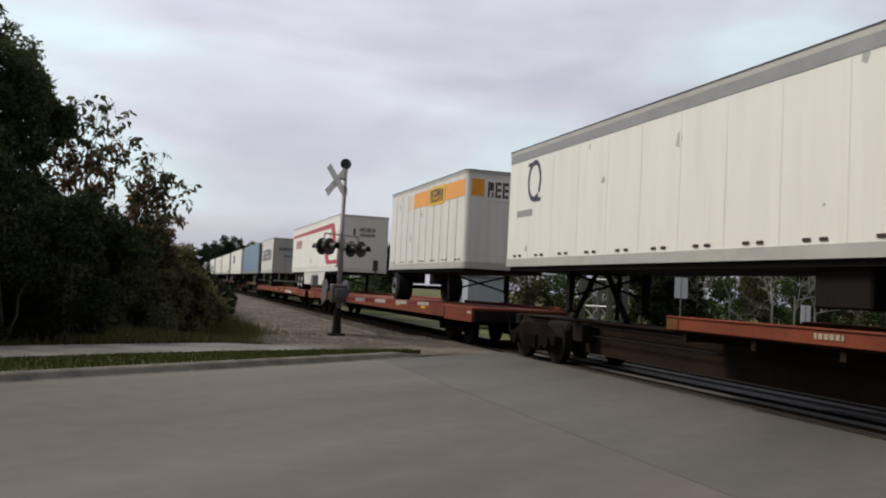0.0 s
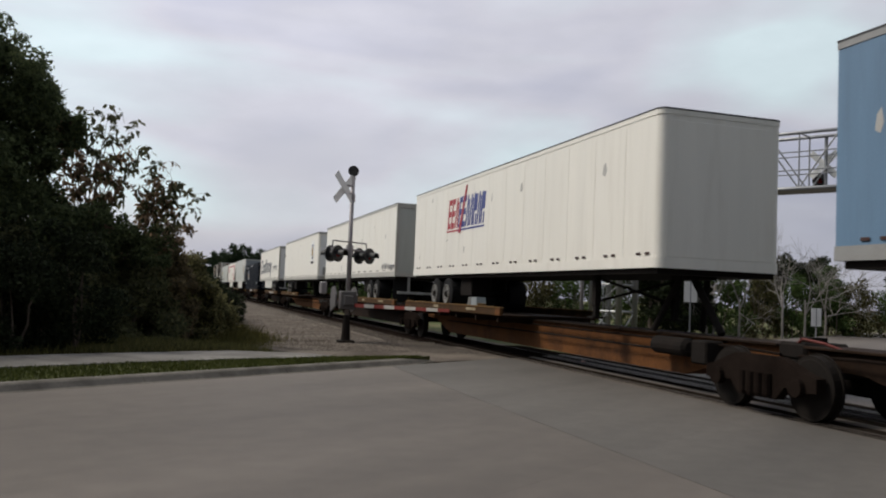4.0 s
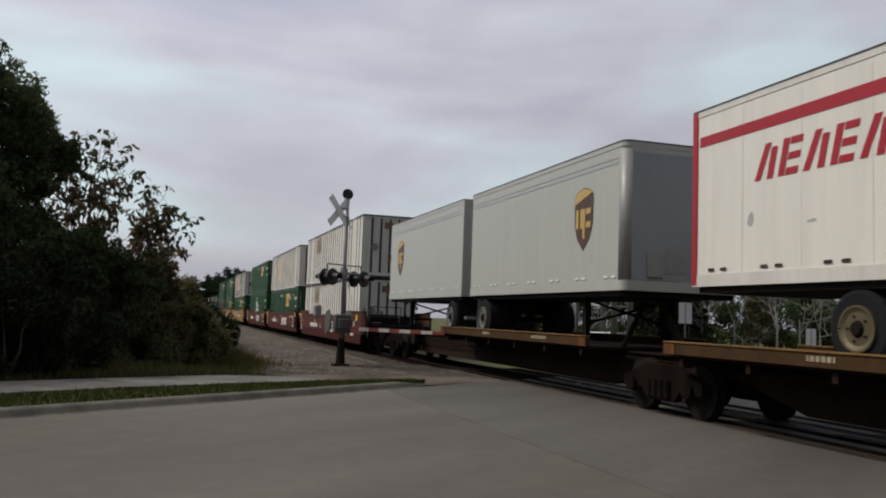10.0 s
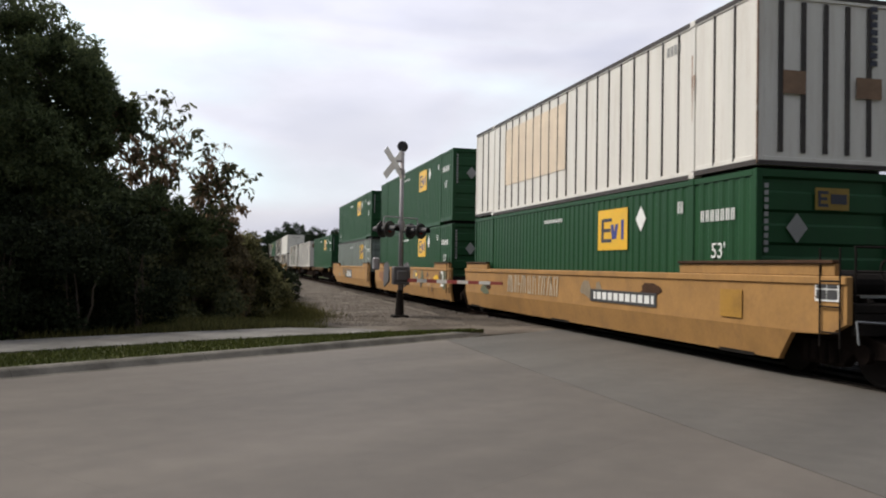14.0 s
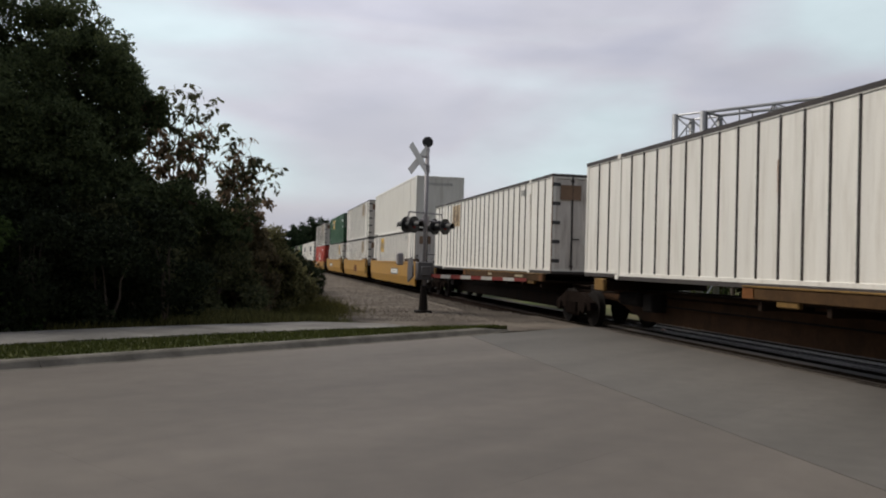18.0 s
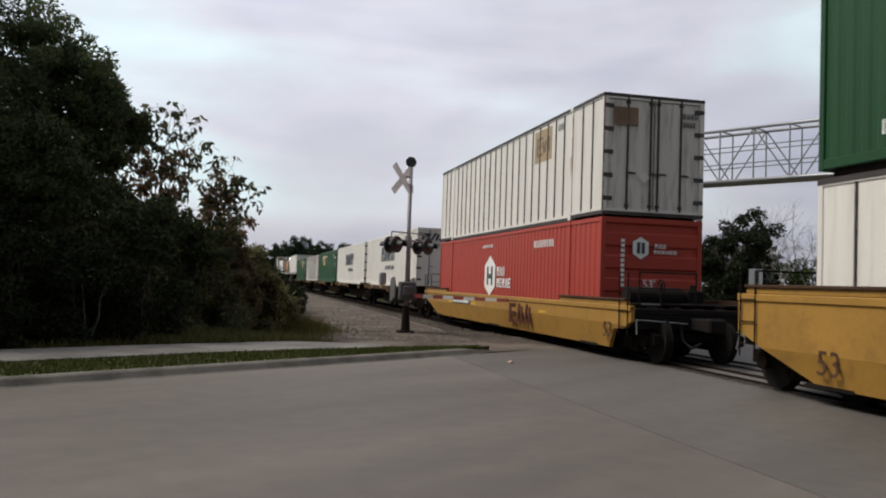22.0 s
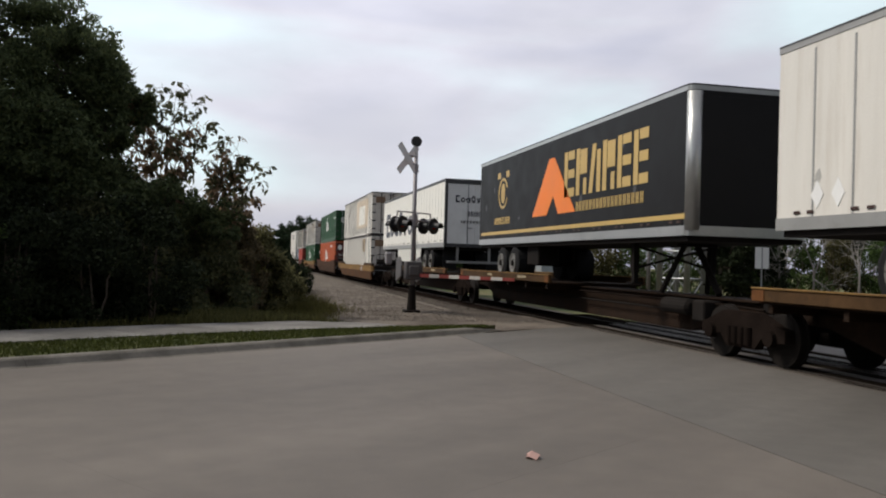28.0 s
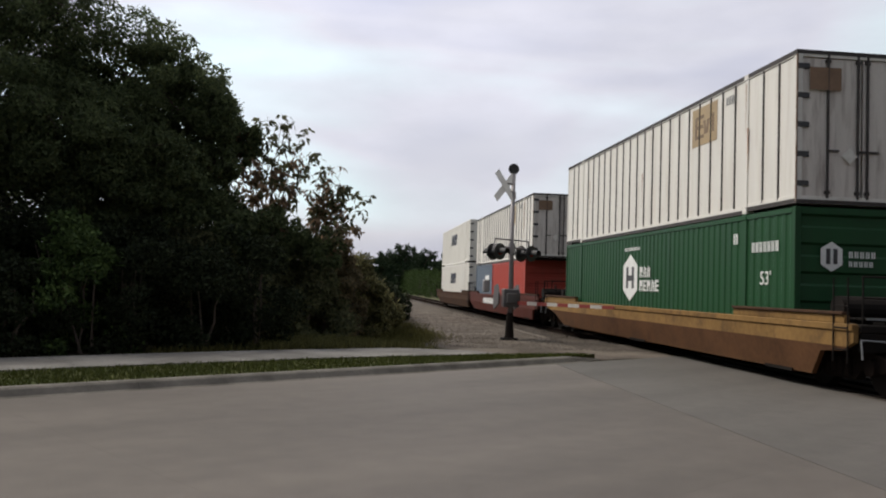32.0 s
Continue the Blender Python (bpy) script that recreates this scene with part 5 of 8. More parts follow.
def container(s, z, paint, kind="wave", end="doors", label="", length=BOX, height=2.896, low=0.16, rib=0.613, trim=None, end_paint=None):
    """A 53-foot container, near end at 0. kind: wave (folded steel), rib (flat panels between ribs)."""
    c = rolling("container", s, z, label, "container", "containers on the train")
    L, H = length, height
    INSET[c.name] = 0.019 if kind == "rib" else 0.010
    trim = trim or paint
    posts = [CAST, L - CAST] if L > 14 else []
    base, rise = low, 0.05 if kind == "rib" else RISE
    key = (kind, round(L, 2), round(H, 2), end, low)
    cut = [0.0] + posts + [L]

    def shell():
        sh = Shape()
        # the sides away from the road, floor and far end stay plain sheets
        sh.add([(HW - 0.02, 0.05, low), (HW - 0.02, L - 0.05, low), (HW - 0.02, L - 0.05, H - 0.08), (HW - 0.02, 0.05, H - 0.08)], [(0, 1, 2, 3)])
        sh.add([(-HW + 0.05, L - 0.03, low), (HW - 0.05, L - 0.03, low), (HW - 0.05, L - 0.03, H - 0.05), (-HW + 0.05, L - 0.03, H - 0.05)], [(0, 1, 2, 3)])
        if posts:
            sh.box(-HW + 0.05, HW - 0.05, CAST, L - CAST, 0.03, low + 0.02)
            sh.box(-HW + 0.05, HW - 0.05, 0.06, CAST - 0.09, rise + 0.03, rise + low)
            sh.box(-HW + 0.05, HW - 0.05, L - CAST + 0.09, L - 0.06, rise + 0.03, rise + low)
        else:
            sh.box(-HW + 0.05, HW - 0.05, 0.06, L - 0.06, 0.03, low + 0.02)
        return sh

    part("shell", cached(("shell",) + key, shell, paint), paint, c)

    def panel(a, b):
        if kind == "wave":
            return wavy(a, b, low, H - 0.10)
        if kind == "fine":
            return wavy(a, b, low, H - 0.10, 0.19, 0.006 if paint is NAVY else 0.022)
        return Shape().box(-HW + 0.02, -HW + 0.05, a, b, low, H - 0.08)

    for a, b in zip(cut, cut[1:]):
        low = base + (rise if posts and b - a < 3 else 0.0)
        part("side_panel", cached(("side_panel", round(a, 2), round(b, 2)) + key, lambda: panel(a + 0.07, b - 0.07), paint), paint, c)

    low = base

    def cage():
        f = Shape()
        up = rise if posts else 0.0
        for x0, x1 in ((-HW, -HW + 0.12), (HW - 0.12, HW)):
            for y0, y1 in ((0, 0.11), (L - 0.11, L)):
                f.box(x0, x1, y0, y1, up, H, 0.008)
            f.box(x0 if x0 < 0 else HW - 0.08, -HW + 0.08 if x0 < 0 else x1, 0.11, L - 0.11, H - 0.11, H - 0.01, 0.006)
            for a, b in zip(cut, cut[1:]):
                r = up if b - a < 3 else 0.0
                f.box(x0 if x0 < 0 else HW - 0.08, -HW + 0.08 if x0 < 0 else x1, a + 0.11, b - 0.11, 0.02 + r, low + r, 0.006)
            for p in posts:
                f.box(x0 - (0.004 if x0 < 0 else 0), x1 + (0.004 if x1 > 0 else 0), p - 0.085, p + 0.085, 0.0, H + 0.004, 0.01)
        for y0, y1 in ((0, 0.11), (L - 0.11, L)):
            f.box(-HW + 0.12, HW - 0.12, y0, y1, H - 0.13, H - 0.005, 0.006)
            f.box(-HW + 0.12, HW - 0.12, y0, y1, up, 0.14 + up, 0.006)
        return f

    part("frame", cached(("frame",) + key, cage, trim), trim, c)
    if posts:
        # dark block added so the open gap reads as shade
        for a in (0.16, L - CAST + 0.10):
            part("under_bracket", cached(("under_bracket", rise), lambda: Shape().box(-HW + 0.14, HW - 0.14, 0.0, CAST - 0.26, -0.008, rise + 0.02), SHADED_GRIME), SHADED_GRIME, c, "dark steel under the raised end floor", at=(0, a, 0))

    def roof():
        r = Shape()
        n = 40
        p = (L - 0.1) / n
        for i in range(n):
            r.box(-HW + 0.03, HW - 0.03, 0.05 + i * p, 0.05 + (i + 0.72) * p, H - 0.06, H - 0.012)
        r.box(-HW + 0.03, HW - 0.03, 0.05, L - 0.05, H - 0.07, H - 0.03)
        return r

    part("roof", cached(("roof",) + key, roof, trim), trim, c)
    cast = cached("corner_casting", lambda: Shape().box(-0.085, 0.085, -0.09, 0.09, -0.06, 0.06, 0.012), trim)
    for x in (-HW + 0.08, HW - 0.08):
        for y in ([0.09, L - 0.09] if not posts else posts):
            part("corner_casting", cast, trim, c, at=(x - (0.012 if x < 0 else -0.012), y, H - 0.056))
            part("corner_casting", cast, trim, c, at=(x - (0.012 if x < 0 else -0.012), y, 0.06))
    if kind == "rib":
        part("edge_strip", cached(("edge_strip", round(L, 2)), lambda: Shape().box(-HW - 0.006, -HW + 0.01, 0.0, L, 0.0, 0.085), SEAM), SEAM, c, at=(0, 0, H - 0.085))
        for a, b in zip(cut, cut[1:]):
            r = rise if posts and b - a < 3 else 0.0
            part("edge_strip", cached(("edge_strip", round(b - a, 2)), lambda: Shape().box(-HW - 0.006, -HW + 0.01, 0.01, b - a - 0.01, 0.0, 0.085), SEAM), SEAM, c, at=(0, a, r))
        for z_ in (rise + 0.0, H - 0.075):
            part("edge_strip", cached("end_strip", lambda: Shape().box(-HW, HW, -0.006, 0.012, 0.0, 0.075), SEAM), SEAM, c, at=(0, 0, z_))
        part("edge_strip", cached(("corner_strip", round(H, 2)), lambda: Shape().box(-HW - 0.006, -HW + 0.022, -0.007, 0.020, 0.08, H - 0.08), RUST_EDGE), RUST_EDGE, c, "rust-brown corner edge")
        n = int((L - 1.0) / rib) + 1
        ribm = cached(("rib", H, low), lambda: Shape().prism_z([(-HW + 0.022, -0.027), (-HW - 0.004, -0.017), (-HW - 0.004, 0.017), (-HW + 0.022, 0.027)], low, H - 0.10), SEAM)
        for i in range(n):
            y = 0.66 + rib * i
            if all(abs(y - p) > 0.12 for p in posts):
                part("rib", ribm, SEAM, c, at=(0, y, 0))
    face = end_paint or paint
    rods = SEAM if end_paint else STEEL
    # the near end
    if end == "doors":
        for x0, x1 in ((-HW + 0.13, -0.015), (0.015, HW - 0.13)):
            dm = cached(("door", round(x0, 2), round(H, 2), kind), lambda: wavy_end(x0, x1, 0.15, H - 0.14, 0.38, 0.02, 0.035) if kind == "wave" else Shape().box(x0, x1, 0.03, 0.06, 0.15, H - 0.14, 0.006), face)
            d_ = part("door", dm, face, c)
            for k in ((0.42, 0.93) if x0 < 0 else (0.07, 0.58)):
                x = x0 + (x1 - x0) * k
                rod = cached(("lock_rod", round(H, 2)), lambda: Shape().tube((0, 0.004, 0.16), (0, 0.004, H - 0.07), 0.026, 8).box(-0.02, 0.22, -0.005, 0.02, 1.02, 1.06).box(-0.05, 0.05, -0.005, 0.03, 0.24, 0.30).box(-0.05, 0.05, -0.005, 0.03, H - 0.22, H - 0.16), rods)
                part("lock_rod", rod, rods, d_, at=(x, 0, 0))
            hx = x0 if x0 < 0 else x1
            hinge = cached("hinge", lambda: Shape().box(-0.12, 0.12, -0.004, 0.03, -0.05, 0.05, 0.006), DARK_TRIM)
            for k in range(5):
                part("hinge", hinge, DARK_TRIM, d_, at=(hx, -0.002, 0.42 + k * (H - 0.72) / 4))
    elif end == "louvre":
        part("front_wall", cached(("louvre", round(H, 2)), lambda: louvred_end(-HW + 0.10, HW - 0.10, 0.12, H - 0.12, 0.02), face), face, c)
    elif end == "ribs":
        part("front_wall", cached(("plain_end", round(H, 2)), lambda: Shape().box(-HW + 0.10, HW - 0.10, 0.03, 0.06, 0.12, H - 0.12), face), face, c)
        em = cached(("end_rib", round(H, 2)), lambda: Shape().box(-0.045, 0.045, -0.005, 0.03, 0.27, H - 0.16, 0.008), SEAM)
        for x in (-0.86, -0.44, -0.02, 0.40, 0.82):
            part("end_rib", em, SEAM, c, at=(x, 0, 0))
    else:
        part("front_wall", cached(("smooth_end", round(H, 2)), lambda: Shape().box(-HW + 0.10, HW - 0.10, 0.02, 0.05, 0.12, H - 0.12), face), face, c)
    return c


# ---- lorry trailers
SCUFF = surface("pale_scuff", (0.40, 0.39, 0.37), 0.6, vary=0.2)


def trailer(s, paint, nose=True, length=BOX, label="", top=5.09, deck=1.10, body=2.20, skirt=None, axles=2, tank=True, rail=None, front=None, seams=1.2, lamp=MARKER_DARK, edge=None, wheels_in=2.6, rims=None):
    """A box trailer riding on the deck. nose: its rounded front is the near end, else its doors are."""
    t = rolling("semi_trailer", s, deck, label, "trailer", "trailers on the train")
    L, z0, z1 = length, body - deck, top - deck
    rail = rail or RAIL_PALE
    front = front or paint
    rad = 0.16 if nose else 0.03
    y_end = 0.0

    def outline(grow=0.0):
        pts = []
        n = 6 if nose else 2
        for k in range(n + 1):
            a = math.pi / 2 * k / n
            pts.append((-HW - grow + rad - rad * math.cos(a), rad - grow - rad * math.sin(a)))
        pts += [(-x, y) for x, y in reversed(pts)]
        pts += [(HW + grow, L + grow), (-HW - grow, L + grow)]
        return pts

    part("body", cached(("van_body", nose, round(L, 2), round(z0, 2), round(z1, 2)), lambda: Shape().prism_z(outline(), z0 + 0.02, z1 - 0.06), paint), paint, t)
    part("top_rail", cached(("top_rail", nose, round(L, 2), round(z1, 2)), lambda: Shape().prism_z(outline(0.010), z1 - 0.12, z1 - 0.03), rail), rail, t)
    part("roof_edge", cached(("roof_edge", nose, round(L, 2), round(z1, 2)), lambda: Shape().prism_z(outline(0.014), z1 - 0.03, z1), DARK_TRIM), DARK_TRIM, t)
    part("bottom_rail", cached(("bottom_rail", nose, round(L, 2), round(z0, 2)), lambda: Shape().prism_z(outline(0.012), z0, z0 + 0.19), rail if rail is not DARK_TRIM else GREY_TRIM), rail, t)
    seam = cached(("panel_seam", round(z0, 2), round(z1, 2)), lambda: Shape().box(-HW - 0.004, -HW + 0.01, -0.022, 0.022, z0 + 0.19, z1 - 0.20), edge or paint)
    n = int(L / seams)
    for i in range(1, n):
        part("panel_seam", seam, paint, t, at=(0, L * i / n, 0))
    rs = random.Random(int(s * 10))
    for _ in range(7 if L > 10 else 4):
        y_, z_ = rs.uniform(0.4, L - 0.4), rs.uniform(z0 + 0.35, z1 - 0.35)
        w_, h_ = rs.uniform(0.03, 0.22), rs.uniform(0.02, 0.30)
        flat([[(0, 0), (w_ * 0.6, -h_ * 0.2), (w_, h_ * 0.3), (w_ * 0.7, h_), (w_ * 0.2, h_ * 0.7)]], "scuff", SCUFF if paint is not BLACK_VAN else DARK_TRIM, t, SIDE, (-HW - 0.001, y_, z_), "", 0.002)
    lm = cached(("marker", lamp.name), lambda: Shape().box(-HW - 0.02, -HW - 0.008, -0.075, 0.075, -0.024, 0.024, 0.005), lamp)
    k = 0.34
    while k < L - 0.4:
        for q in (0, 0.31):
            part("marker", lm, lamp, t, at=(0, k + q, z0 + 0.26))
        k += 1.25
    # near end
    if nose:
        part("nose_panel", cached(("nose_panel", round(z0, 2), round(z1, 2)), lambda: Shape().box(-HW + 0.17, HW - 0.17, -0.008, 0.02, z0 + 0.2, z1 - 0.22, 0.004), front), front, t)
    else:
        part("rear_frame", cached(("rear_frame", round(z0, 2), round(z1, 2)), lambda: Shape().box(-HW - 0.012, -HW + 0.11, -0.05, 0.06, z0, z1, 0.01).box(HW - 0.11, HW + 0.012, -0.05, 0.06, z0, z1, 0.01).box(-HW + 0.11, HW - 0.11, -0.05, 0.06, z1 - 0.20, z1, 0.01).box(-HW + 0.11, HW - 0.11, -0.05, 0.06, z0, z0 + 0.15, 0.01), rail), rail, t)
        for x0, x1 in ((-HW + 0.115, -0.008), (0.008, HW - 0.115)):
            d_ = part("door", cached(("van_door", round(x0, 2), round(z0, 2), round(z1, 2)), lambda: Shape().box(x0, x1, -0.03, 0.01, z0 + 0.155, z1 - 0.205, 0.006), front), front, t)
            xm = x0 + (x1 - x0) * (0.75 if x0 < 0 else 0.25)
            part("lock_rod", cached(("van_rod", round(z0, 2), round(z1, 2)), lambda: Shape().tube((0, -0.05, z0 + 0.1), (0, -0.05, z1 - 0.18), 0.016, 8).box(-0.02, 0.2, -0.07, -0.05, z0 + 0.8, z0 + 0.84), STEEL), STEEL, d_, at=(xm, 0, 0))
        part("bumper", cached("bumper", lambda: Shape().box(-1.15, 1.15, -0.02, 0.06, 0.42, 0.52, 0.01).box(-0.75, -0.65, 0.0, 0.06, 0.5, 1.1).box(0.65, 0.75, 0.0, 0.06, 0.5, 1.1), GREY_TRIM), GREY_TRIM, t)
        for x in (-0.95, 0.95):
            part("mud_flap", cached("mud_flap", lambda: Shape().box(-0.3, 0.3, 0.35, 0.37, 0.15, 1.0), TYRE), TYRE, t, at=(x, 0, 0))
    # running gear
    if nose:
        wy = [L - wheels_in - 1.26 * k for k in range(axles)]
        leg_y = 2.9 if L > 10 else 2.1
    else:
        wy = [wheels_in + 1.26 * k for k in range(axles)]
        leg_y = L - (2.9 if L > 10 else 2.1)
    tyre = cached("tyre", lambda: Shape().tube((-1.255, 0, 0.50), (-1.225, 0, 0.50), 0.44, 24, 0.50).tube((-1.225, 0, 0.50), (-0.70, 0, 0.50), 0.50, 24), TYRE, False)
    rims = rims or RIM

    def dish():
        d = Shape().prism_x([(y_, z_ + 0.5) for y_, z_ in ring(0.268, 0.298, 2, 358, 1, 1, 26)], -1.292, -1.25)
        n_ = 24
        for r0, r1, xa, xb in ((0.268, 0.215, -1.286, -1.262), (0.215, 0.11, -1.262, -1.271)):
            v = [(xx, rr * math.cos(2 * math.pi * k / n_), 0.5 + rr * math.sin(2 * math.pi * k / n_)) for rr, xx in ((r0, xa), (r1, xb)) for k in range(n_)]
            d.add(v, [(k, (k + 1) % n_, n_ + (k + 1) % n_, n_ + k) for k in range(n_)])
        return d

    rim = cached("rim", dish, rims)
    hub = cached("hub", lambda: Shape().tube((-1.315, 0, 0.50), (-1.258, 0, 0.50), 0.075, 12, 0.115), SHADED_GRIME)
    bolt = cached("wheel_nut", lambda: Shape().tube((-1.285, 0, 0), (-1.262, 0, 0), 0.017, 6), SHADED_GRIME)
    tyre_r = cached("tyre_far", lambda: Shape().tube((0.70, 0, 0.50), (1.25, 0, 0.50), 0.50, 20), TYRE)
    for y in wy:
        w = part("wheel", tyre, TYRE, t, "black twin tyre", at=(0, y, 0))
        part("rim", rim, rims, w, "pale dished wheel rim")
        part("hub", hub, SHADED_GRIME, w)
        for k in range(5):
            part("wheel_nut", bolt, SHADED_GRIME, w, at=(0, 0.16 * math.cos(1.257 * k), 0.5 + 0.16 * math.sin(1.257 * k)))
        part("wheel", tyre_r, TYRE, t, at=(0, y, 0))
        part("axle", cached("axle", lambda: Shape().tube((-1.0, 0, 0.5), (1.0, 0, 0.5), 0.07, 8), SHADED_GRIME), SHADED_GRIME, t, at=(0, y, 0))
    mid = sum(wy) / len(wy)
    part("suspension", Shape().box(-0.55, -0.45, mid - 1.2, mid + 1.2, 0.62, z0, 0.02).box(0.45, 0.55, mid - 1.2, mid + 1.2, 0.62, z0, 0.02), SHADED_GRIME, t)
    part("underframe", cached(("underframe", round(L, 1), round(z0, 2)), lambda: Shape().box(-HW + 0.06, HW - 0.06, 0.1, L - 0.1, z0 - 0.10, z0 + 0.02), SHADED_GRIME), SHADED_GRIME, t)
    leg = cached("landing_leg", lambda: Shape().box(-0.07, 0.07, -0.08, 0.08, 0.36, 1.08, 0.01).box(-0.05, 0.05, -0.06, 0.06, 0.14, 0.4).box(-0.14, 0.14, -0.14, 0.14, 0.10, 0.14), SHADED_GRIME)
    for x in (-0.95, 0.95):
        part("landing_leg", leg, SHADED_GRIME, t, at=(x, leg_y, 0))
    part("leg_brace", Shape().tube((-0.95, leg_y, 0.45), (0.95, leg_y, 0.95), 0.03, 6).tube((0.95, leg_y, 0.45), (-0.95, leg_y, 0.95), 0.03, 6), SHADED_GRIME, t)
    if tank and L > 10:
        ty = mid + (-2.0 if nose else 2.0)
        part("under_box", Shape().box(-1.1, -0.45, ty - 0.5, ty + 0.5, 0.45, z0 - 0.02, 0.03), SHADED_GRIME, t)
    if skirt:
        a, b, lo, *lean = skirt
        part("side_skirt", Shape().prism_x([(a, z0 + 0.01), (b, z0 + 0.01), (b + lean[1], lo), (a + lean[0], lo)], -HW + 0.02, -HW + 0.04), SKIRT, t, "white side skirt under the body")
    return t


# ---- railway vehicles


def bogie(parent, y, r=0.46, name="truck"):
    """A two-axle truck: side frames, bolster, four wheels."""
    def cage():
        s = Shape()
        prof = [(-1.25, 0.62), (-1.05, 0.66), (-0.5, 0.86), (0.5, 0.86), (1.05, 0.66), (1.25, 0.62), (1.25, 0.42), (1.0, 0.40), (0.62, 0.44), (0.42, 0.24), (-0.42, 0.24), (-0.62, 0.44), (-1.0, 0.40), (-1.25, 0.42)]
        s.prism_x(prof, -1.04, -0.88)
        for k in (-1, 1):
            s.tube((-1.12, 0.90 * k, 0.47), (-1.0, 0.90 * k, 0.47), 0.14, 14)
        for k in (-0.28, -0.09, 0.1, 0.28):
            s.tube((-1.06, k, 0.30), (-1.06, k, 0.60), 0.075, 10)
        return s

    def far_frame():
        return Shape().prism_x([(-1.25, 0.62), (-0.5, 0.86), (0.5, 0.86), (1.25, 0.62), (1.25, 0.42), (0.5, 0.24), (-0.5, 0.24), (-1.25, 0.42)], 0.88, 1.04)

    tr = part(name, cached("truck_bolster", lambda: Shape().box(-1.0, 1.0, -0.22, 0.22, 0.52, 0.80, 0.02), SHADED_GRIME), SHADED_GRIME, parent, "grimy four-wheel truck", at=(0, y, 0))
    part("side_frame", cached("side_frame", cage, SHADED_RUST), SHADED_RUST, tr)
    part("side_frame", cached("side_frame_far", far_frame, SHADED_GRIME), SHADED_GRIME, tr)
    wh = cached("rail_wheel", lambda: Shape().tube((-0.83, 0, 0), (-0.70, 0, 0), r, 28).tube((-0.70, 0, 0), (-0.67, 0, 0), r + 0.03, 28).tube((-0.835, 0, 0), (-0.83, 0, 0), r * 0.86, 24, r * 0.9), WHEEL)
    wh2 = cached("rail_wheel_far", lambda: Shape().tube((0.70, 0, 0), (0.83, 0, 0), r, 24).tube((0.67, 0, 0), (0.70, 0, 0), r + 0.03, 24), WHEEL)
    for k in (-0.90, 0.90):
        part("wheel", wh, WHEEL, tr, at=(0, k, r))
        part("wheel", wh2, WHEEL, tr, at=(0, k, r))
    return tr


def coupler(parent, y, d):
    part("coupler", Shape().box(-0.12, 0.12, min(y, y + d * 0.75), max(y, y + d * 0.75), 0.72, 0.98, 0.03).box(-0.2, 0.2, min(y + d * 0.6, y + d * 0.9), max(y + d * 0.6, y + d * 0.9), 0.70, 1.0, 0.04), SHADED_GRIME, parent)
    part("air_hose", Shape().path([(-0.35, y, 0.85), (-0.38, y + d * 0.2, 0.5), (-0.32, y + d * 0.45, 0.38), (-0.25, y + d * 0.7, 0.5)], 0.025, 8), TYRE, parent)


def flatcar(s0, s1, label):
    """A long flat car for trailers, with deep side sills."""
    c = rolling("flat_car", s0, 0.0, label, "flat car", "railway cars")
    L = s1 - s0
    part("deck", Shape().box(-1.40, 1.37, 0.0, L, 1.02, 1.10, 0.01), FLAT_RED, c)
    for a, b in ((0.3, L * 0.30), (L * 0.30 + 0.8, L * 0.62), (L * 0.62 + 0.8, L - 0.3)):
        part("far_curb", Shape().box(1.30, 1.40, a, b, 1.10, 1.20, 0.02), FLAT_RED, c)
    for x in (-1.45, 1.37):
        part("side_sill", Shape().prism_x([(0.0, 1.085), (L, 1.085), (L, 0.70), (L - 2.4, 0.70), (L - 2.45, 0.745), (2.45, 0.745), (2.4, 0.70), (0, 0.70)], x, x + 0.08), FLAT_RED, c)
    part("centre_sill", Shape().prism_x([(0.3, 1.0), (L - 0.3, 1.0), (L - 0.3, 0.7), (L - 5, 0.45), (5, 0.45), (0.3, 0.7)], -0.35, 0.35), SHADED_GRIME, c)
    for y in (0.02, L - 0.30):
        part("end_plate", Shape().box(-1.37, 1.37, y, y + 0.28, 0.70, 1.075, 0.02), SHADED_GRIME, c)
    rib_ = cached("sill_rib", lambda: Shape().box(-1.475, -1.44, -0.05, 0.05, 0.75, 1.08, 0.01), FLAT_RED)
    for y in (2.42, L - 2.42):
        part("sill_rib", rib_, FLAT_RED, c, at=(0, y, 0))
    for y in (0.06, L - 0.48):
        part("reflector", Shape().box(-1.462, -1.452, y, y + 0.30, 0.93, 0.99), GATE_WHITE, c, "short white reflective strip")
    for k in range(7):
        y = 4.35 + k * (L - 9.2) / 6
        part("reflector", Shape().box(-1.462, -1.452, y, y + 0.48, 0.91, 0.985), REFLECT_WORN, c, "small worn yellow reflective plate")
    for y in (2.8, L - 2.8):
        bogie(c, y)
    coupler(c, 0.0, -1)
    coupler(c, L, 1)
    return c


def hitch(parent, y):
    part("hitch", Shape().box(-0.35, 0.35, y - 0.25, y + 0.25, 2.04, 2.16, 0.02).tube((-0.3, y, 2.06), (-0.55, y + 0.5, 1.05), 0.06, 8).tube((0.3, y, 2.06), (0.55, y + 0.5, 1.05), 0.06, 8).tube((0, y, 2.06), (0, y - 0.9, 1.05), 0.07, 8), SHADED_GRIME, parent, "collapsible trailer hitch")


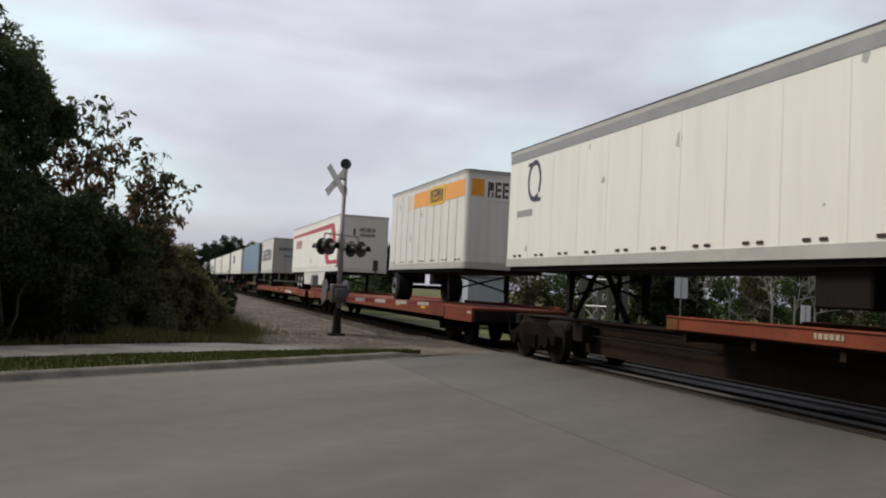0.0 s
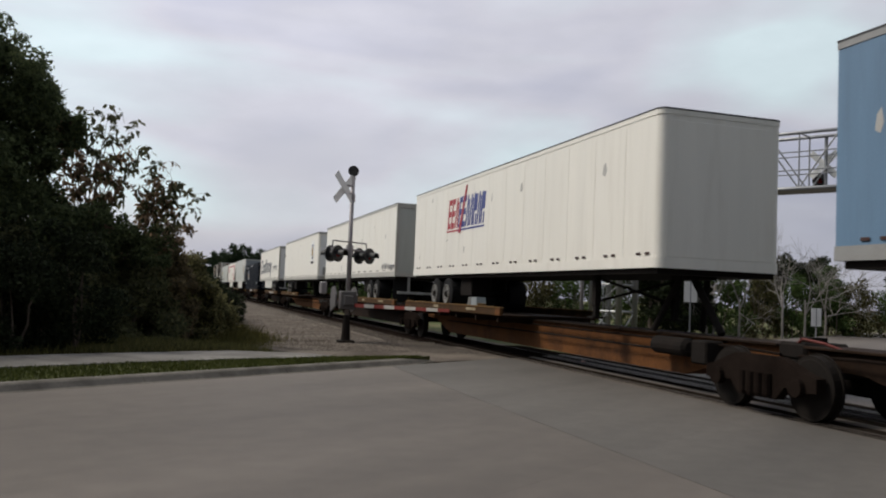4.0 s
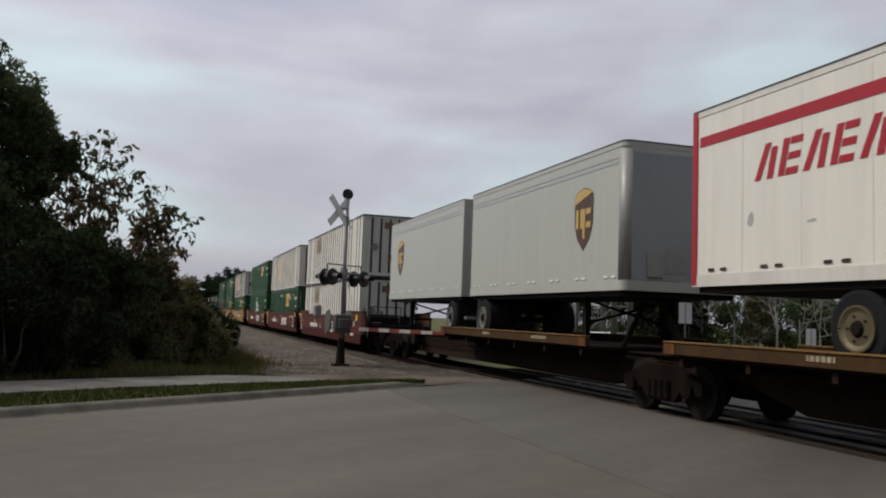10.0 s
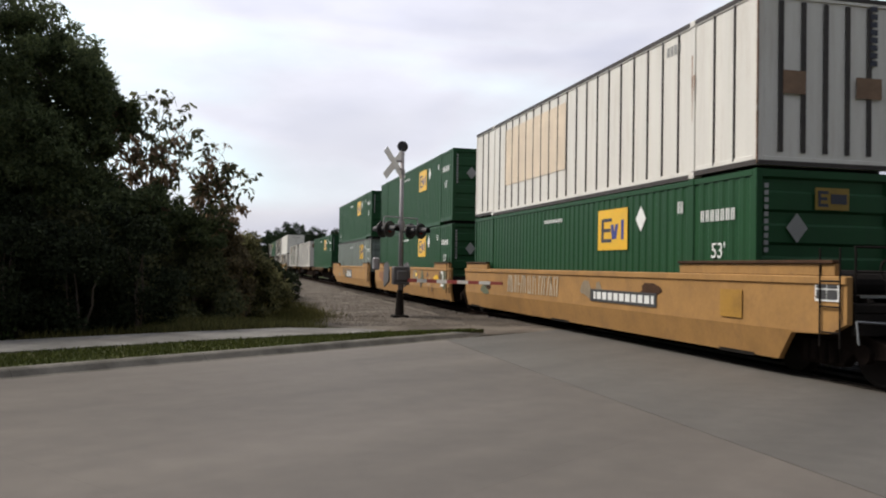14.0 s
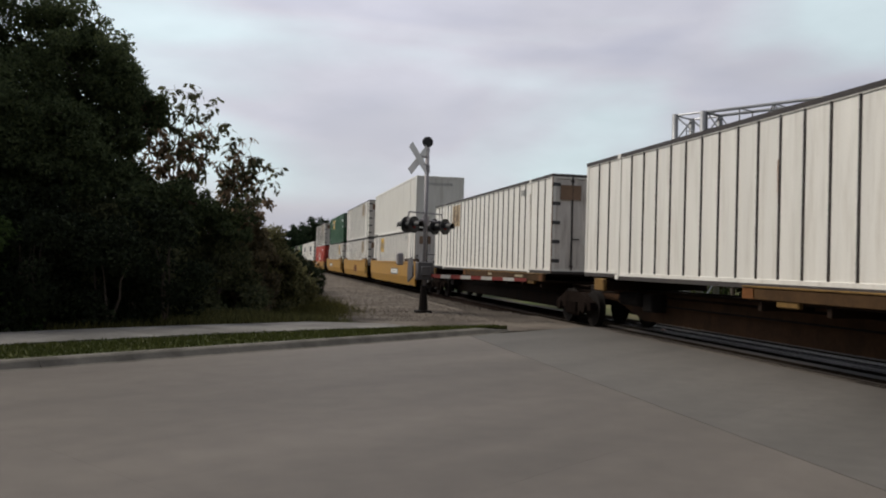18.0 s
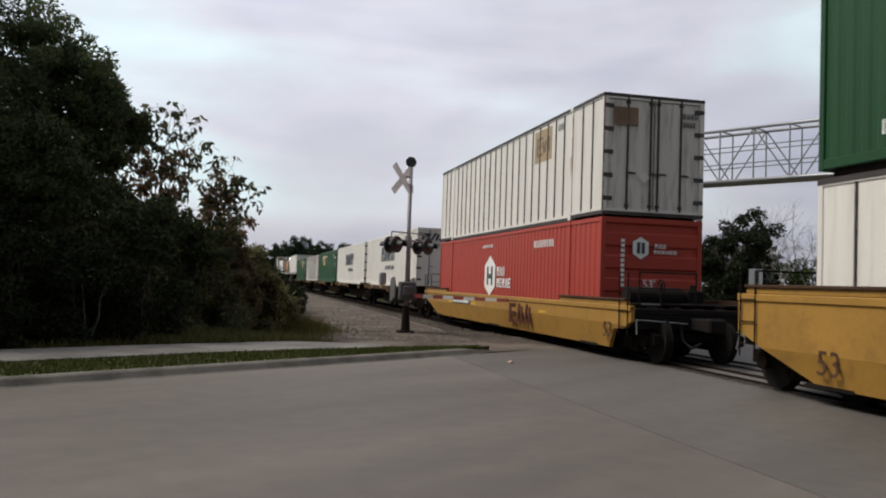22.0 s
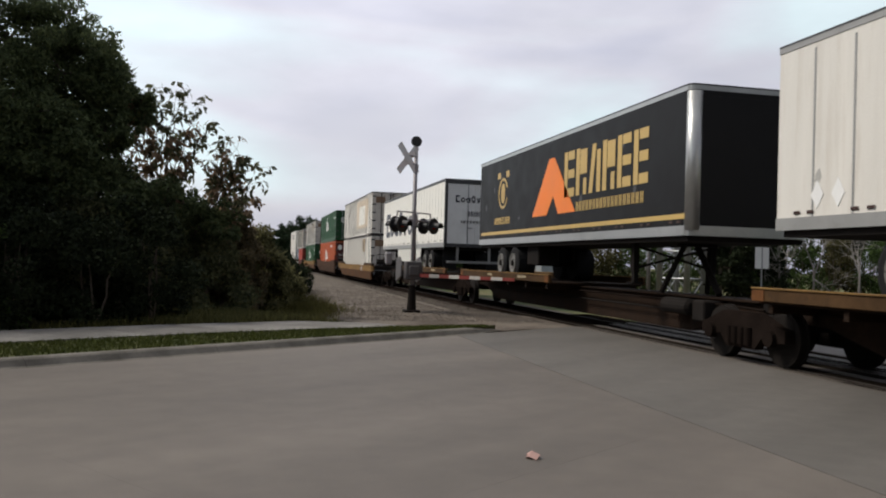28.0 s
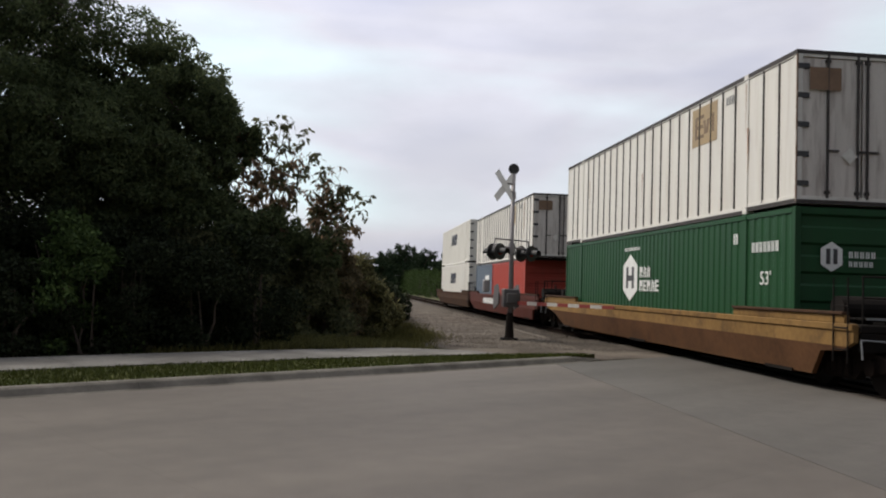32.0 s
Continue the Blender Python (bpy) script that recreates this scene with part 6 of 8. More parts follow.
def spine(s0, s1, plat, near_end=False, far_end=False, hitch_at=None, box=False, edge=None, sill=None, label="brown spine car with rusty yellow trailer platform"):
    """One unit of an articulated spine car, from joint to joint. plat: the platform's two ends."""
    c = rolling("spine_car", s0, 0.0, label, "spine car", "railway cars")
    L = s1 - s0
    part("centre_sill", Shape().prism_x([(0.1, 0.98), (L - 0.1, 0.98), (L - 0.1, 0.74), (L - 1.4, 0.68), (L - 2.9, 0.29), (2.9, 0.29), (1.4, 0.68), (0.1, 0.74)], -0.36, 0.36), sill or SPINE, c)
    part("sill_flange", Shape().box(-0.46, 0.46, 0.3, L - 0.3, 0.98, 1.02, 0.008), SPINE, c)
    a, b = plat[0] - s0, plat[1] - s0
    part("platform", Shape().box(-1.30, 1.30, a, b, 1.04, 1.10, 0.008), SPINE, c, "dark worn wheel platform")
    for x in (-1.42, 1.34):
        part("platform_edge", Shape().box(x, x + 0.08, a, b, 1.08, 1.275, 0.012), edge or PLATFORM_EDGE, c, "grimy platform side")
        part("platform_lip", Shape().box(x - 0.02, x + 0.10, a, b, 1.275, 1.305, 0.006), edge or PLATFORM, c, "worn yellow lip")
    for k in range(6):
        y = a + 0.4 + k * (b - a - 0.8) / 5
        part("outrigger", Shape().prism_x([(y - 0.05, 1.04), (y + 0.05, 1.04), (y + 0.05, 0.9), (y - 0.05, 0.9)], -1.34, 1.34), SPINE, c)
    for y in (a + 0.02, b - 0.34):
        part("reflector", Shape().box(-1.436, -1.424, y, y + 0.32, 1.09, 1.26), SPINE_ORANGE, c, "orange-brown end plate")
    if box:
        for y in (2.6, L - 2.6, L / 2):
            part("container_bolster", Shape().box(-1.36, 1.36, y - 0.22, y + 0.22, 1.02, 1.22, 0.02), SPINE, c)
            part("bolster_end", Shape().box(-1.40, -1.30, y - 0.28, y + 0.28, 0.98, 1.27, 0.02), PLATFORM, c)
    for y, n in ((a + 1.9, 8), (a + 5.4, 5)):
        car_print(c, y, 1.16, 0.10 * n, 0.075, n, INK_STENCIL, x=-1.425)
    if hitch_at is not None:
        hitch(c, hitch_at - s0)
    bogie(c, 0.0 if not near_end else 2.1)
    if near_end:
        coupler(c, 0.0, -1)
    if far_end:
        bogie(c, L - 2.1)
        coupler(c, L, 1)
    part("brake_rod", Shape().tube((-0.5, 2.6, 0.7), (-0.5, L - 3, 0.7), 0.02, 6), SHADED_GRIME, c)
    mid = 0.5 * (a + b)
    free = L - 3.4 if mid < L / 2 else 2.4
    part("air_reservoir", Shape().tube((-0.62, free, 0.80), (-0.62, free + 1.0, 0.80), 0.17, 14).tube((-0.62, free - 0.06, 0.80), (-0.62, free, 0.80), 0.10, 12, 0.17).tube((-0.62, free + 1.0, 0.80), (-0.62, free + 1.06, 0.80), 0.17, 12, 0.10), SHADED_GRIME, c, "dark air tank beside the sill")
    part("valve_box", Shape().box(-0.78, -0.40, free - 0.75, free - 0.30, 0.55, 0.96, 0.03), SHADED_GRIME, c)
    part("brake_pipe", Shape().path([(-0.44, 0.2, 0.86), (-0.52, 1.3, 0.90), (-0.52, L - 1.4, 0.90), (-0.44, L - 0.2, 0.86)], 0.025, 6), SHADED_RUST, c)
    part("air_hose", Shape().path([(-0.30, 0.1, 0.98), (-0.42, -0.25, 1.12), (-0.42, -0.7, 1.08), (-0.30, -1.0, 0.98)], 0.022, 8), HOSE, c, "dull red air hose over the joint")
    part("joint_bearing", Shape().box(-0.42, 0.42, -0.30, 0.30, 0.80, 1.06, 0.04).tube((0, 0, 1.06), (0, 0, 1.14), 0.20, 14), SHADED_GRIME, c)
    return c


def end_gear(c, y, d):
    """Brake gear, reservoir, crossover step and rails on a free well car end. y: the end; d: the way to the middle."""
    def span(p, q):
        return (min(y + d * p, y + d * q), max(y + d * p, y + d * q))
    part("end_sill", Shape().box(-1.34, 1.34, *span(0.0, 0.10), 0.72, 1.018, 0.015), SHADED_GRIME, c)
    part("air_reservoir", Shape().tube((-1.05, y + d * 1.15, 1.40), (0.25, y + d * 1.15, 1.40), 0.21, 16).box(-0.85, -0.79, *span(1.0, 1.3), 1.162, 1.30).box(0.0, 0.06, *span(1.0, 1.3), 1.162, 1.30), SHADED_GRIME, c, "grimy air reservoir on brackets")
    part("brake_valve", Shape().box(0.35, 0.78, *span(0.95, 1.30), 1.165, 1.56, 0.03).tube((0.2, y + d * 0.9, 1.26), (1.2, y + d * 0.9, 1.26), 0.025, 6).tube((0.56, y + d * 1.1, 1.56), (0.56, y + d * 1.1, 1.68), 0.06, 10), SHADED_GRIME, c)
    step = Shape().box(-1.2, 1.2, *span(0.10, 0.62), 1.235, 1.262)
    for k in range(5):
        step.box(-1.1 + 0.54 * k, -1.06 + 0.54 * k, *span(0.14, 0.58), 1.162, 1.235)
    part("crossover_step", step, SHADED_GRIME, c, "open steel crossover step")
    part("step_edge", Shape().box(-1.2, -0.78, *span(0.085, 0.098), 1.232, 1.265), STEEL, c, "worn bright step edge")
    h = y + d * 0.16
    part("hand_rail", Shape().tube((-1.22, h, 1.165), (-1.22, h, 1.92), 0.017, 6).tube((0.1, h, 1.165), (0.1, h, 1.92), 0.017, 6).tube((-1.237, h, 1.92), (0.117, h, 1.92), 0.017, 6).tube((-1.22, h, 1.58), (0.1, h, 1.58), 0.014, 6), SHADED_GRIME, c)
    part("brake_rigging", Shape().box(-0.95, 0.95, *span(0.16, 0.36), 0.46, 0.68, 0.03).tube((-1.0, y + d * 0.3, 0.84), (1.0, y + d * 0.3, 0.84), 0.09, 12).box(-0.16, -0.06, *span(0.30, 1.0), 0.60, 0.70), SHADED_GRIME, c)
    part("uncoupling_lever", Shape().tube((-1.38, y - d * 0.05, 0.92), (-0.2, y - d * 0.05, 0.86), 0.014, 6).tube((-1.38, y - d * 0.05, 0.92), (-1.40, y - d * 0.12, 0.62), 0.014, 6), STEEL, c, "bent pale lever")


def well(s, paint, near=2.1, far=1.6, near_free=True, far_free=False, sill=1.52, raised=1.70, length=BOX, label="", floor=0.30, worn=None, bend=0.72, cap=None):
    """A well car unit: deep side walls, raised ends, trucks under the ends. s: the near end of its containers."""
    c = rolling("well_car", s, 0.0, label, "well car", "railway cars")
    L = length
    a, b = -near, L + far
    x0, x1 = -1.47, -1.385

    def outline():
        lo = floor - 0.04
        hi = sill - 0.02
        front = [(a + 0.02, hi), (a + 0.02, 0.88), (a + 0.35, 0.73), (a + near - 1.12, 0.69), (a + near - 0.76, 0.33), (a + near - 0.70, lo)] if near_free else [(a + 0.02, hi), (a + 0.14, lo)]
        if far > 1.5:
            back = [(b - far - 0.2, lo), (b - far, 0.33), (b - far + 1.05, 0.71), (b - 0.02, 0.95), (b - 0.02, hi)]
        elif far > 0.9:
            back = [(b - far + 0.1, lo), (b - far + 0.45, 0.30), (b - 0.69, 0.92), (b - 0.02, 0.98), (b - 0.02, hi)]
        else:
            back = [(b - 0.14, lo), (b - 0.02, hi)]
        return front + back

    low_part = outline()
    BEND = bend

    def clip_z(poly, sign):
        out = []
        for p, q in zip(poly, poly[1:] + poly[:1]):
            kp, kq = sign * (p[1] - BEND), sign * (q[1] - BEND)
            if kp >= 0:
                out.append(p)
            if kp * kq < 0:
                k = kp / (kp - kq)
                out.append((p[0] + (q[0] - p[0]) * k, BEND))
        return out

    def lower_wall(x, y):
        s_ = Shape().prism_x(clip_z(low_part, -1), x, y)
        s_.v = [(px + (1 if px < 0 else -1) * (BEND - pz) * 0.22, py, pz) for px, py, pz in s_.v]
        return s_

    for x, y in ((x0, x1), (-x1, -x0)):
        # far wall painted dark for the shade between the cars
        part("side_wall", Shape().prism_x(clip_z(low_part, 1), x, y), paint if x < 0 else WELL_CAP, c)
        # a second, darker brown can be given for the sloping lower wall
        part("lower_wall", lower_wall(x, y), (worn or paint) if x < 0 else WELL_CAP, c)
        part("top_chord", Shape().box(x - (0.03 if x < 0 else 0), y + (0.03 if x > 0 else 0), a + 0.02, b - 0.02, sill - 0.12, sill, 0.015), paint if x < 0 else WELL_CAP, c)
        for y0, y1 in ((a + 0.25, 2.05), (L - 2.05, b - 0.25)):
            part("raised_end", Shape().box(x - (0.012 if x < 0 else 0), y + (0.012 if x > 0 else 0), y0, y1, sill, raised - 0.031, 0.01), (cap or paint) if x < 0 else WELL_CAP, c)
            part("end_cap", Shape().box(x - 0.05 if x < 0 else x, y if x < 0 else y + 0.05, y0, y1, raised - 0.03, raised + 0.02, 0.008), WELL_CAP, c, "grimy top plate of the raised end")
        for k in range(9):
            yk = 0.9 + k * (L - 1.8) / 8
            part("wall_rib", cached(("wall_rib", round(sill, 2), bend), lambda: Shape().box(-0.02, 0.02, -0.06, 0.06, bend + 0.01, sill - 0.12, 0.008), paint), paint, c, at=((x1 + 0.02) if x < 0 else (-x1 - 0.02), yk, 0))
    for y0, y1 in ((-0.1, 0.9), (L / 2 - 0.6, L / 2 + 0.6), (L - 0.9, L + 0.1)):
        part("floor_plate", Shape().box(-1.38, 1.38, y0, y1, floor - 0.06, floor - 0.005), SHADED_GRIME, c)
    for y0, y1 in ((a, -0.12), (L + 0.12, b)):
        part("end_deck", Shape().box(-1.36, 1.36, y0, y1, 1.02, 1.16, 0.02).box(-1.3, 1.3, -0.16 if y0 == a else L + 0.12, -0.10 if y0 == a else L + 0.18, 0.32, 1.2), SHADED_GRIME, c)
    for y in (a + 0.12, b - 0.12)[: 2 if far_free else 1]:
        part("ladder", Shape().tube((-1.50, y, 0.55), (-1.50, y, 1.9), 0.015, 6).tube((-1.50, y + 0.4 * (1 if y < 3 else -1), 0.55), (-1.50, y + 0.4 * (1 if y < 3 else -1), 1.9), 0.015, 6)
             .tube((-1.50, y, 0.75), (-1.50, y + 0.4 * (1 if y < 3 else -1), 0.75), 0.012, 6).tube((-1.50, y, 1.1), (-1.50, y + 0.4 * (1 if y < 3 else -1), 1.1), 0.012, 6).tube((-1.50, y, 1.45), (-1.50, y + 0.4 * (1 if y < 3 else -1), 1.45), 0.012, 6), SHADED_GRIME, c)
    if near_free:
        part("hand_brake", Shape().tube((-0.75, a + 0.1, 1.16), (-0.75, a + 0.1, 1.7), 0.03, 8).prism_x([(p + a + 0.06, q + 1.62) for p, q in ring(0.13, 0.16, 2, 358, 1, 1, 18)], -0.79, -0.77), SHADED_GRIME, c)
    bogie(c, -1.72 if not near_free else a + 1.05, 0.48)
    if not near_free:
        part("drawbar", Shape().box(-0.32, 0.32, -2.6, -0.1, 0.70, 1.04, 0.03).box(-1.1, 1.1, -1.95, -1.5, 0.86, 1.06, 0.03), SHADED_GRIME, c)
    if near_free:
        coupler(c, a, -1)
        end_gear(c, a, 1)
    if far_free:
        bogie(c, b - 1.05, 0.48)
        coupler(c, b, 1)
        end_gear(c, b, -1)
    return c


# ---- marks


INSET = {}                    # how far a box wall lies behind its frame


def side_at(y, z, out=0.0, c=None):
    return (-HW - 0.002 + INSET.get(c.name if c else "", 0.0) - out, y, z)


MARK_H = 0.9


def yellow_square(c, y, z, w=0.95, paint=None, ink=None):
    """The square company mark of many boxes, with a plain letter-like motif in dark blocks."""
    flat([rect(w, MARK_H)], "company_mark", paint or DECAL_YELLOW, c, SIDE, side_at(y + w, z, 0, c), "square yellow company mark")
    k, m_ = w / 0.95, MARK_H / 1.06
    flat([rect(0.08 * k, 0.62 * m_, 0.12 * k, 0.2 * m_), rect(0.26 * k, 0.09 * m_, 0.20 * k, 0.2 * m_), rect(0.22 * k, 0.09 * m_, 0.20 * k, 0.47 * m_), rect(0.26 * k, 0.09 * m_, 0.20 * k, 0.74 * m_)], "mark_motif", ink or INK_DARK, c, SIDE, side_at(y + w, z, 0.004, c))
    flat([rect(0.09 * k, 0.38 * m_, 0.48 * k, 0.28 * m_, -0.25), rect(0.09 * k, 0.38 * m_, 0.52 * k, 0.28 * m_, 0.3), rect(0.08 * k, 0.5 * m_, 0.76 * k, 0.26 * m_)], "mark_motif", ink or INK_BLUE, c, SIDE, side_at(y + w, z, 0.004, c))


def diamond(c, y, z, r=0.24, m=None, face=SIDE, at=None):
    flat([[(0, -r * 1.2), (r, 0), (0, r * 1.2), (-r, 0)]], "placard", m or INK_WHITE, c, face, at or side_at(y, z, 0, c), "pale diamond placard holder")


def size_mark(c, y, z, text="53'", h_=0.26, m=None):
    put_flat(words_mesh(text, h_, m or INK_WHITE), "size_mark", c, SIDE, side_at(y, z, 0, c))


def small_print(c, y, z, w, h_, n, m=None, face=SIDE, at=None):
    flat(bars(n, w, h_), "small_print", m or INK_WHITE, c, face, at or side_at(y + w, z, 0, c))


def hex_mark(c, y, z, w=1.2, tall=1.34):
    """White six-cornered emblem with two dark posts, and two rows of white blocks beside it."""
    def hexagon(g):
        return [(g, tall * 0.24 + g * 0.3), (w / 2, g), (w - g, tall * 0.24 + g * 0.3), (w - g, tall * 0.76 - g * 0.3), (w / 2, tall - g), (g, tall * 0.76 - g * 0.3)]
    flat([hexagon(0.0)], "emblem", INK_WHITE, c, SIDE, side_at(y + w, z, 0, c), "white six-cornered emblem")
    flat([rect(0.18, tall * 0.46, 0.27, tall * 0.27), rect(0.18, tall * 0.46, w - 0.45, tall * 0.27), rect(w - 0.86, 0.16, 0.43, tall * 0.43)], "emblem_motif", DARK_TRIM, c, SIDE, side_at(y + w, z, 0.004, c))
    flat(letter_blocks(3, 0.85, 0.30, seed=3), "company_name", INK_WHITE, c, SIDE, side_at(y - 0.22, z + tall * 0.50))
    flat(letter_blocks(5, 1.5, 0.30, seed=4), "company_name", INK_WHITE, c, SIDE, side_at(y - 0.22, z + tall * 0.22))


def ring_mark(c, y, z, k=1.0, blue=INK_DARK, gold=None, face=SIDE, at=None):
    """Open ring emblem with a foot."""
    p = at or side_at(y, z)
    flat([ring(0.40 * k, 0.52 * k, -40, 150, 0.8, 1.05), rect(0.55 * k, 0.10 * k, -0.42 * k, 0.40 * k)], "emblem", blue, c, face, p, "open ring emblem")
    flat([ring(0.40 * k, 0.52 * k, 150, 310, 0.8, 1.05), rect(0.40 * k, 0.10 * k, 0.02 * k, -0.56 * k)], "emblem", INK_DARK, c, face, p)
    if gold:
        flat([ring(0.0, 0.30 * k, 0, 359, 0.8, 1.05)], "emblem", gold, c, face, p, "gold disc in the ring")


def car_print(c, y, z, w, h_, n, m=None, x=-1.477):
    flat(bars(n, w, h_, 0.25), "stencil", m or INK_WHITE, c, SIDE, (x, y + w, z))


def car_words(c, y, z, text, h_, m=None, x=-1.477):
    put_flat(words_mesh(text, h_, m or INK_WHITE), "stencil", c, SIDE, (x, y, z))


# ---- consist, from the first car in view to the last


def green_box(s, z, end="louvre", mark="square", label="green folded-steel 53-foot container", near=True, pale=False, low=0.16):
    c = container(s, z, GREEN_PALE if pale else GREEN, "rib" if pale else "wave", end, label, low=low)
    if mark == "square":
        yellow_square(c, (3.2 if pale else 4.55) if near else 10.15, 1.66, 1.48)
        diamond(c, 3.95 if near else 12.46, 2.28, 0.22)
    elif mark == "hex":
        hex_mark(c, 8.4, 0.98)
    size_mark(c, 1.32, 1.46, "53'", 0.27)
    small_print(c, 8.2, 2.42, 1.3, 0.09, 12)
    small_print(c, 2.25, 2.30, 0.22, 0.22, 2)
    small_print(c, 0.55, 2.1, 1.1, 0.2, 7)
    small_print(c, 14.6, 0.45, 0.3, 0.2, 2)
    if mark == "hex":
        flat([[(0, 0.13), (0.21, 0), (0.42, 0.13), (0.42, 0.42), (0.21, 0.55), (0, 0.42)]], "emblem", INK_WHITE, c, FRONT, (-0.80, 0.0, 1.72), "small white emblem on the end wall")
        flat([rect(0.08, 0.28, 0.10, 0.14), rect(0.08, 0.28, 0.24, 0.14)], "emblem_motif", DARK_TRIM, c, FRONT, (-0.80, -0.008, 1.72))
        flat(bars(5, 0.55, 0.12), "small_print", INK_WHITE, c, FRONT, (-0.25, 0.0, 1.98))
        flat(bars(5, 0.5, 0.10), "small_print", INK_WHITE, c, FRONT, (-0.25, 0.0, 1.82))
        flat([rect(1.3, 0.03)], "small_print", INK_WHITE, c, FRONT, (-0.2, 0.0, 1.25))
    else:
        diamond(c, 0, 0, 0.20, GREY_TRIM, face=FRONT, at=(-0.56, -0.012, 1.95))
        flat([rect(0.64, 0.36)], "end_mark", DECAL_DULL, c, FRONT, (-0.22, -0.012, 2.26), "dull yellow company mark on the end wall")
        flat([rect(0.05, 0.26, 0.05, 0.05), rect(0.14, 0.05, 0.10, 0.05), rect(0.12, 0.05, 0.10, 0.155), rect(0.14, 0.05, 0.10, 0.26), rect(0.30, 0.16, 0.29, 0.10)], "mark_motif", INK_DARK, c, FRONT, (-0.22, -0.019, 2.26))
        flat([rect(0.07, 0.075, 0, 0.115 * k) for k in range(10)], "small_print", GREY_TRIM, c, FRONT, (-1.16, -0.012, 1.55))
    return c


def white_box(s, z, mark=None, end="ribs", label="white ribbed 53-foot container", y_mark=3.6, stain=None, paint=None, height=2.896, plate=False, end_patch=""):
    c = container(s, z, paint or WHITE_BOX, "rib", end, label, height=height, end_paint=WHITE_OLD if end == "ribs" else WHITE_END)
    if mark:
        yellow_square(c, y_mark, 1.80, 1.36, mark, INK_DARK if mark is DECAL_YELLOW else INK_FADED)
    if stain:
        y, zz, w, h_ = stain
        flat([rect(w, h_)], "removed_mark", DECAL_TAN, c, SIDE, (-HW + 0.012, y + w, zz), "tan stain where a mark was removed")
    small_print(c, 2.4, 2.45, 0.55, 0.18, 4, GREY_TRIM)
    rs = random.Random(int(s * 7 + z * 31))
    for _ in range(5 if paint is WHITE_OLD else 3):     # rust runs below the top edge and down the lifting post
        y_, top, w_, h_ = rs.choice((CAST + 0.02, CAST - 0.06, rs.uniform(0.4, 15.6), rs.uniform(0.4, 15.6))), rs.uniform(1.6, 2.75), rs.uniform(0.03, 0.07), rs.uniform(0.4, 1.5)
        out = 0.008 if abs(y_ - CAST) < 0.1 else -0.018
        flat([[(0, 0), (w_ * 0.5, -h_ * 0.7), (w_ * 0.7, -h_), (w_ * 0.9, -h_ * 0.4), (w_, 0)]], "rust_run", RUST_STREAK, c, SIDE, (-HW - out, y_, max(top, h_ + 0.25)), "", 0.002)
    if plate:
        flat([rect(0.5, 0.36)], "data_plate", SIGN_WHITE, c, SIDE, side_at(14.4, 2.27, 0.01, c), "small white plate")
        flat(bars(3, 0.4, 0.16), "small_print", INK_DARK, c, SIDE, side_at(14.35, 2.42, 0.02, c))
        flat([rect(0.4, 0.03), rect(0.3, 0.03, 0, 0.06)], "small_print", INK_DARK, c, SIDE, side_at(14.35, 2.30, 0.02, c))
    if end == "ribs":
        if end_patch == "top":
            flat([rect(0.40, 0.30)], "end_patch", BROWN_PATCH, c, FRONT, (-0.30, -0.008, 2.28), "brown patch on the end wall")
            flat([ring(0.0, 0.17, 0, 359)], "end_patch", GREY_TRIM, c, FRONT, (-0.72, -0.010, 1.42), "round grey patch on the end wall")
            flat([rect(0.30, 0.34)], "end_patch", BROWN_PATCH, c, FRONT, (-0.10, -0.008, 0.75), "brown patch on the end wall")
        else:
            flat([rect(0.42, 0.38)], "end_patch", BROWN_PATCH, c, FRONT, (-0.83, -0.008, 1.22), "brown patch on the end wall")
            flat([rect(0.50, 0.35)], "end_patch", BROWN_PATCH, c, FRONT, (0.55, -0.008, 1.22), "brown patch on the end wall")
        flat([rect(0.14, 0.09, 0, 0.13 * k) for k in range(8)], "small_print", INK_DARK, c, FRONT, (0.82, -0.008, 1.78))
    else:
        flat([rect(0.62, 0.42)], "end_mark", BROWN_PATCH, c, FRONT, (-1.06, -0.012, 2.16), "dark brown mark on the door")
        if end == "doors":
            flat([[(0, -0.15), (0.15, 0), (0, 0.15), (-0.15, 0)]], "placard", WHITE_OLD, c, FRONT, (-0.26, -0.012, 0.95), "pale diamond placard holder")
        flat(bars(4, 0.42, 0.13), "small_print", INK_DARK, c, FRONT, (0.72, -0.012, 2.4))
        flat(bars(5, 0.42, 0.13), "small_print", INK_DARK, c, FRONT, (0.65, -0.004, 2.2))
    return c


def stack(s, car_z, lower, upper):
    lower(s, car_z)
    upper(s, car_z + 2.905)


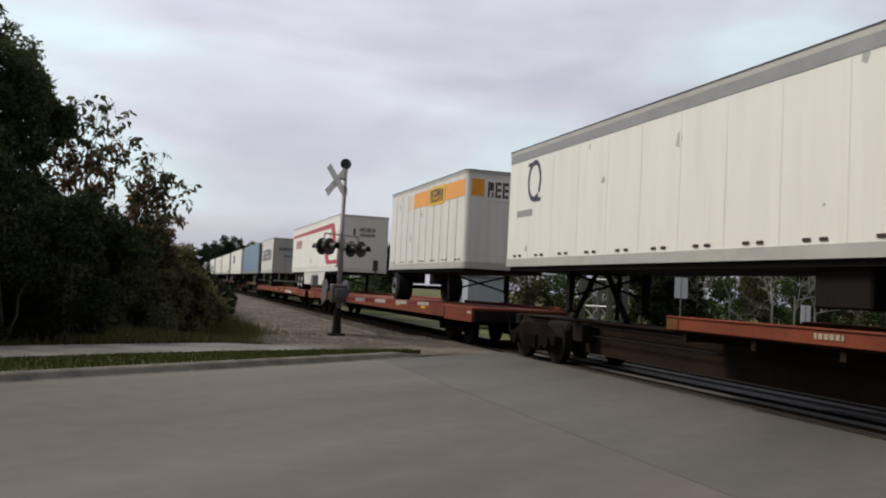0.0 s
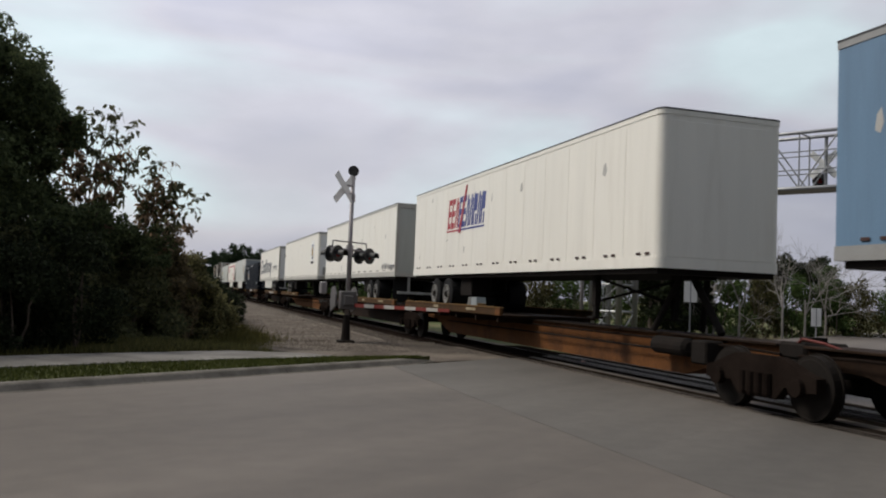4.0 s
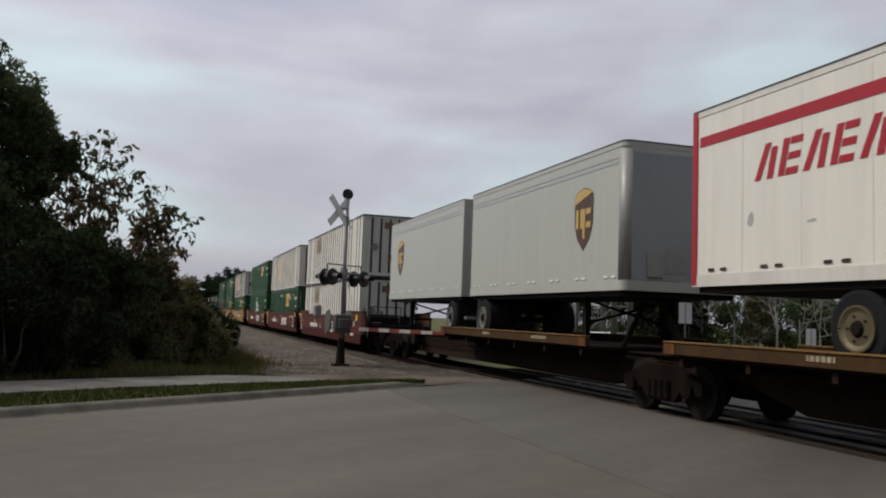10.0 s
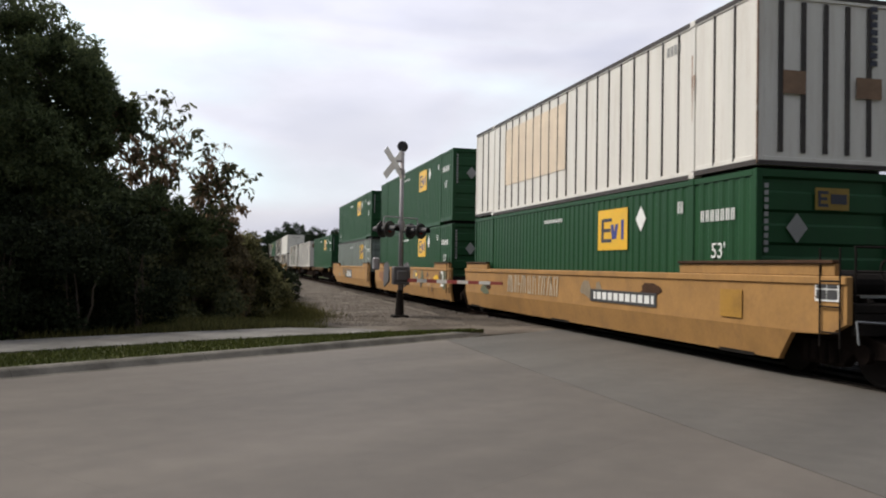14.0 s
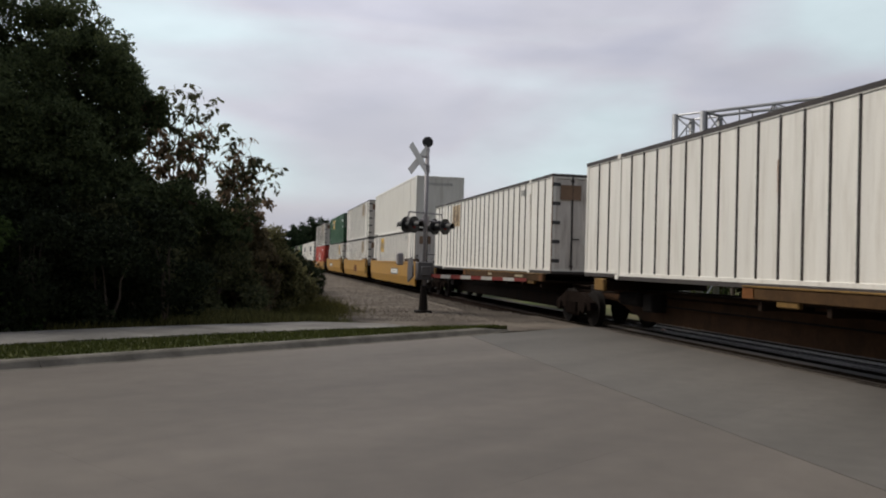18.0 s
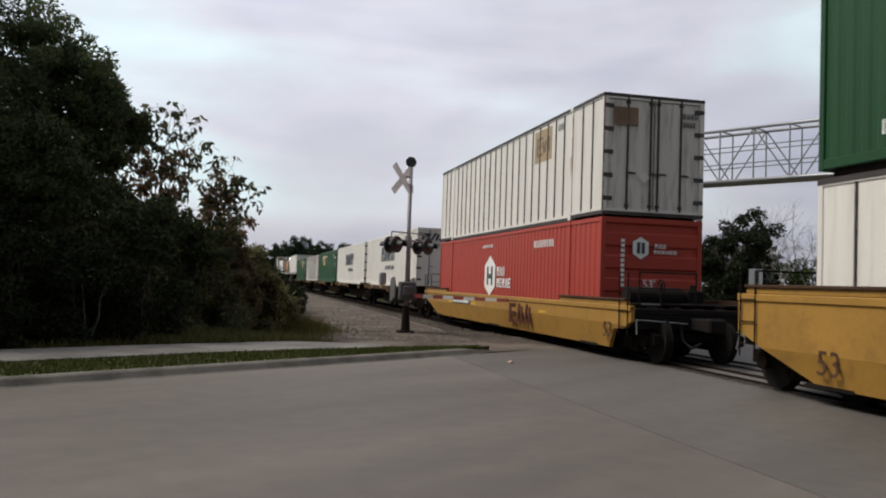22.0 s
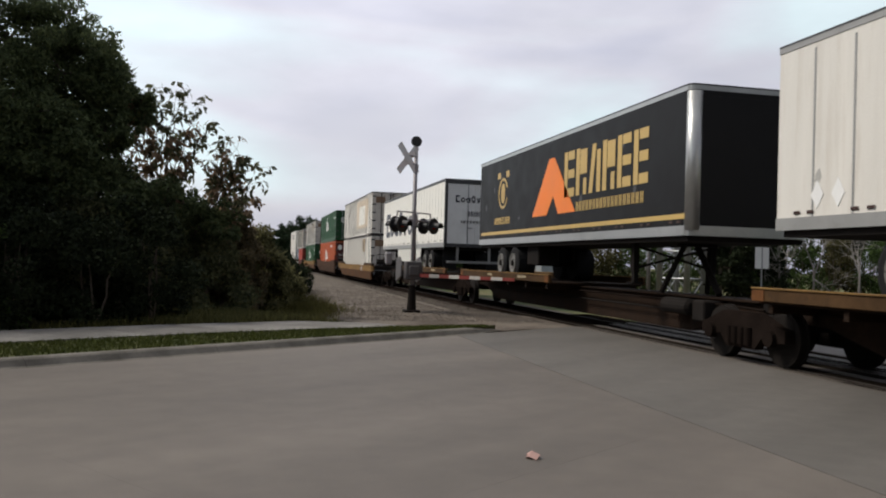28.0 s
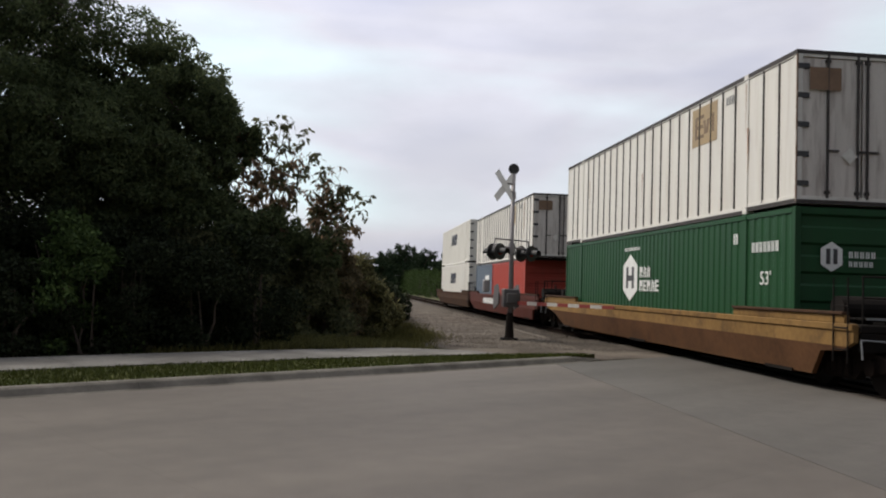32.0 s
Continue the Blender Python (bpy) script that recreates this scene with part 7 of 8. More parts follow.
def make_train():
    # -- trailers on long flat cars
    spine(1.9, 20.7, (3.0, 12.3), True, True, hitch_at=16.9, edge=FLAT_RED, label="brown spine car with an oxide-red trailer platform")
    flatcar(21.7, 49.75, "long oxide-red flat car carrying trailers")
    c = flatcar(51.1, 79.2, "long oxide-red flat car carrying trailers")
    for y, n in ((9.0, 7), (7.55, 4), (6.65, 5)):
        flat(letter_blocks(n, 0.19 * n, 0.16, 0, 0.2, seed=70 + n), "company_name", INK_WHITE, c, SIDE, (-1.456, y, 0.80), "white name blocks")
    t = trailer(3.58, WHITE, False, label="long white box trailer with a dark open-ring emblem")
    ring_mark(t, 14.66, 3.12, 0.9)
    flat([rect(16.1, 0.2)], "top_band", GREY_TRIM, t, SIDE, side_at(16.13, 3.675), "grey band under the roof edge")
    small_print(t, 14.7, 2.3, 0.9, 0.16, 7, GREY_TRIM)
    t = trailer(23.05, WHITE_OLD, True, 8.53, "short white trailer with an orange band and dark name panels", axles=1, seams=0.75, wheels_in=0.85, edge=GREY_TRIM)
    flat([rect(1.75, 0.50)], "band", STRIPE_ORANGE, t, SIDE, side_at(5.42, 3.22), "orange band")
    flat([rect(0.7, 0.46)], "band", DECAL_TAN, t, SIDE, side_at(6.12, 3.24), "washed-out end of the orange band")
    flat([rect(1.8, 0.50)], "band", STRIPE_ORANGE, t, SIDE, side_at(1.95, 3.22), "orange band")
    flat([rect(1.61, 0.60)], "name_panel", DECAL_YELLOW, t, SIDE, side_at(3.6, 3.16, 0.008))
    flat(letter_blocks(6, 1.35, 0.42, seed=8), "company_name", INK_BROWN, t, SIDE, side_at(3.48, 3.25, 0.016))
    flat([rect(2.3, 0.50)], "band", STRIPE_ORANGE, t, FRONT, (-1.15, -0.014, 3.22))
    flat([rect(1.6, 0.62)], "name_panel", SIGN_WHITE, t, FRONT, (-0.75, -0.022, 3.12))
    flat(letter_blocks(6, 1.4, 0.46, seed=8), "company_name", INK_BROWN, t, FRONT, (-0.65, -0.03, 3.2))
    for s in (42.2, 217.4):
        t = trailer(s, WHITE, True, label="white trailer with a red stripe that ends in a red scroll", skirt=(3.4, 10.85, 0.36, 0.5, -0.42), rail=WHITE_OLD, wheels_in=3.2 if s < 100 else 3.45, rims=RIM_BRIGHT if s < 100 else RIM_BRONZE)
        big = s > 100
        flat([[(0, 3.37), (13.7, 3.38), (13.7, 3.64), (0, 3.53)]], "stripe", INK_RED, t, SIDE, side_at(15.98, 0), "long red stripe")
        flat([[(0.0, 0.0), (0.06, 0.26), (0.75, 0.24), (0.98, 0.18), (1.14, 0.05), (1.38, -0.27), (1.72, -0.80), (0.71, -0.81), (0.33, -0.16), (0.22, -0.06), (0.10, 0.0)]], "scroll", INK_RED, t, SIDE, side_at(2.28, 3.38), "red scroll")
        flat([[(0, 1.03), (1.04, 1.03), (1.50, 0.36), (1.62, 0.26), (1.80, 0.21), (4.0, 0.21), (4.0, 0.01), (1.37, 0.0), (1.05, 0.03), (0.80, 0.11), (0.60, 0.25), (0.48, 0.40)]], "scroll", INK_RED, t, SIDE, side_at(4.03, 1.48), "red scroll")
        flat([rect(0.26, 1.2), rect(0.42, 0.13, -0.08, 0), rect(0.12, 0.12, -0.1, 1.0)], "numeral", INK_RED, t, SIDE, side_at(2.40, 1.97), "tall red numeral shape")
        flat([ring(0.05, 0.11, 60, 300, 1.0, 1.15, 10), [(a + 0.0, b + 0.34) for a, b in ring(0.05, 0.11, 60, 300, 1.0, 1.15, 10)], [(a, b + 0.68) for a, b in ring(0.05, 0.11, 60, 300, 1.0, 1.15, 10)]], "numeral_cut", SIGN_WHITE, t, SIDE, side_at(2.27, 2.24, 0.008))
        part("corner_trim", Shape().tube((-HW + 0.155, 0.155, 1.1), (-HW + 0.155, 0.155, 3.82), 0.166, 16), RAIL_PALE, t, "pale rounded metal corner", smooth=True)
        flat(letter_blocks(5, 2.5, 0.52, 0.25, seed=5), "company_name", INK_RED, t, SIDE, side_at(14.62, 2.62), "dark red slanted name blocks")
        diamond(t, 8.3, 1.75, 0.17, GREY_TRIM)
        if big:
            part("rear_corner", Shape().box(-HW - 0.02, -HW + 0.10, 16.03, 16.17, 1.12, 3.96, 0.01), INK_RED, t, "red rear corner post")
        flat(letter_blocks(5, 0.85, 0.22, 0.1, seed=5), "company_name", INK_DARK, t, FRONT, (-0.25, -0.012, 3.15))
        flat(letter_blocks(7, 0.85, 0.14, 0.1, seed=6), "company_name", INK_DARK, t, FRONT, (-0.25, -0.012, 2.92))
        flat([rect(0.10, 0.36)], "numeral", INK_DARK, t, FRONT, (-0.55, -0.012, 2.95))
        part("air_lines", Shape().box(0.55, 0.80, -0.10, -0.01, 1.2, 1.75, 0.02).tube((0.68, -0.08, 1.2), (0.68, -0.2, 0.8), 0.03, 6), DARK_TRIM, t)
    t = trailer(69.95, WHITE_OLD, False, 8.53, "short white trailer with large dark name blocks and rear doors", axles=1, seams=0.72, wheels_in=0.95, front=GREY_VAN, edge=GREY_TRIM)
    flat(letter_blocks(7, 6.75, 0.95, 0, 0.16, seed=9), "company_name", INK_DARK, t, SIDE, side_at(7.6, 2.16))
    flat(letter_blocks(7, 1.7, 0.26, seed=9), "company_name", INK_DARK, t, FRONT, (-0.8, -0.04, 2.95))
    flat(bars(6, 0.95, 0.18), "small_print", INK_DARK, t, FRONT, (-0.4, -0.04, 2.42))

    # -- articulated spine cars with trailers
    spine(80.2, 99.4, (81.0, 90.6), True, hitch_at=96.5)
    spine(99.4, 119.3, (109.0, 118.4), hitch_at=102.6, sill=SPINE_ORANGE)
    spine(119.3, 138.6, (120.1, 129.5), hitch_at=135.9)
    spine(138.6, 158.5, (147.3, 156.8), hitch_at=141.2, sill=SPINE_ORANGE)
    c = spine(158.5, 177.6, (160.0, 169.7), False, True, hitch_at=175.2)
    put_flat(words_mesh("TWIN 20 - ALL PURPOSE SPINE CAR", 0.115, INK_WHITE, 0, 3.25), "lettering", c, SIDE, (-1.425, 7.46, 1.10), "white stencilled words")
    c = spine(178.2, 197.0, (178.6, 188.1), True, box=True, sill=SPINE_ORANGE)
    flat([rect(2.7, 0.17)], "mark_panel", SPINE, c, SIDE, (-1.422, 8.5, 1.095), "dark band on the platform side")
    flat(bars(4, 0.95, 0.13, 0.3), "stencil", INK_WHITE, c, SIDE, (-1.43, 8.2, 1.115))
    flat(bars(6, 1.15, 0.13, 0.3), "stencil", INK_WHITE, c, SIDE, (-1.43, 7.2, 1.115))
    spine(197.0, 216.2, (206.0, 215.7), hitch_at=199.6)
    spine(216.2, 234.9, (224.9, 234.2), hitch_at=218.6)
    spine(234.9, 255.9, (237.0, 246.6), False, True, hitch_at=236.6)
    t = trailer(81.4, BLUE_VAN, False, label="blue-grey box trailer with a small pale mark", front=DARK_TRIM, rail=GREY_TRIM)
    flat([rect(1.5, 0.45)], "company_mark", GREY_TRIM, t, SIDE, side_at(5.4, 2.6, 0), "small pale mark")
    flat([rect(1.2, 0.12, 0.15, 0.16)], "company_mark", BLUE_VAN, t, SIDE, side_at(5.4, 2.6, 0.008))
    t = trailer(101.8, WHITE, True, label="white trailer with a red and blue slanted name", rail=WHITE, skirt=None)
    flat(letter_blocks(3, 1.05, 0.92, 0.14, 0.15, seed=12), "company_name", INK_RED, t, SIDE, side_at(12.35, 2.52), "red slanted name blocks")
    flat(letter_blocks(7, 2.3, 0.92, 0.14, 0.12, seed=13), "company_name", INK_BLUE, t, SIDE, side_at(11.3, 2.52), "blue slanted name blocks")
    flat([rect(2.3, 0.05, 1.1), ], "underline", INK_BLUE, t, SIDE, side_at(12.4, 2.42))
    flat([rect(1.1, 0.05)], "underline", INK_RED, t, SIDE, side_at(12.4, 2.42))
    flat([[(0, 0), (0.2, 0), (0.75, 1.4), (0.62, 1.4)]], "swash", INK_RED, t, SIDE, side_at(11.25, 2.36, 0.008))
    t = trailer(120.75, WHITE, False, label="plain white trailer with small dark words near its doors", front=GREY_VAN, wheels_in=3.3)
    put_flat(words_mesh("Air Ride Equipped", 0.24, INK_DARK, 0.25, 2.25), "lettering", t, SIDE, side_at(2.3, 1.42))
    t = trailer(140.1, WHITE, True, label="white trailer with a blue and gold ring emblem", front=SIGN_WHITE)
    flat([rect(1.15, 1.30)], "emblem_panel", SIGN_WHITE, t, SIDE, side_at(2.62, 2.22), "white square behind the emblem")
    ring_mark(t, 2.05, 2.85, 0.86, INK_BLUE, INK_GOLD, SIDE, side_at(2.05, 2.85, 0.008))
    small_print(t, 1.57, 2.08, 1.05, 0.18, 10, INK_DARK)
    ring_mark(t, 0, 0, 0.9, INK_BLUE, INK_GOLD, FRONT, (0.45, -0.014, 2.75))
    put_flat(words_mesh("53/102", 0.16, INK_DARK), "lettering", t, FRONT, (0.1, -0.014, 3.38))
    flat(bars(9, 1.15, 0.17), "small_print", INK_DARK, t, FRONT, (-0.05, -0.014, 1.95))
    part("vent_box", Shape().box(-0.95, -0.35, -0.06, 0.0, 1.35, 1.85, 0.02), GREY_TRIM, t)
    for s in (160.5, 655.3):
        t = trailer(s, WHITE, False, label="white trailer with large dark name blocks and thin words", skirt=(4.85, 11.1, 0.44, 0.19, 0.0), wheels_in=2.7, front=SIGN_WHITE, rail=DARK_TRIM if s > 500 else RAIL_PALE, edge=RAIL_PALE if s > 500 else None, seams=0.6 if s > 500 else 1.2)
        flat(letter_blocks(7, 9.35, 1.35, 0, 0.06, seed=21, tall=(0, 3), forms=(1, 3, 4, 3, 5, 3, 6)), "company_name", INK_DARK, t, SIDE, side_at(15.05, 1.80), "large dark blue-grey name blocks")
        put_flat(words_mesh("your way.", 0.62, INK_DARK, 0, 3.45), "lettering", t, SIDE, side_at(4.68, 2.02), "thin dark words")
        flat(letter_blocks(7, 1.6, 0.30, seed=21, tall=(0, 3), forms=(1, 3, 4, 3, 5, 3, 6)), "company_name", INK_DARK, t, FRONT, (-0.85, -0.04, 3.0))
        flat(bars(6, 0.75, 0.22), "small_print", INK_DARK, t, FRONT, (-0.3, -0.04, 2.42))
        flat(bars(9, 1.25, 0.12, 0.1), "small_print", GREY_TRIM, t, FRONT, (-0.6, -0.04, 2.12))
        if s < 500:
            flat([rect(0.36, 0.3)], "plate", DECAL_YELLOW, t, FRONT, (0.62, -0.04, 1.36))
    c = container(179.4, 1.26, NAVY, "fine", "doors", "navy blue 53-foot container with a ring emblem")
    flat([rect(0.98, 1.05)], "emblem_panel", SIGN_WHITE, c, SIDE, side_at(12.65, 1.09, 0, c), "white panel with a blue ring emblem")
    ring_mark(c, 12.16, 1.62, 0.8, INK_BLUE, INK_GOLD, SIDE, side_at(12.16, 1.62, 0.008, c))
    size_mark(c, 1.5, 0.62)
    size_mark(c, 15.9, 0.62)
    put_flat(words_mesh("WARNING HIGH CUBE", 0.12, INK_WHITE, 0, 1.6), "lettering", c, SIDE, side_at(8.95, 2.60, 0, c))
    small_print(c, 12.75, 2.44, 1.2, 0.15, 7)
    small_print(c, 14.55, 2.42, 0.25, 0.2, 2)
    flat([rect(0.5, 0.62)], "emblem_panel", SIGN_WHITE, c, FRONT, (-1.05, -0.03, 1.95))
    flat(bars(4, 0.6, 0.16), "small_print", INK_WHITE, c, FRONT, (0.15, -0.03, 2.1))
    flat(bars(6, 0.6, 0.16), "small_print", INK_WHITE, c, FRONT, (0.15, -0.03, 1.85))
    flat([rect(0.42, 0.28)], "small_panel", SIGN_WHITE, c, FRONT, (-1.05, -0.03, 1.2))
    flat([rect(0.3, 0.24)], "small_panel", DECAL_YELLOW, c, FRONT, (0.85, -0.03, 0.6))
    for s, L, nose, lbl in ((198.45, BOX, True, "pale grey trailer with a brown and gold shield"), (235.8, 8.53, True, "short pale grey trailer with a brown and gold shield"), (245.15, 8.53, False, "short pale grey trailer with a shield, doors leading")):
        # the nose wall is a darker, bluer grey to stand for shade
        t = trailer(s, GREY_VAN, nose, L, lbl, rail=GREY_VAN, front=GREY_VAN if not nose else surface("shaded_grey_nose", (0.27, 0.29, 0.31), 0.45, vary=0.08), axles=2 if L > 10 else 1, skirt=(3.0, 11.0, 0.27, 0.5, -0.75) if L > 10 else None, wheels_in=3.1 if L > 10 else 1.0, lamp=SIGN_WHITE, seams=20)
        y = 1.65 if nose else 7.05
        o = [(-0.42, 0.45), (-0.3, 0.58), (0, 0.65), (0.3, 0.58), (0.42, 0.45), (0.40, -0.15), (0.28, -0.42), (0, -0.68), (-0.28, -0.42), (-0.40, -0.15)]
        flat([o], "shield", INK_BROWN, t, SIDE, side_at(y, 2.62), "brown shield emblem")
        flat([[(-0.41, 0.30), (0.40, 0.52), (0.28, 0.57), (0, 0.63), (-0.28, 0.56), (-0.40, 0.44)]], "shield_top", INK_GOLD, t, SIDE, side_at(y, 2.62, 0.008))
        flat([rect(0.12, 0.4, -0.33, -0.2), rect(0.12, 0.4, -0.13, -0.2), rect(0.10, 0.62, -0.02, -0.42), rect(0.2, 0.12, 0.12, 0.08), rect(0.2, 0.12, 0.12, -0.2)], "shield_motif", INK_GOLD, t, SIDE, side_at(y, 2.62, 0.010))
        flat([rect(L - 0.4, 0.05), rect(L - 0.4, 0.03, 0, 0.1)], "moulding", ALU, t, SIDE, side_at(L - 0.15, 3.56), "bright horizontal moulding")
        if L > 10:
            put_flat(words_mesh("53'", 0.2, INK_DARK), "size_mark", t, SIDE, side_at(0.8, 1.65))
        if nose:
            part("corner_trim", Shape().tube((-HW + 0.155, 0.155, 1.12), (-HW + 0.155, 0.155, 3.82), 0.164, 16), GREY_TRIM, t, "rounded beige-grey corner", smooth=True)
            flat([rect(0.42, 0.52)], "small_print", GREY_TRIM, t, FRONT, (-0.35, -0.012, 1.45))
            part("nose_box", Shape().box(-0.8, -0.45, -0.05, 0.0, 1.35, 1.85, 0.02).box(0.5, 0.85, -0.12, 0.0, 1.3, 1.75, 0.02), GREY_TRIM, t)

    # -- brown-red well cars, three units
    names = ["A", "C", "B"]
    for i, s in enumerate((259.1, 278.68, 298.2)):
        c = well(s, WELL_RED, 2.1 if i == 0 else 0.65, 1.05 if i < 2 else 2.3, i == 0, i == 2, label="brown-red well car with a white slanted name")
        flat(letter_blocks(4, 2.9, 0.40, 0.35, 0.1, seed=31), "company_name", INK_WHITE, c, SIDE, (-1.477, 6.85, 0.76), "white slanted name blocks")
        flat([rect(2.7, 0.07)], "underline", INK_WHITE, c, SIDE, (-1.477, 6.9, 0.65))
        car_words(c, 16.55, 0.55, "53", 0.34)
        car_words(c, 9.42, 0.78, names[i], 0.24)
        car_print(c, 10.25, 0.80, 2.4, 0.22, 10)
        for k in range(5):
            car_print(c, 0.15, 0.84 + 0.085 * k, (0.85, 0.95, 0.5, 0.65, 0.85)[k], 0.035, 1)
        car_print(c, 0.25, 0.60, 0.7, 0.12, 6)
        for y in (2.0, 0.75, -0.15):
            car_words(c, y + 0.2, 1.22, "53", 0.12)
        car_words(c, 2.75, 1.22, "53", 0.12)
        car_words(c, 16.64, 1.20, "125 T", 0.14)
        for y, z, w, h_, out in ((1.22, 1.21, 0.55, 0.11, 0), (-0.6, 1.30, 0.35, 0.25, 0.03), (16.15, 1.40, 0.95, 0.11, 0.034), (16.04, 0.95, 0.2, 0.2, 0), (10.9, 1.1, 0.4, 0.1, 0), (6.9, 1.18, 0.5, 0.1, 0)):
            flat([rect(w, h_)], "reflector", REFLECT, c, SIDE, (-1.478 - out, y + w, z), "yellow reflective plate")
    white_box(259.1, 0.33, DECAL_FADED, "ribs", "white ribbed container with a faded square mark", 11.3, end_patch="top")
    white_box(259.1, 3.235, DECAL_FADED, "ribs", "white ribbed container with a faded square mark", 11.3, end_patch="top")
    green_box(278.68, 0.33, "louvre", "square", "green folded-steel container with a yellow square mark")
    white_box(278.68, 3.235, None, "ribs", "rust-streaked white ribbed container with tan stains", stain=(8.7, 0.72, 3.5, 1.65))
    green_box(298.2, 0.33, "louvre", "hex", "green folded-steel container with a white emblem")
    green_box(298.2, 3.235, "louvre", "square", "green folded-steel container with a yellow square mark")

    # -- faded yellow well cars with paint scrawls
    for i, s in enumerate((322.2, 341.57, 361.13)):
        c = well(s, WELL_TAN, 2.3 if i == 0 else 0.6, 0.6 if i < 2 else 2.3, i == 0, i == 2, raised=1.72, label="faded yellow well car with sprayed scrawls")
        if i == 0:
            car_print(c, 3.0, 0.90, 2.8, 0.16, 10, x=-1.486)
        else:
            flat(letter_blocks(3, 2.2, 0.38, 0, 0.12, seed=44), "company_name", INK_WHITE, c, SIDE, (-1.481, 9.45, 0.80), "white name blocks")
        flat([rect(3.1 if i == 0 else 2.7, 0.27 if i == 0 else 0.56)], "stencil_panel", DARK_TRIM, c, SIDE, (-1.481 if i == 0 else -1.474, 6.0 if i == 0 else 9.7, 0.845 if i == 0 else 0.70))
        rng = random.Random(60 + i)
        inks = [surface("worn_white_spray", (0.44, 0.36, 0.26), 0.7, vary=0.25, dirt=0.6, dirt_color=(0.31, 0.17, 0.06)), surface("grey_spray", (0.23, 0.18, 0.12), 0.7, vary=0.3, dirt=0.8, dirt_color=(0.31, 0.165, 0.052), grain=14), INK_BROWN, surface("green_spray", (0.10, 0.11, 0.065), 0.7, vary=0.3, dirt=0.7, dirt_color=(0.24, 0.14, 0.06), grain=14)]
        def blotch(y, z, w, h_, m_, out=0.0, n=26):
            o = []
            f1, f2 = rng.uniform(0, 6.3), rng.uniform(0, 6.3)
            for k in range(n):
                a_ = 2 * math.pi * k / n
                q = 0.85 + 0.16 * math.sin(2 * a_ + f1) + 0.14 * math.sin(3 * a_ + f2) + rng.uniform(-0.09, 0.09)
                o.append((w / 2 * q * math.cos(a_), h_ / 2 * q * math.sin(a_)))
            flat([o], "sprayed_blotch", m_, c, SIDE, (-1.478 - out, y, z), "sprayed paint blotch", 0.003)

        if i == 1:
            for y, z, w, h_, m_, out in ((5.7, 1.14, 1.2, 0.75, inks[1], 0), (5.5, 1.2, 0.6, 0.16, REFLECT, 0.004), (4.35, 1.05, 0.75, 0.85, inks[3], 0), (4.55, 0.85, 0.5, 0.4, INK_BROWN, 0.004), (3.3, 1.22, 0.36, 0.24, INK_BROWN, 0),
                                         (3.0, 0.92, 0.7, 0.46, surface("pale_tan_spray", (0.34, 0.22, 0.12), 0.7, vary=0.2), 0), (3.05, 0.62, 0.12, 0.3, INK_BROWN, 0), (2.42, 0.66, 0.16, 0.42, INK_BROWN, 0), (1.7, 1.12, 1.3, 0.2, DECAL_YELLOW, 0), (0.48, 1.12, 1.1, 0.72, inks[3], 0.004), (1.08, 1.12, 0.56, 0.62, INK_BROWN, 0), (14.0, 1.05, 3.0, 0.6, surface("rust_spray", (0.20, 0.085, 0.04), 0.7, vary=0.35, dirt=0.6, dirt_color=(0.31, 0.165, 0.052), grain=10), 0)):
                blotch(y, z, w, h_, m_, out)
            put_flat(words_mesh("2", 0.62, SIGN_WHITE, 0, 0.5), "sprayed_numeral", c, SIDE, (-1.488, 0.96, 0.80))
        else:
            for k in range(6):
                blotch(rng.uniform(1.5, 14.5), rng.uniform(0.8, 1.2), rng.uniform(0.3, 1.2), rng.uniform(0.25, 0.6), (inks[1], WELL_RUST, inks[3], WELL_TAN)[k % 4])
            y = 12.0
            for k in range(11):
                w = rng.uniform(0.22, 0.40)
                flat([rect(0.07, 0.5, 0, 0, rng.uniform(-0.1, 0.25)), rect(0.07, 0.5, w * 0.6, 0, rng.uniform(-0.35, 0.3)), rect(w * 0.6, 0.06, 0, rng.choice((0.0, 0.22, 0.44)))], "sprayed_scrawl", inks[0] if i == 0 else inks[1], c, SIDE, (-1.482, y, 0.86), "pale sprayed scrawl", 0.003)
                y -= w + 0.06
        if i == 0:
            flat([rect(0.62, 0.45)], "patch", WELL_YELLOW, c, SIDE, (-1.486, 0.7, 0.82), "deep yellow patch")
            flat([rect(0.48, 0.30)], "data_panel", SIGN_WHITE, c, SIDE, (-1.478, -1.66, 1.17))
            flat([rect(0.20, 0.13, 0.03, 0.03), rect(0.20, 0.13, 0.25, 0.03), rect(0.20, 0.09, 0.03, 0.18), rect(0.20, 0.09, 0.25, 0.18)], "data_panel", DARK_TRIM, c, SIDE, (-1.485, -1.66, 1.17))
    green_box(322.2, 0.33, "louvre", "square", "green folded-steel container with a yellow square mark")
    white_box(322.2, 3.235, None, "ribs", "dirty white ribbed container with tan stains", stain=(8.1, 0.85, 4.9, 1.7), paint=WHITE_OLD)
    green_box(341.57, 0.33, "louvre", "square", "green folded-steel container with a yellow square mark")
    green_box(341.57, 3.235, "louvre", "square", "green folded-steel container with a yellow square mark")
    green_box(361.13, 0.33, "louvre", "square", "faded grey-green ribbed container with a dull mark", pale=True)
    green_box(361.13, 3.235, "louvre", "square", "green folded-steel container with a yellow square mark")

    # -- containers on spine cars
    spine(380.6, 400.6, (388.0, 399.4), True, box=True, label="brown spine car carrying a container")
    spine(400.6, 420.6, (402.4, 411.8), box=True, sill=SPINE_MID, label="brown spine car carrying a container")
    spine(420.6, 440.2, (422.0, 431.6), False, True, box=True, label="brown spine car carrying a container")
    green_box(382.25, 1.26, "louvre", "square")
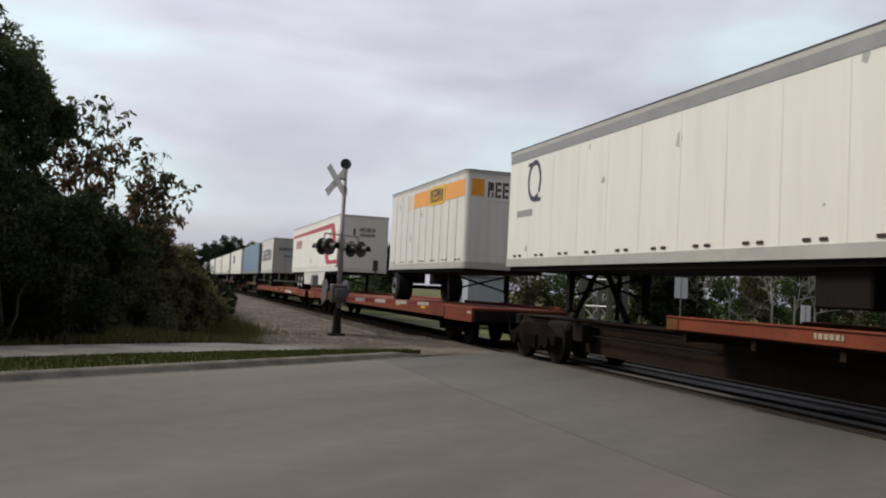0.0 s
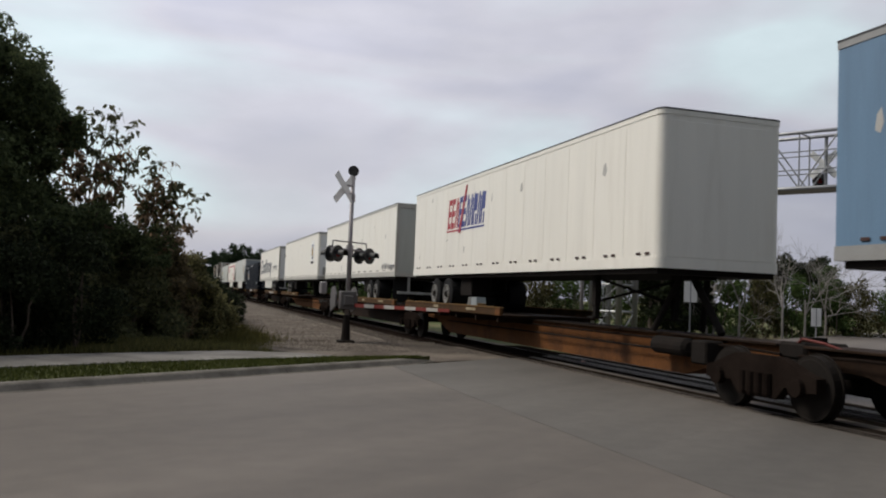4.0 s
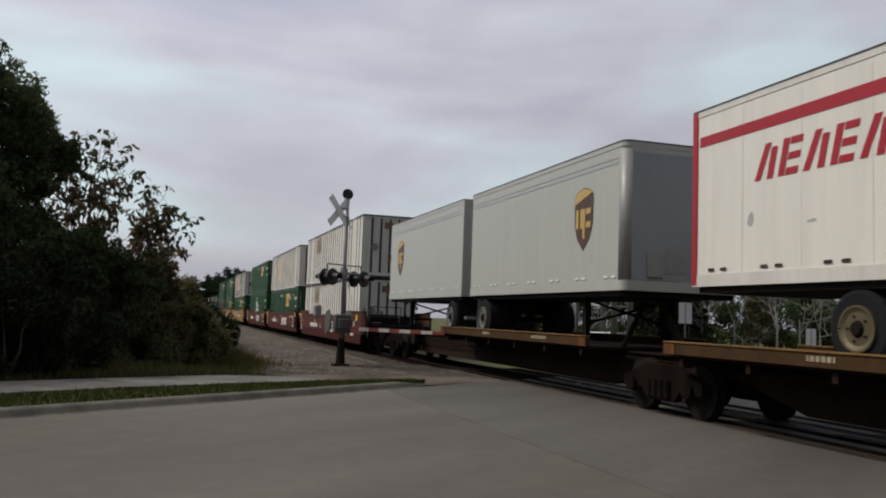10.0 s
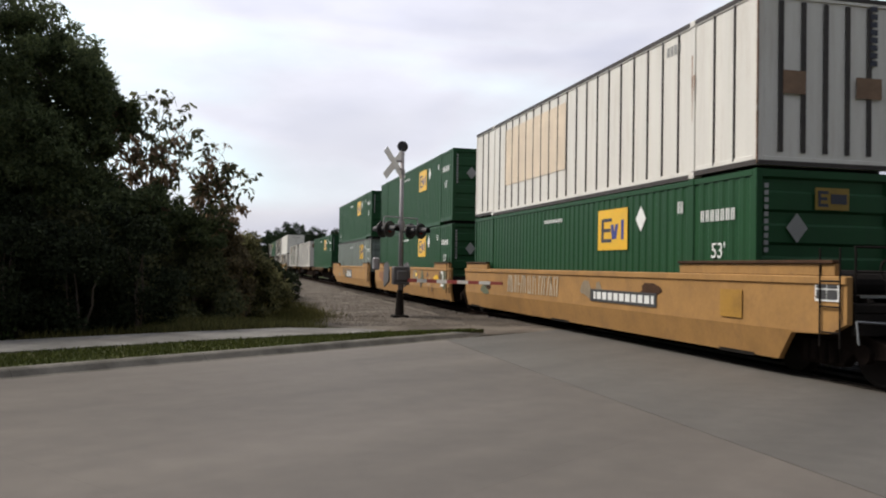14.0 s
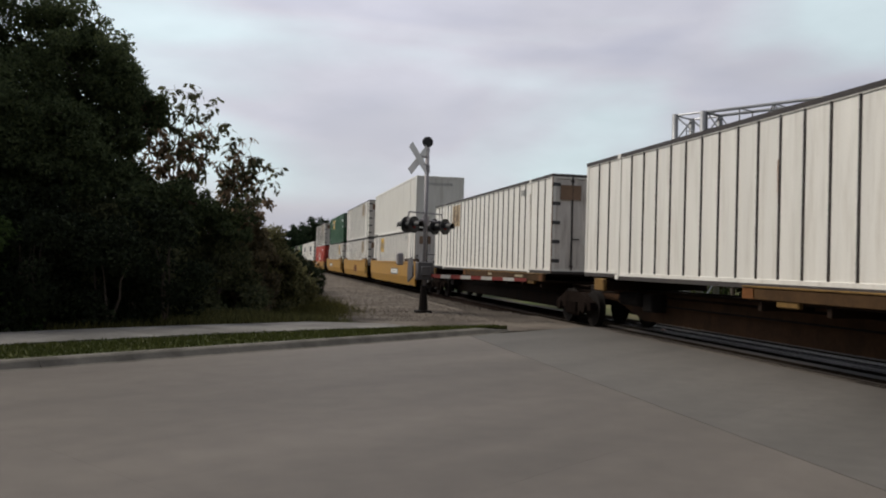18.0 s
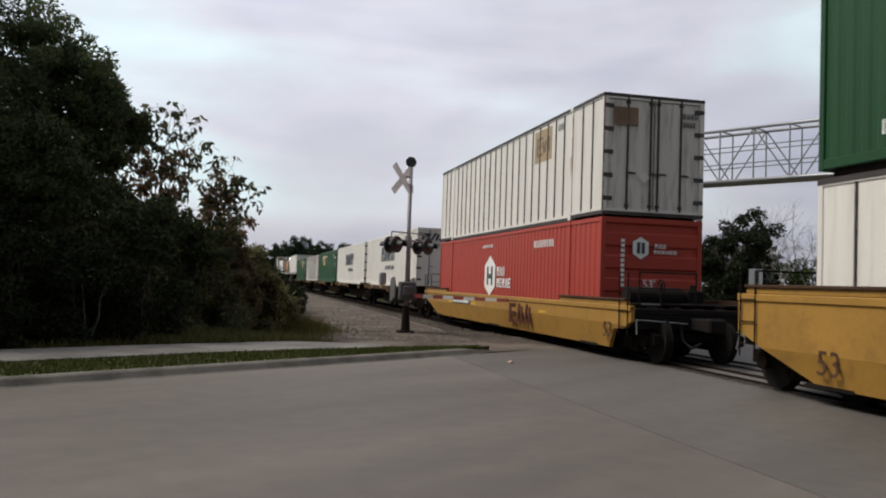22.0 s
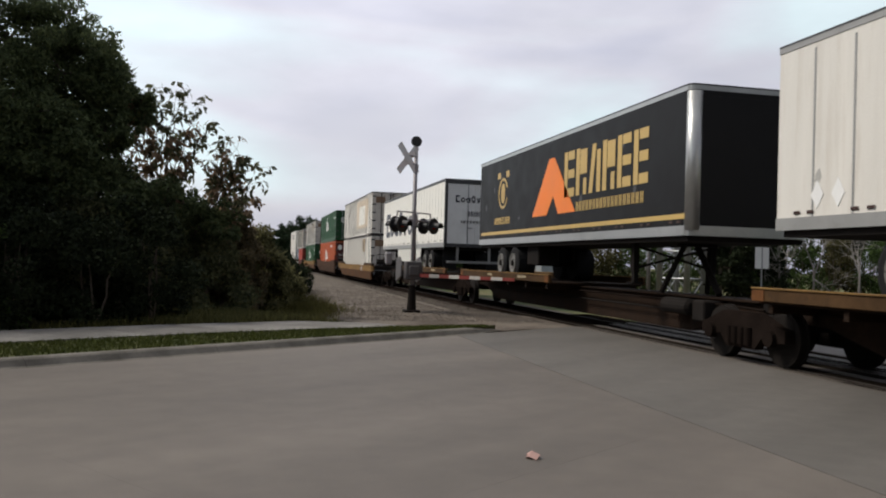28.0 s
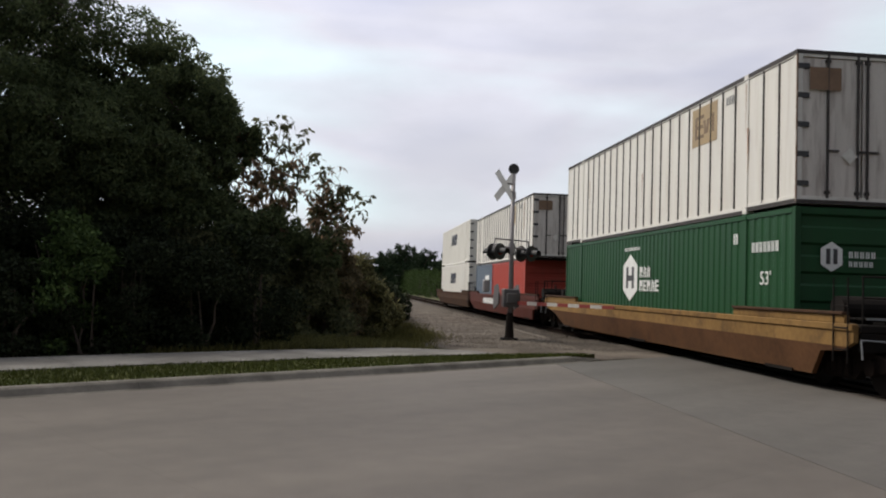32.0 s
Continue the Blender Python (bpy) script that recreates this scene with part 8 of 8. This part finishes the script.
    c = white_box(403.0, 1.26, None, "smooth", "white ribbed container with a pale grey front")
    flat(bars(4, 0.5, 0.16), "small_print", DARK_TRIM, c, FRONT, (0.6, -0.004, 2.5))
    flat(bars(6, 0.5, 0.16), "small_print", DARK_TRIM, c, FRONT, (0.6, -0.004, 2.28))
    white_box(421.72, 1.26, DECAL_FADED, "doors", "white ribbed container with a faded square mark", 11.3)

    # -- yellow well cars, three units
    for i, s in enumerate((443.1, 462.6, 482.1)):
        c = well(s, WELL_YELLOW, 2.1 if i == 0 else 0.5, 0.35 if i < 2 else 1.7, i == 0, i == 2, sill=1.545, raised=1.67, cap=WELL_CAP if i == 0 else None, label="yellow well car with dark stencils")
        if i == 1:
            flat(letter_blocks(3, 2.0, 0.55, 0, 0.2, seed=44), "company_name", WELL_RED, c, SIDE, (-1.478, 7.7, 0.62), "red name blocks")
        else:
            flat([rect(2.6, 0.36)], "stencil_panel", DARK_TRIM, c, SIDE, (-1.474, 6.9 if i == 0 else 12.5, 0.78))
            car_print(c, 4.4 if i == 0 else 10.0, 0.84, 2.4, 0.25, 10, x=-1.480)
        car_words(c, 15.9, 0.44, "53", 0.36, INK_BROWN)
        for k in range(4 if i == 2 else 0):
            car_print(c, 13.0 - k * 0.9, 0.95, 0.35, 0.14, 2, INK_BROWN)
        if i == 0:
            flat([rect(0.48, 0.30)], "data_panel", SIGN_WHITE, c, SIDE, (-1.478, -1.66, 0.99))
            flat([rect(0.20, 0.13, 0.03, 0.03), rect(0.20, 0.13, 0.25, 0.03), rect(0.20, 0.09, 0.03, 0.18), rect(0.20, 0.09, 0.25, 0.18)], "data_panel", DARK_TRIM, c, SIDE, (-1.485, -1.66, 0.99))
        flat([rect(0.2, 0.3)], "reflector", REFLECT, c, SIDE, (-1.478, 0.0, 0.8))
    white_box(443.1, 0.33, DECAL_YELLOW, "smooth", "cream ribbed container with a yellow square mark", 11.42, paint=WHITE_OLD, plate=True)
    c = container(443.1, 3.235, WHITE_BOX, "fine", "smooth", "plain white folded container with a scuffed grey end")
    size_mark(c, 1.3, 0.35, "53'", 0.26, GREY_TRIM)
    flat(bars(8, 1.3, 0.14), "small_print", GREY_TRIM, c, FRONT, (-0.6, -0.004, 2.4))
    white_box(462.6, 0.33, DECAL_FADED, "doors", "white ribbed container with a faded square mark", 3.0)
    white_box(462.6, 3.235, DECAL_FADED, "doors", "white ribbed container with a faded square mark", 3.0)
    white_box(482.1, 0.33, DECAL_YELLOW, "doors", "white ribbed container with a yellow square mark", 3.27)
    green_box(482.1, 3.235, "doors", "square", "green folded-steel container with a yellow square mark", near=False)
    c = well(505.8, WELL_YELLOW, 2.0, 2.0, True, True, sill=1.21, raised=1.335, bend=0.80, label="yellow well car with worn red name blocks")
    flat(letter_blocks(3, 2.0, 0.58, 0, 0.15, seed=44), "company_name", WELL_RED, c, SIDE, (-1.478, 6.13, 0.45), "worn red name blocks")
    flat([rect(2.55, 0.235)], "stencil_panel", DARK_TRIM, c, SIDE, (-1.474, 13.2, 0.815), "black number panel")
    car_print(c, 10.8, 0.865, 2.25, 0.14, 9, x=-1.481)
    for y in (13.75, 10.5, 3.6):
        flat([rect(0.62, 0.075)], "reflector", REFLECT_WORN, c, SIDE, (-1.476, y, 0.83), "worn yellow reflective strip")
    car_words(c, -0.6, 0.5, "53", 0.34, INK_BROWN)
    c = container(505.8, 0.33, RED, "wave", "louvre", "red folded-steel container with a white emblem")
    hex_mark(c, 8.3, 0.84)
    small_print(c, 3.0, 2.3, 1.6, 0.2, 8)
    small_print(c, 8.6, 2.45, 1.2, 0.1, 8)
    flat([[(0, 0.12), (0.2, 0), (0.4, 0.12), (0.4, 0.4), (0.2, 0.52), (0, 0.4)]], "emblem", INK_WHITE, c, FRONT, (-0.50, -0.012, 1.93), "small white emblem on the end wall")
    flat([rect(0.08, 0.26, 0.10, 0.13), rect(0.08, 0.26, 0.22, 0.13)], "emblem_motif", DARK_TRIM, c, FRONT, (-0.50, -0.019, 1.93))
    flat(letter_blocks(3, 0.30, 0.10, seed=3), "company_name", INK_WHITE, c, FRONT, (0.06, -0.012, 2.20))
    flat(letter_blocks(6, 0.62, 0.08, seed=4), "company_name", INK_WHITE, c, FRONT, (0.04, -0.012, 2.07))
    put_flat(words_mesh("53'", 0.20, INK_WHITE), "size_mark", c, FRONT, (-0.24, -0.012, 1.26))
    flat([rect(0.09, 0.075, 0, 0.115 * k) for k in range(10)], "small_print", INK_WHITE, c, FRONT, (-0.80, -0.012, 1.28))
    white_box(505.8, 3.235, DECAL_FADED, "doors", "white ribbed container with rust-stained doors", 3.42, paint=WHITE_OLD)

    # -- more containers on spine cars
    spine(524.9, 543.5, (534.0, 543.0), True, box=True, label="brown spine car carrying a container")
    spine(543.5, 560.9, (551.5, 560.5), box=True, label="brown spine car carrying a container")
    spine(560.9, 578.2, (569.0, 577.8), box=True, sill=SPINE_MID, label="brown spine car carrying a container")
    spine(578.2, 596.2, (586.5, 595.8), box=True, label="brown spine car carrying a container")
    spine(596.2, 614.6, (604.5, 614.0), False, True, box=True, label="brown spine car carrying a container")
    for s in (526.85, 544.15):
        c = container(s, 1.26, WHITE_BOX, "fine", "doors", "white folded container with dark slanted name blocks", low=0.24)
        flat(letter_blocks(5, 4.5, 0.85, 0.2, 0.1, seed=51), "company_name", INK_DARK, c, SIDE, side_at(10.35, 1.42), "dark blue slanted name blocks")
        put_flat(words_mesh("INTERMODAL", 0.24, INK_DARK, 0, 3.05), "lettering", c, SIDE, side_at(8.88, 0.93))
        flat(letter_blocks(5, 2.1, 0.34, 0.3, 0.1, seed=51), "company_name", INK_DARK, c, FRONT, (-1.1, -0.035, 2.3))
        flat(bars(8, 1.5, 0.14), "small_print", GREY_TRIM, c, FRONT, (-0.7, -0.035, 2.0))
    green_box(561.4, 1.26, "doors", "square", near=False, low=0.34)
    white_box(578.85, 1.26, DECAL_FADED, "doors", "white ribbed container with a faded square mark", 2.9)
    green_box(597.3, 1.26, "louvre", "square")

    # -- trailers on spine cars
    spine(615.2, 633.7, (623.4, 632.8), True, hitch_at=618.4)
    spine(633.7, 653.2, (642.2, 651.8), hitch_at=637.0)
    spine(653.2, 673.6, (654.4, 664.9), False, True, hitch_at=669.0)
    t = trailer(616.2, WHITE_OLD, True, label="pale grey-white trailer with panel seams and dirt streaks", seams=0.85, edge=GREY_TRIM, rail=GREY_TRIM)
    flat([[(0, 0), (0.14, 0.2), (0, 0.42), (-0.14, 0.2)]], "placard", SIGN_WHITE, t, SIDE, side_at(14.75, 1.4))
    flat([[(0, 0), (0.14, 0.2), (0, 0.42), (-0.14, 0.2)]], "placard", SIGN_WHITE, t, SIDE, side_at(15.2, 1.4))
    t = trailer(635.1, BLACK_VAN, True, 14.63, "black trailer with an orange triangle emblem and gold lettering", rail=ALU, edge=BLACK_VAN, seams=30)
    part("corner_trim", Shape().tube((-HW + 0.14, 0.10, 1.2), (-HW + 0.14, 0.10, 3.85), 0.15, 14), ALU, t, "bright rounded aluminium corner", smooth=True)
    flat([rect(14.3, 0.10)], "stripe", INK_GOLD, t, SIDE, side_at(14.4, 1.42), "gold stripe")
    flat([[(0, 0), (1.35, 1.55), (1.75, 1.55), (3.3, 0), (2.1, 0), (1.7, 0.5), (1.2, 0)]], "emblem", INK_ORANGE, t, SIDE, side_at(8.96, 1.84), "large orange peaked emblem")
    flat(letter_blocks(6, 4.9, 1.18, 0, 0.16, seed=61), "company_name", INK_GOLD, t, SIDE, side_at(6.45, 2.24), "gold name blocks")
    flat(bars(18, 3.8, 0.24), "small_print", INK_GOLD, t, SIDE, side_at(5.6, 1.84))
    flat([ring(0.42, 0.50, 20, 340, 1.0, 1.0), ring(0.0, 0.30, 0, 359, 0.7, 1.1), rect(0.3, 0.2, -0.62, 0.5), rect(0.3, 0.2, 0.32, 0.5)], "crest", INK_GOLD, t, SIDE, side_at(11.9, 2.75), "gold round crest")
    flat(letter_blocks(9, 1.7, 0.22, seed=62), "company_name", INK_GOLD, t, SIDE, side_at(12.8, 1.75))
    # (the second trailer with dark name blocks stands at 655.3)

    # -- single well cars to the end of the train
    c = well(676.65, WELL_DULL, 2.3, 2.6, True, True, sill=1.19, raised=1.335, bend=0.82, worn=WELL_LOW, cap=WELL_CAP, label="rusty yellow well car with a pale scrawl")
    flat([ring(0.12, 0.18, 0, 300, 0.8, 1.0, 10), rect(0.06, 0.4, 0.2, -0.2, 0.2), rect(0.06, 0.4, 0.4, -0.2, -0.2), rect(0.06, 0.36, 0.6, -0.2, 0.2)], "scrawl", SIGN_WHITE, c, SIDE, (-1.478, 3.6, 1.0), "pale scrawl")
    white_box(676.65, 0.33, DECAL_FADED, "doors", "white ribbed container with a faded square mark", 3.0)
    c = white_box(676.65, 3.235, None, "doors", "rust-streaked white ribbed container with a patched stain", stain=(2.2, 0.6, 5.8, 2.0), paint=WHITE_OLD)
    flat([rect(3.1, 1.35)], "patched_paint", WHITE, c, SIDE, (-HW + 0.006, 6.65, 0.82), "clean white patch in the stain")
    well(700.1, WELL_RUST, 2.25, 2.6, True, True, sill=1.305, raised=1.44, bend=0.82, cap=WELL_CAP, label="dark rusty well car")
    # its door end is a darker red than the orange sides
    c = container(700.1, 0.33, ORANGE, "wave", "doors", "orange folded-steel container with a white emblem", end_paint=surface("maroon_door_end", (0.10, 0.018, 0.016), 0.5, vary=0.15, dirt=0.4, dirt_color=(0.05, 0.018, 0.014), streak=True))
    flat([rect(0.46, 0.62)], "patch", RED, c, SIDE, side_at(1.30, 1.02, 0, c), "red painted patch")
    flat([[(0, 0.12), (0.2, 0), (0.4, 0.12), (0.4, 0.4), (0.2, 0.52), (0, 0.4)]], "emblem", INK_WHITE, c, FRONT, (-1.05, -0.03, 2.05), "small white emblem on the door")
    flat(bars(4, 0.5, 0.2), "small_print", INK_WHITE, c, FRONT, (-1.0, -0.03, 1.5))
    flat([rect(0.34, 0.3)], "plate", GREY_TRIM, c, FRONT, (-0.95, -0.03, 1.05))
    hex_mark(c, 8.5, 0.9)
    small_print(c, 3.0, 2.35, 1.6, 0.2, 8)
    c = green_box(700.1, 3.235, "doors", "hex", "green folded-steel container with a white emblem", low=0.36)
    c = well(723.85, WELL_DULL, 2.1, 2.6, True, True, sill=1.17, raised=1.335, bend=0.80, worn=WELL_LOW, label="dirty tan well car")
    green_box(723.85, 0.33, "louvre", "hex", "green folded-steel container with a white emblem")
    white_box(723.85, 3.235, DECAL_FADED, "doors", "white ribbed container with rust-stained doors", 3.4, paint=WHITE_OLD)
    c = well(745.9, WELL_RED, 2.3, 2.0, True, True, sill=1.22, raised=1.34, label="brown-red well car near the end of the train")
    car_print(c, 8.0, 0.7, 4.0, 0.3, 14)
    container(747.3, 0.33, RED, "wave", "louvre", "faded red folded-steel shipping container", length=8.75, height=2.59)
    c = container(756.15, 0.33, surface("dull_blue_grey_paint", (0.10, 0.13, 0.17), 0.6, vary=0.2, dirt=0.5, streak=True), "wave", "louvre", "short blue-grey container with a white mark", length=5.8, height=2.59)
    flat([rect(1.3, 0.55)], "company_mark", INK_WHITE, c, SIDE, side_at(2.2, 1.4))
    white_box(745.9, 2.935, DECAL_FADED, "doors", "white ribbed container on a red one", 4.0, paint=WHITE_OLD)
    well(765.2, WELL_RUST, 2.3, 2.3, True, True, sill=1.20, raised=1.34, label="dark rusty well car at the end of the train")
    for z in (0.33, 3.235):
        c = container(765.2, z, WHITE_BOX, "fine", "doors", "white folded container with dark name blocks")
        flat(letter_blocks(5, 3.2, 0.8, 0.3, 0.1, seed=51), "company_name", INK_DARK, c, SIDE, side_at(10.0, 1.5), "dark blue slanted name blocks")


make_train()

litter = thing("scrap", (3.96, 15.3, 0.0), "crumpled pink paper scrap blown across the road", "litter")
part("crumpled_sheet", Shape().add([(-0.07, -0.03, 0.0), (0.0, -0.045, 0.03), (0.07, -0.02, 0.005), (-0.06, 0.04, 0.02), (0.01, 0.03, 0.055), (0.075, 0.04, 0.015), (-0.03, 0.07, 0.0), (0.04, 0.075, 0.02)],
     [(0, 1, 4, 3), (1, 2, 5, 4), (3, 4, 7, 6), (4, 5, 7), (0, 2, 1), (0, 3, 6, 7, 5, 2)]), PINK, litter)


def motions():
    rows = [(0.0, 9.9, 19.4, 0), (20.4, 9.9, 19.4, 0), (21.6, 7.2, 17.0, 20), (22.5, 4.0, 15.27, 40), (23.0, 4.15, 14.4, 80), (24.0, 3.95, 11.9, 140), (24.5, 3.85, 11.35, 190), (25.0, 3.62, 10.2, 250), (25.5, 3.3, 8.85, 310), (26.5, 2.55, 7.2, 360),
            (27.5, 2.19, 6.5, 400), (28.1, 2.32, 6.44, 430), (28.3, 2.31, 6.25, 480), (28.5, 2.32, 5.9, 540), (28.8, 2.34, 5.6, 600), (29.5, 2.2, 3.6, 680), (30.5, 2.0, 0.5, 760), (32.0, 1.8, -1.5, 800)]
    walk(litter, [(t, pose(x, y, 0.004, 0, 0, r)) for t, x, y, r in rows])
    for ob, s, z in MOVERS:
        walk(ob, [(0.0, pose(TRACK_X, s, z)), (SECONDS, pose(TRACK_X, s - SPEED * SECONDS, z))])


motions()
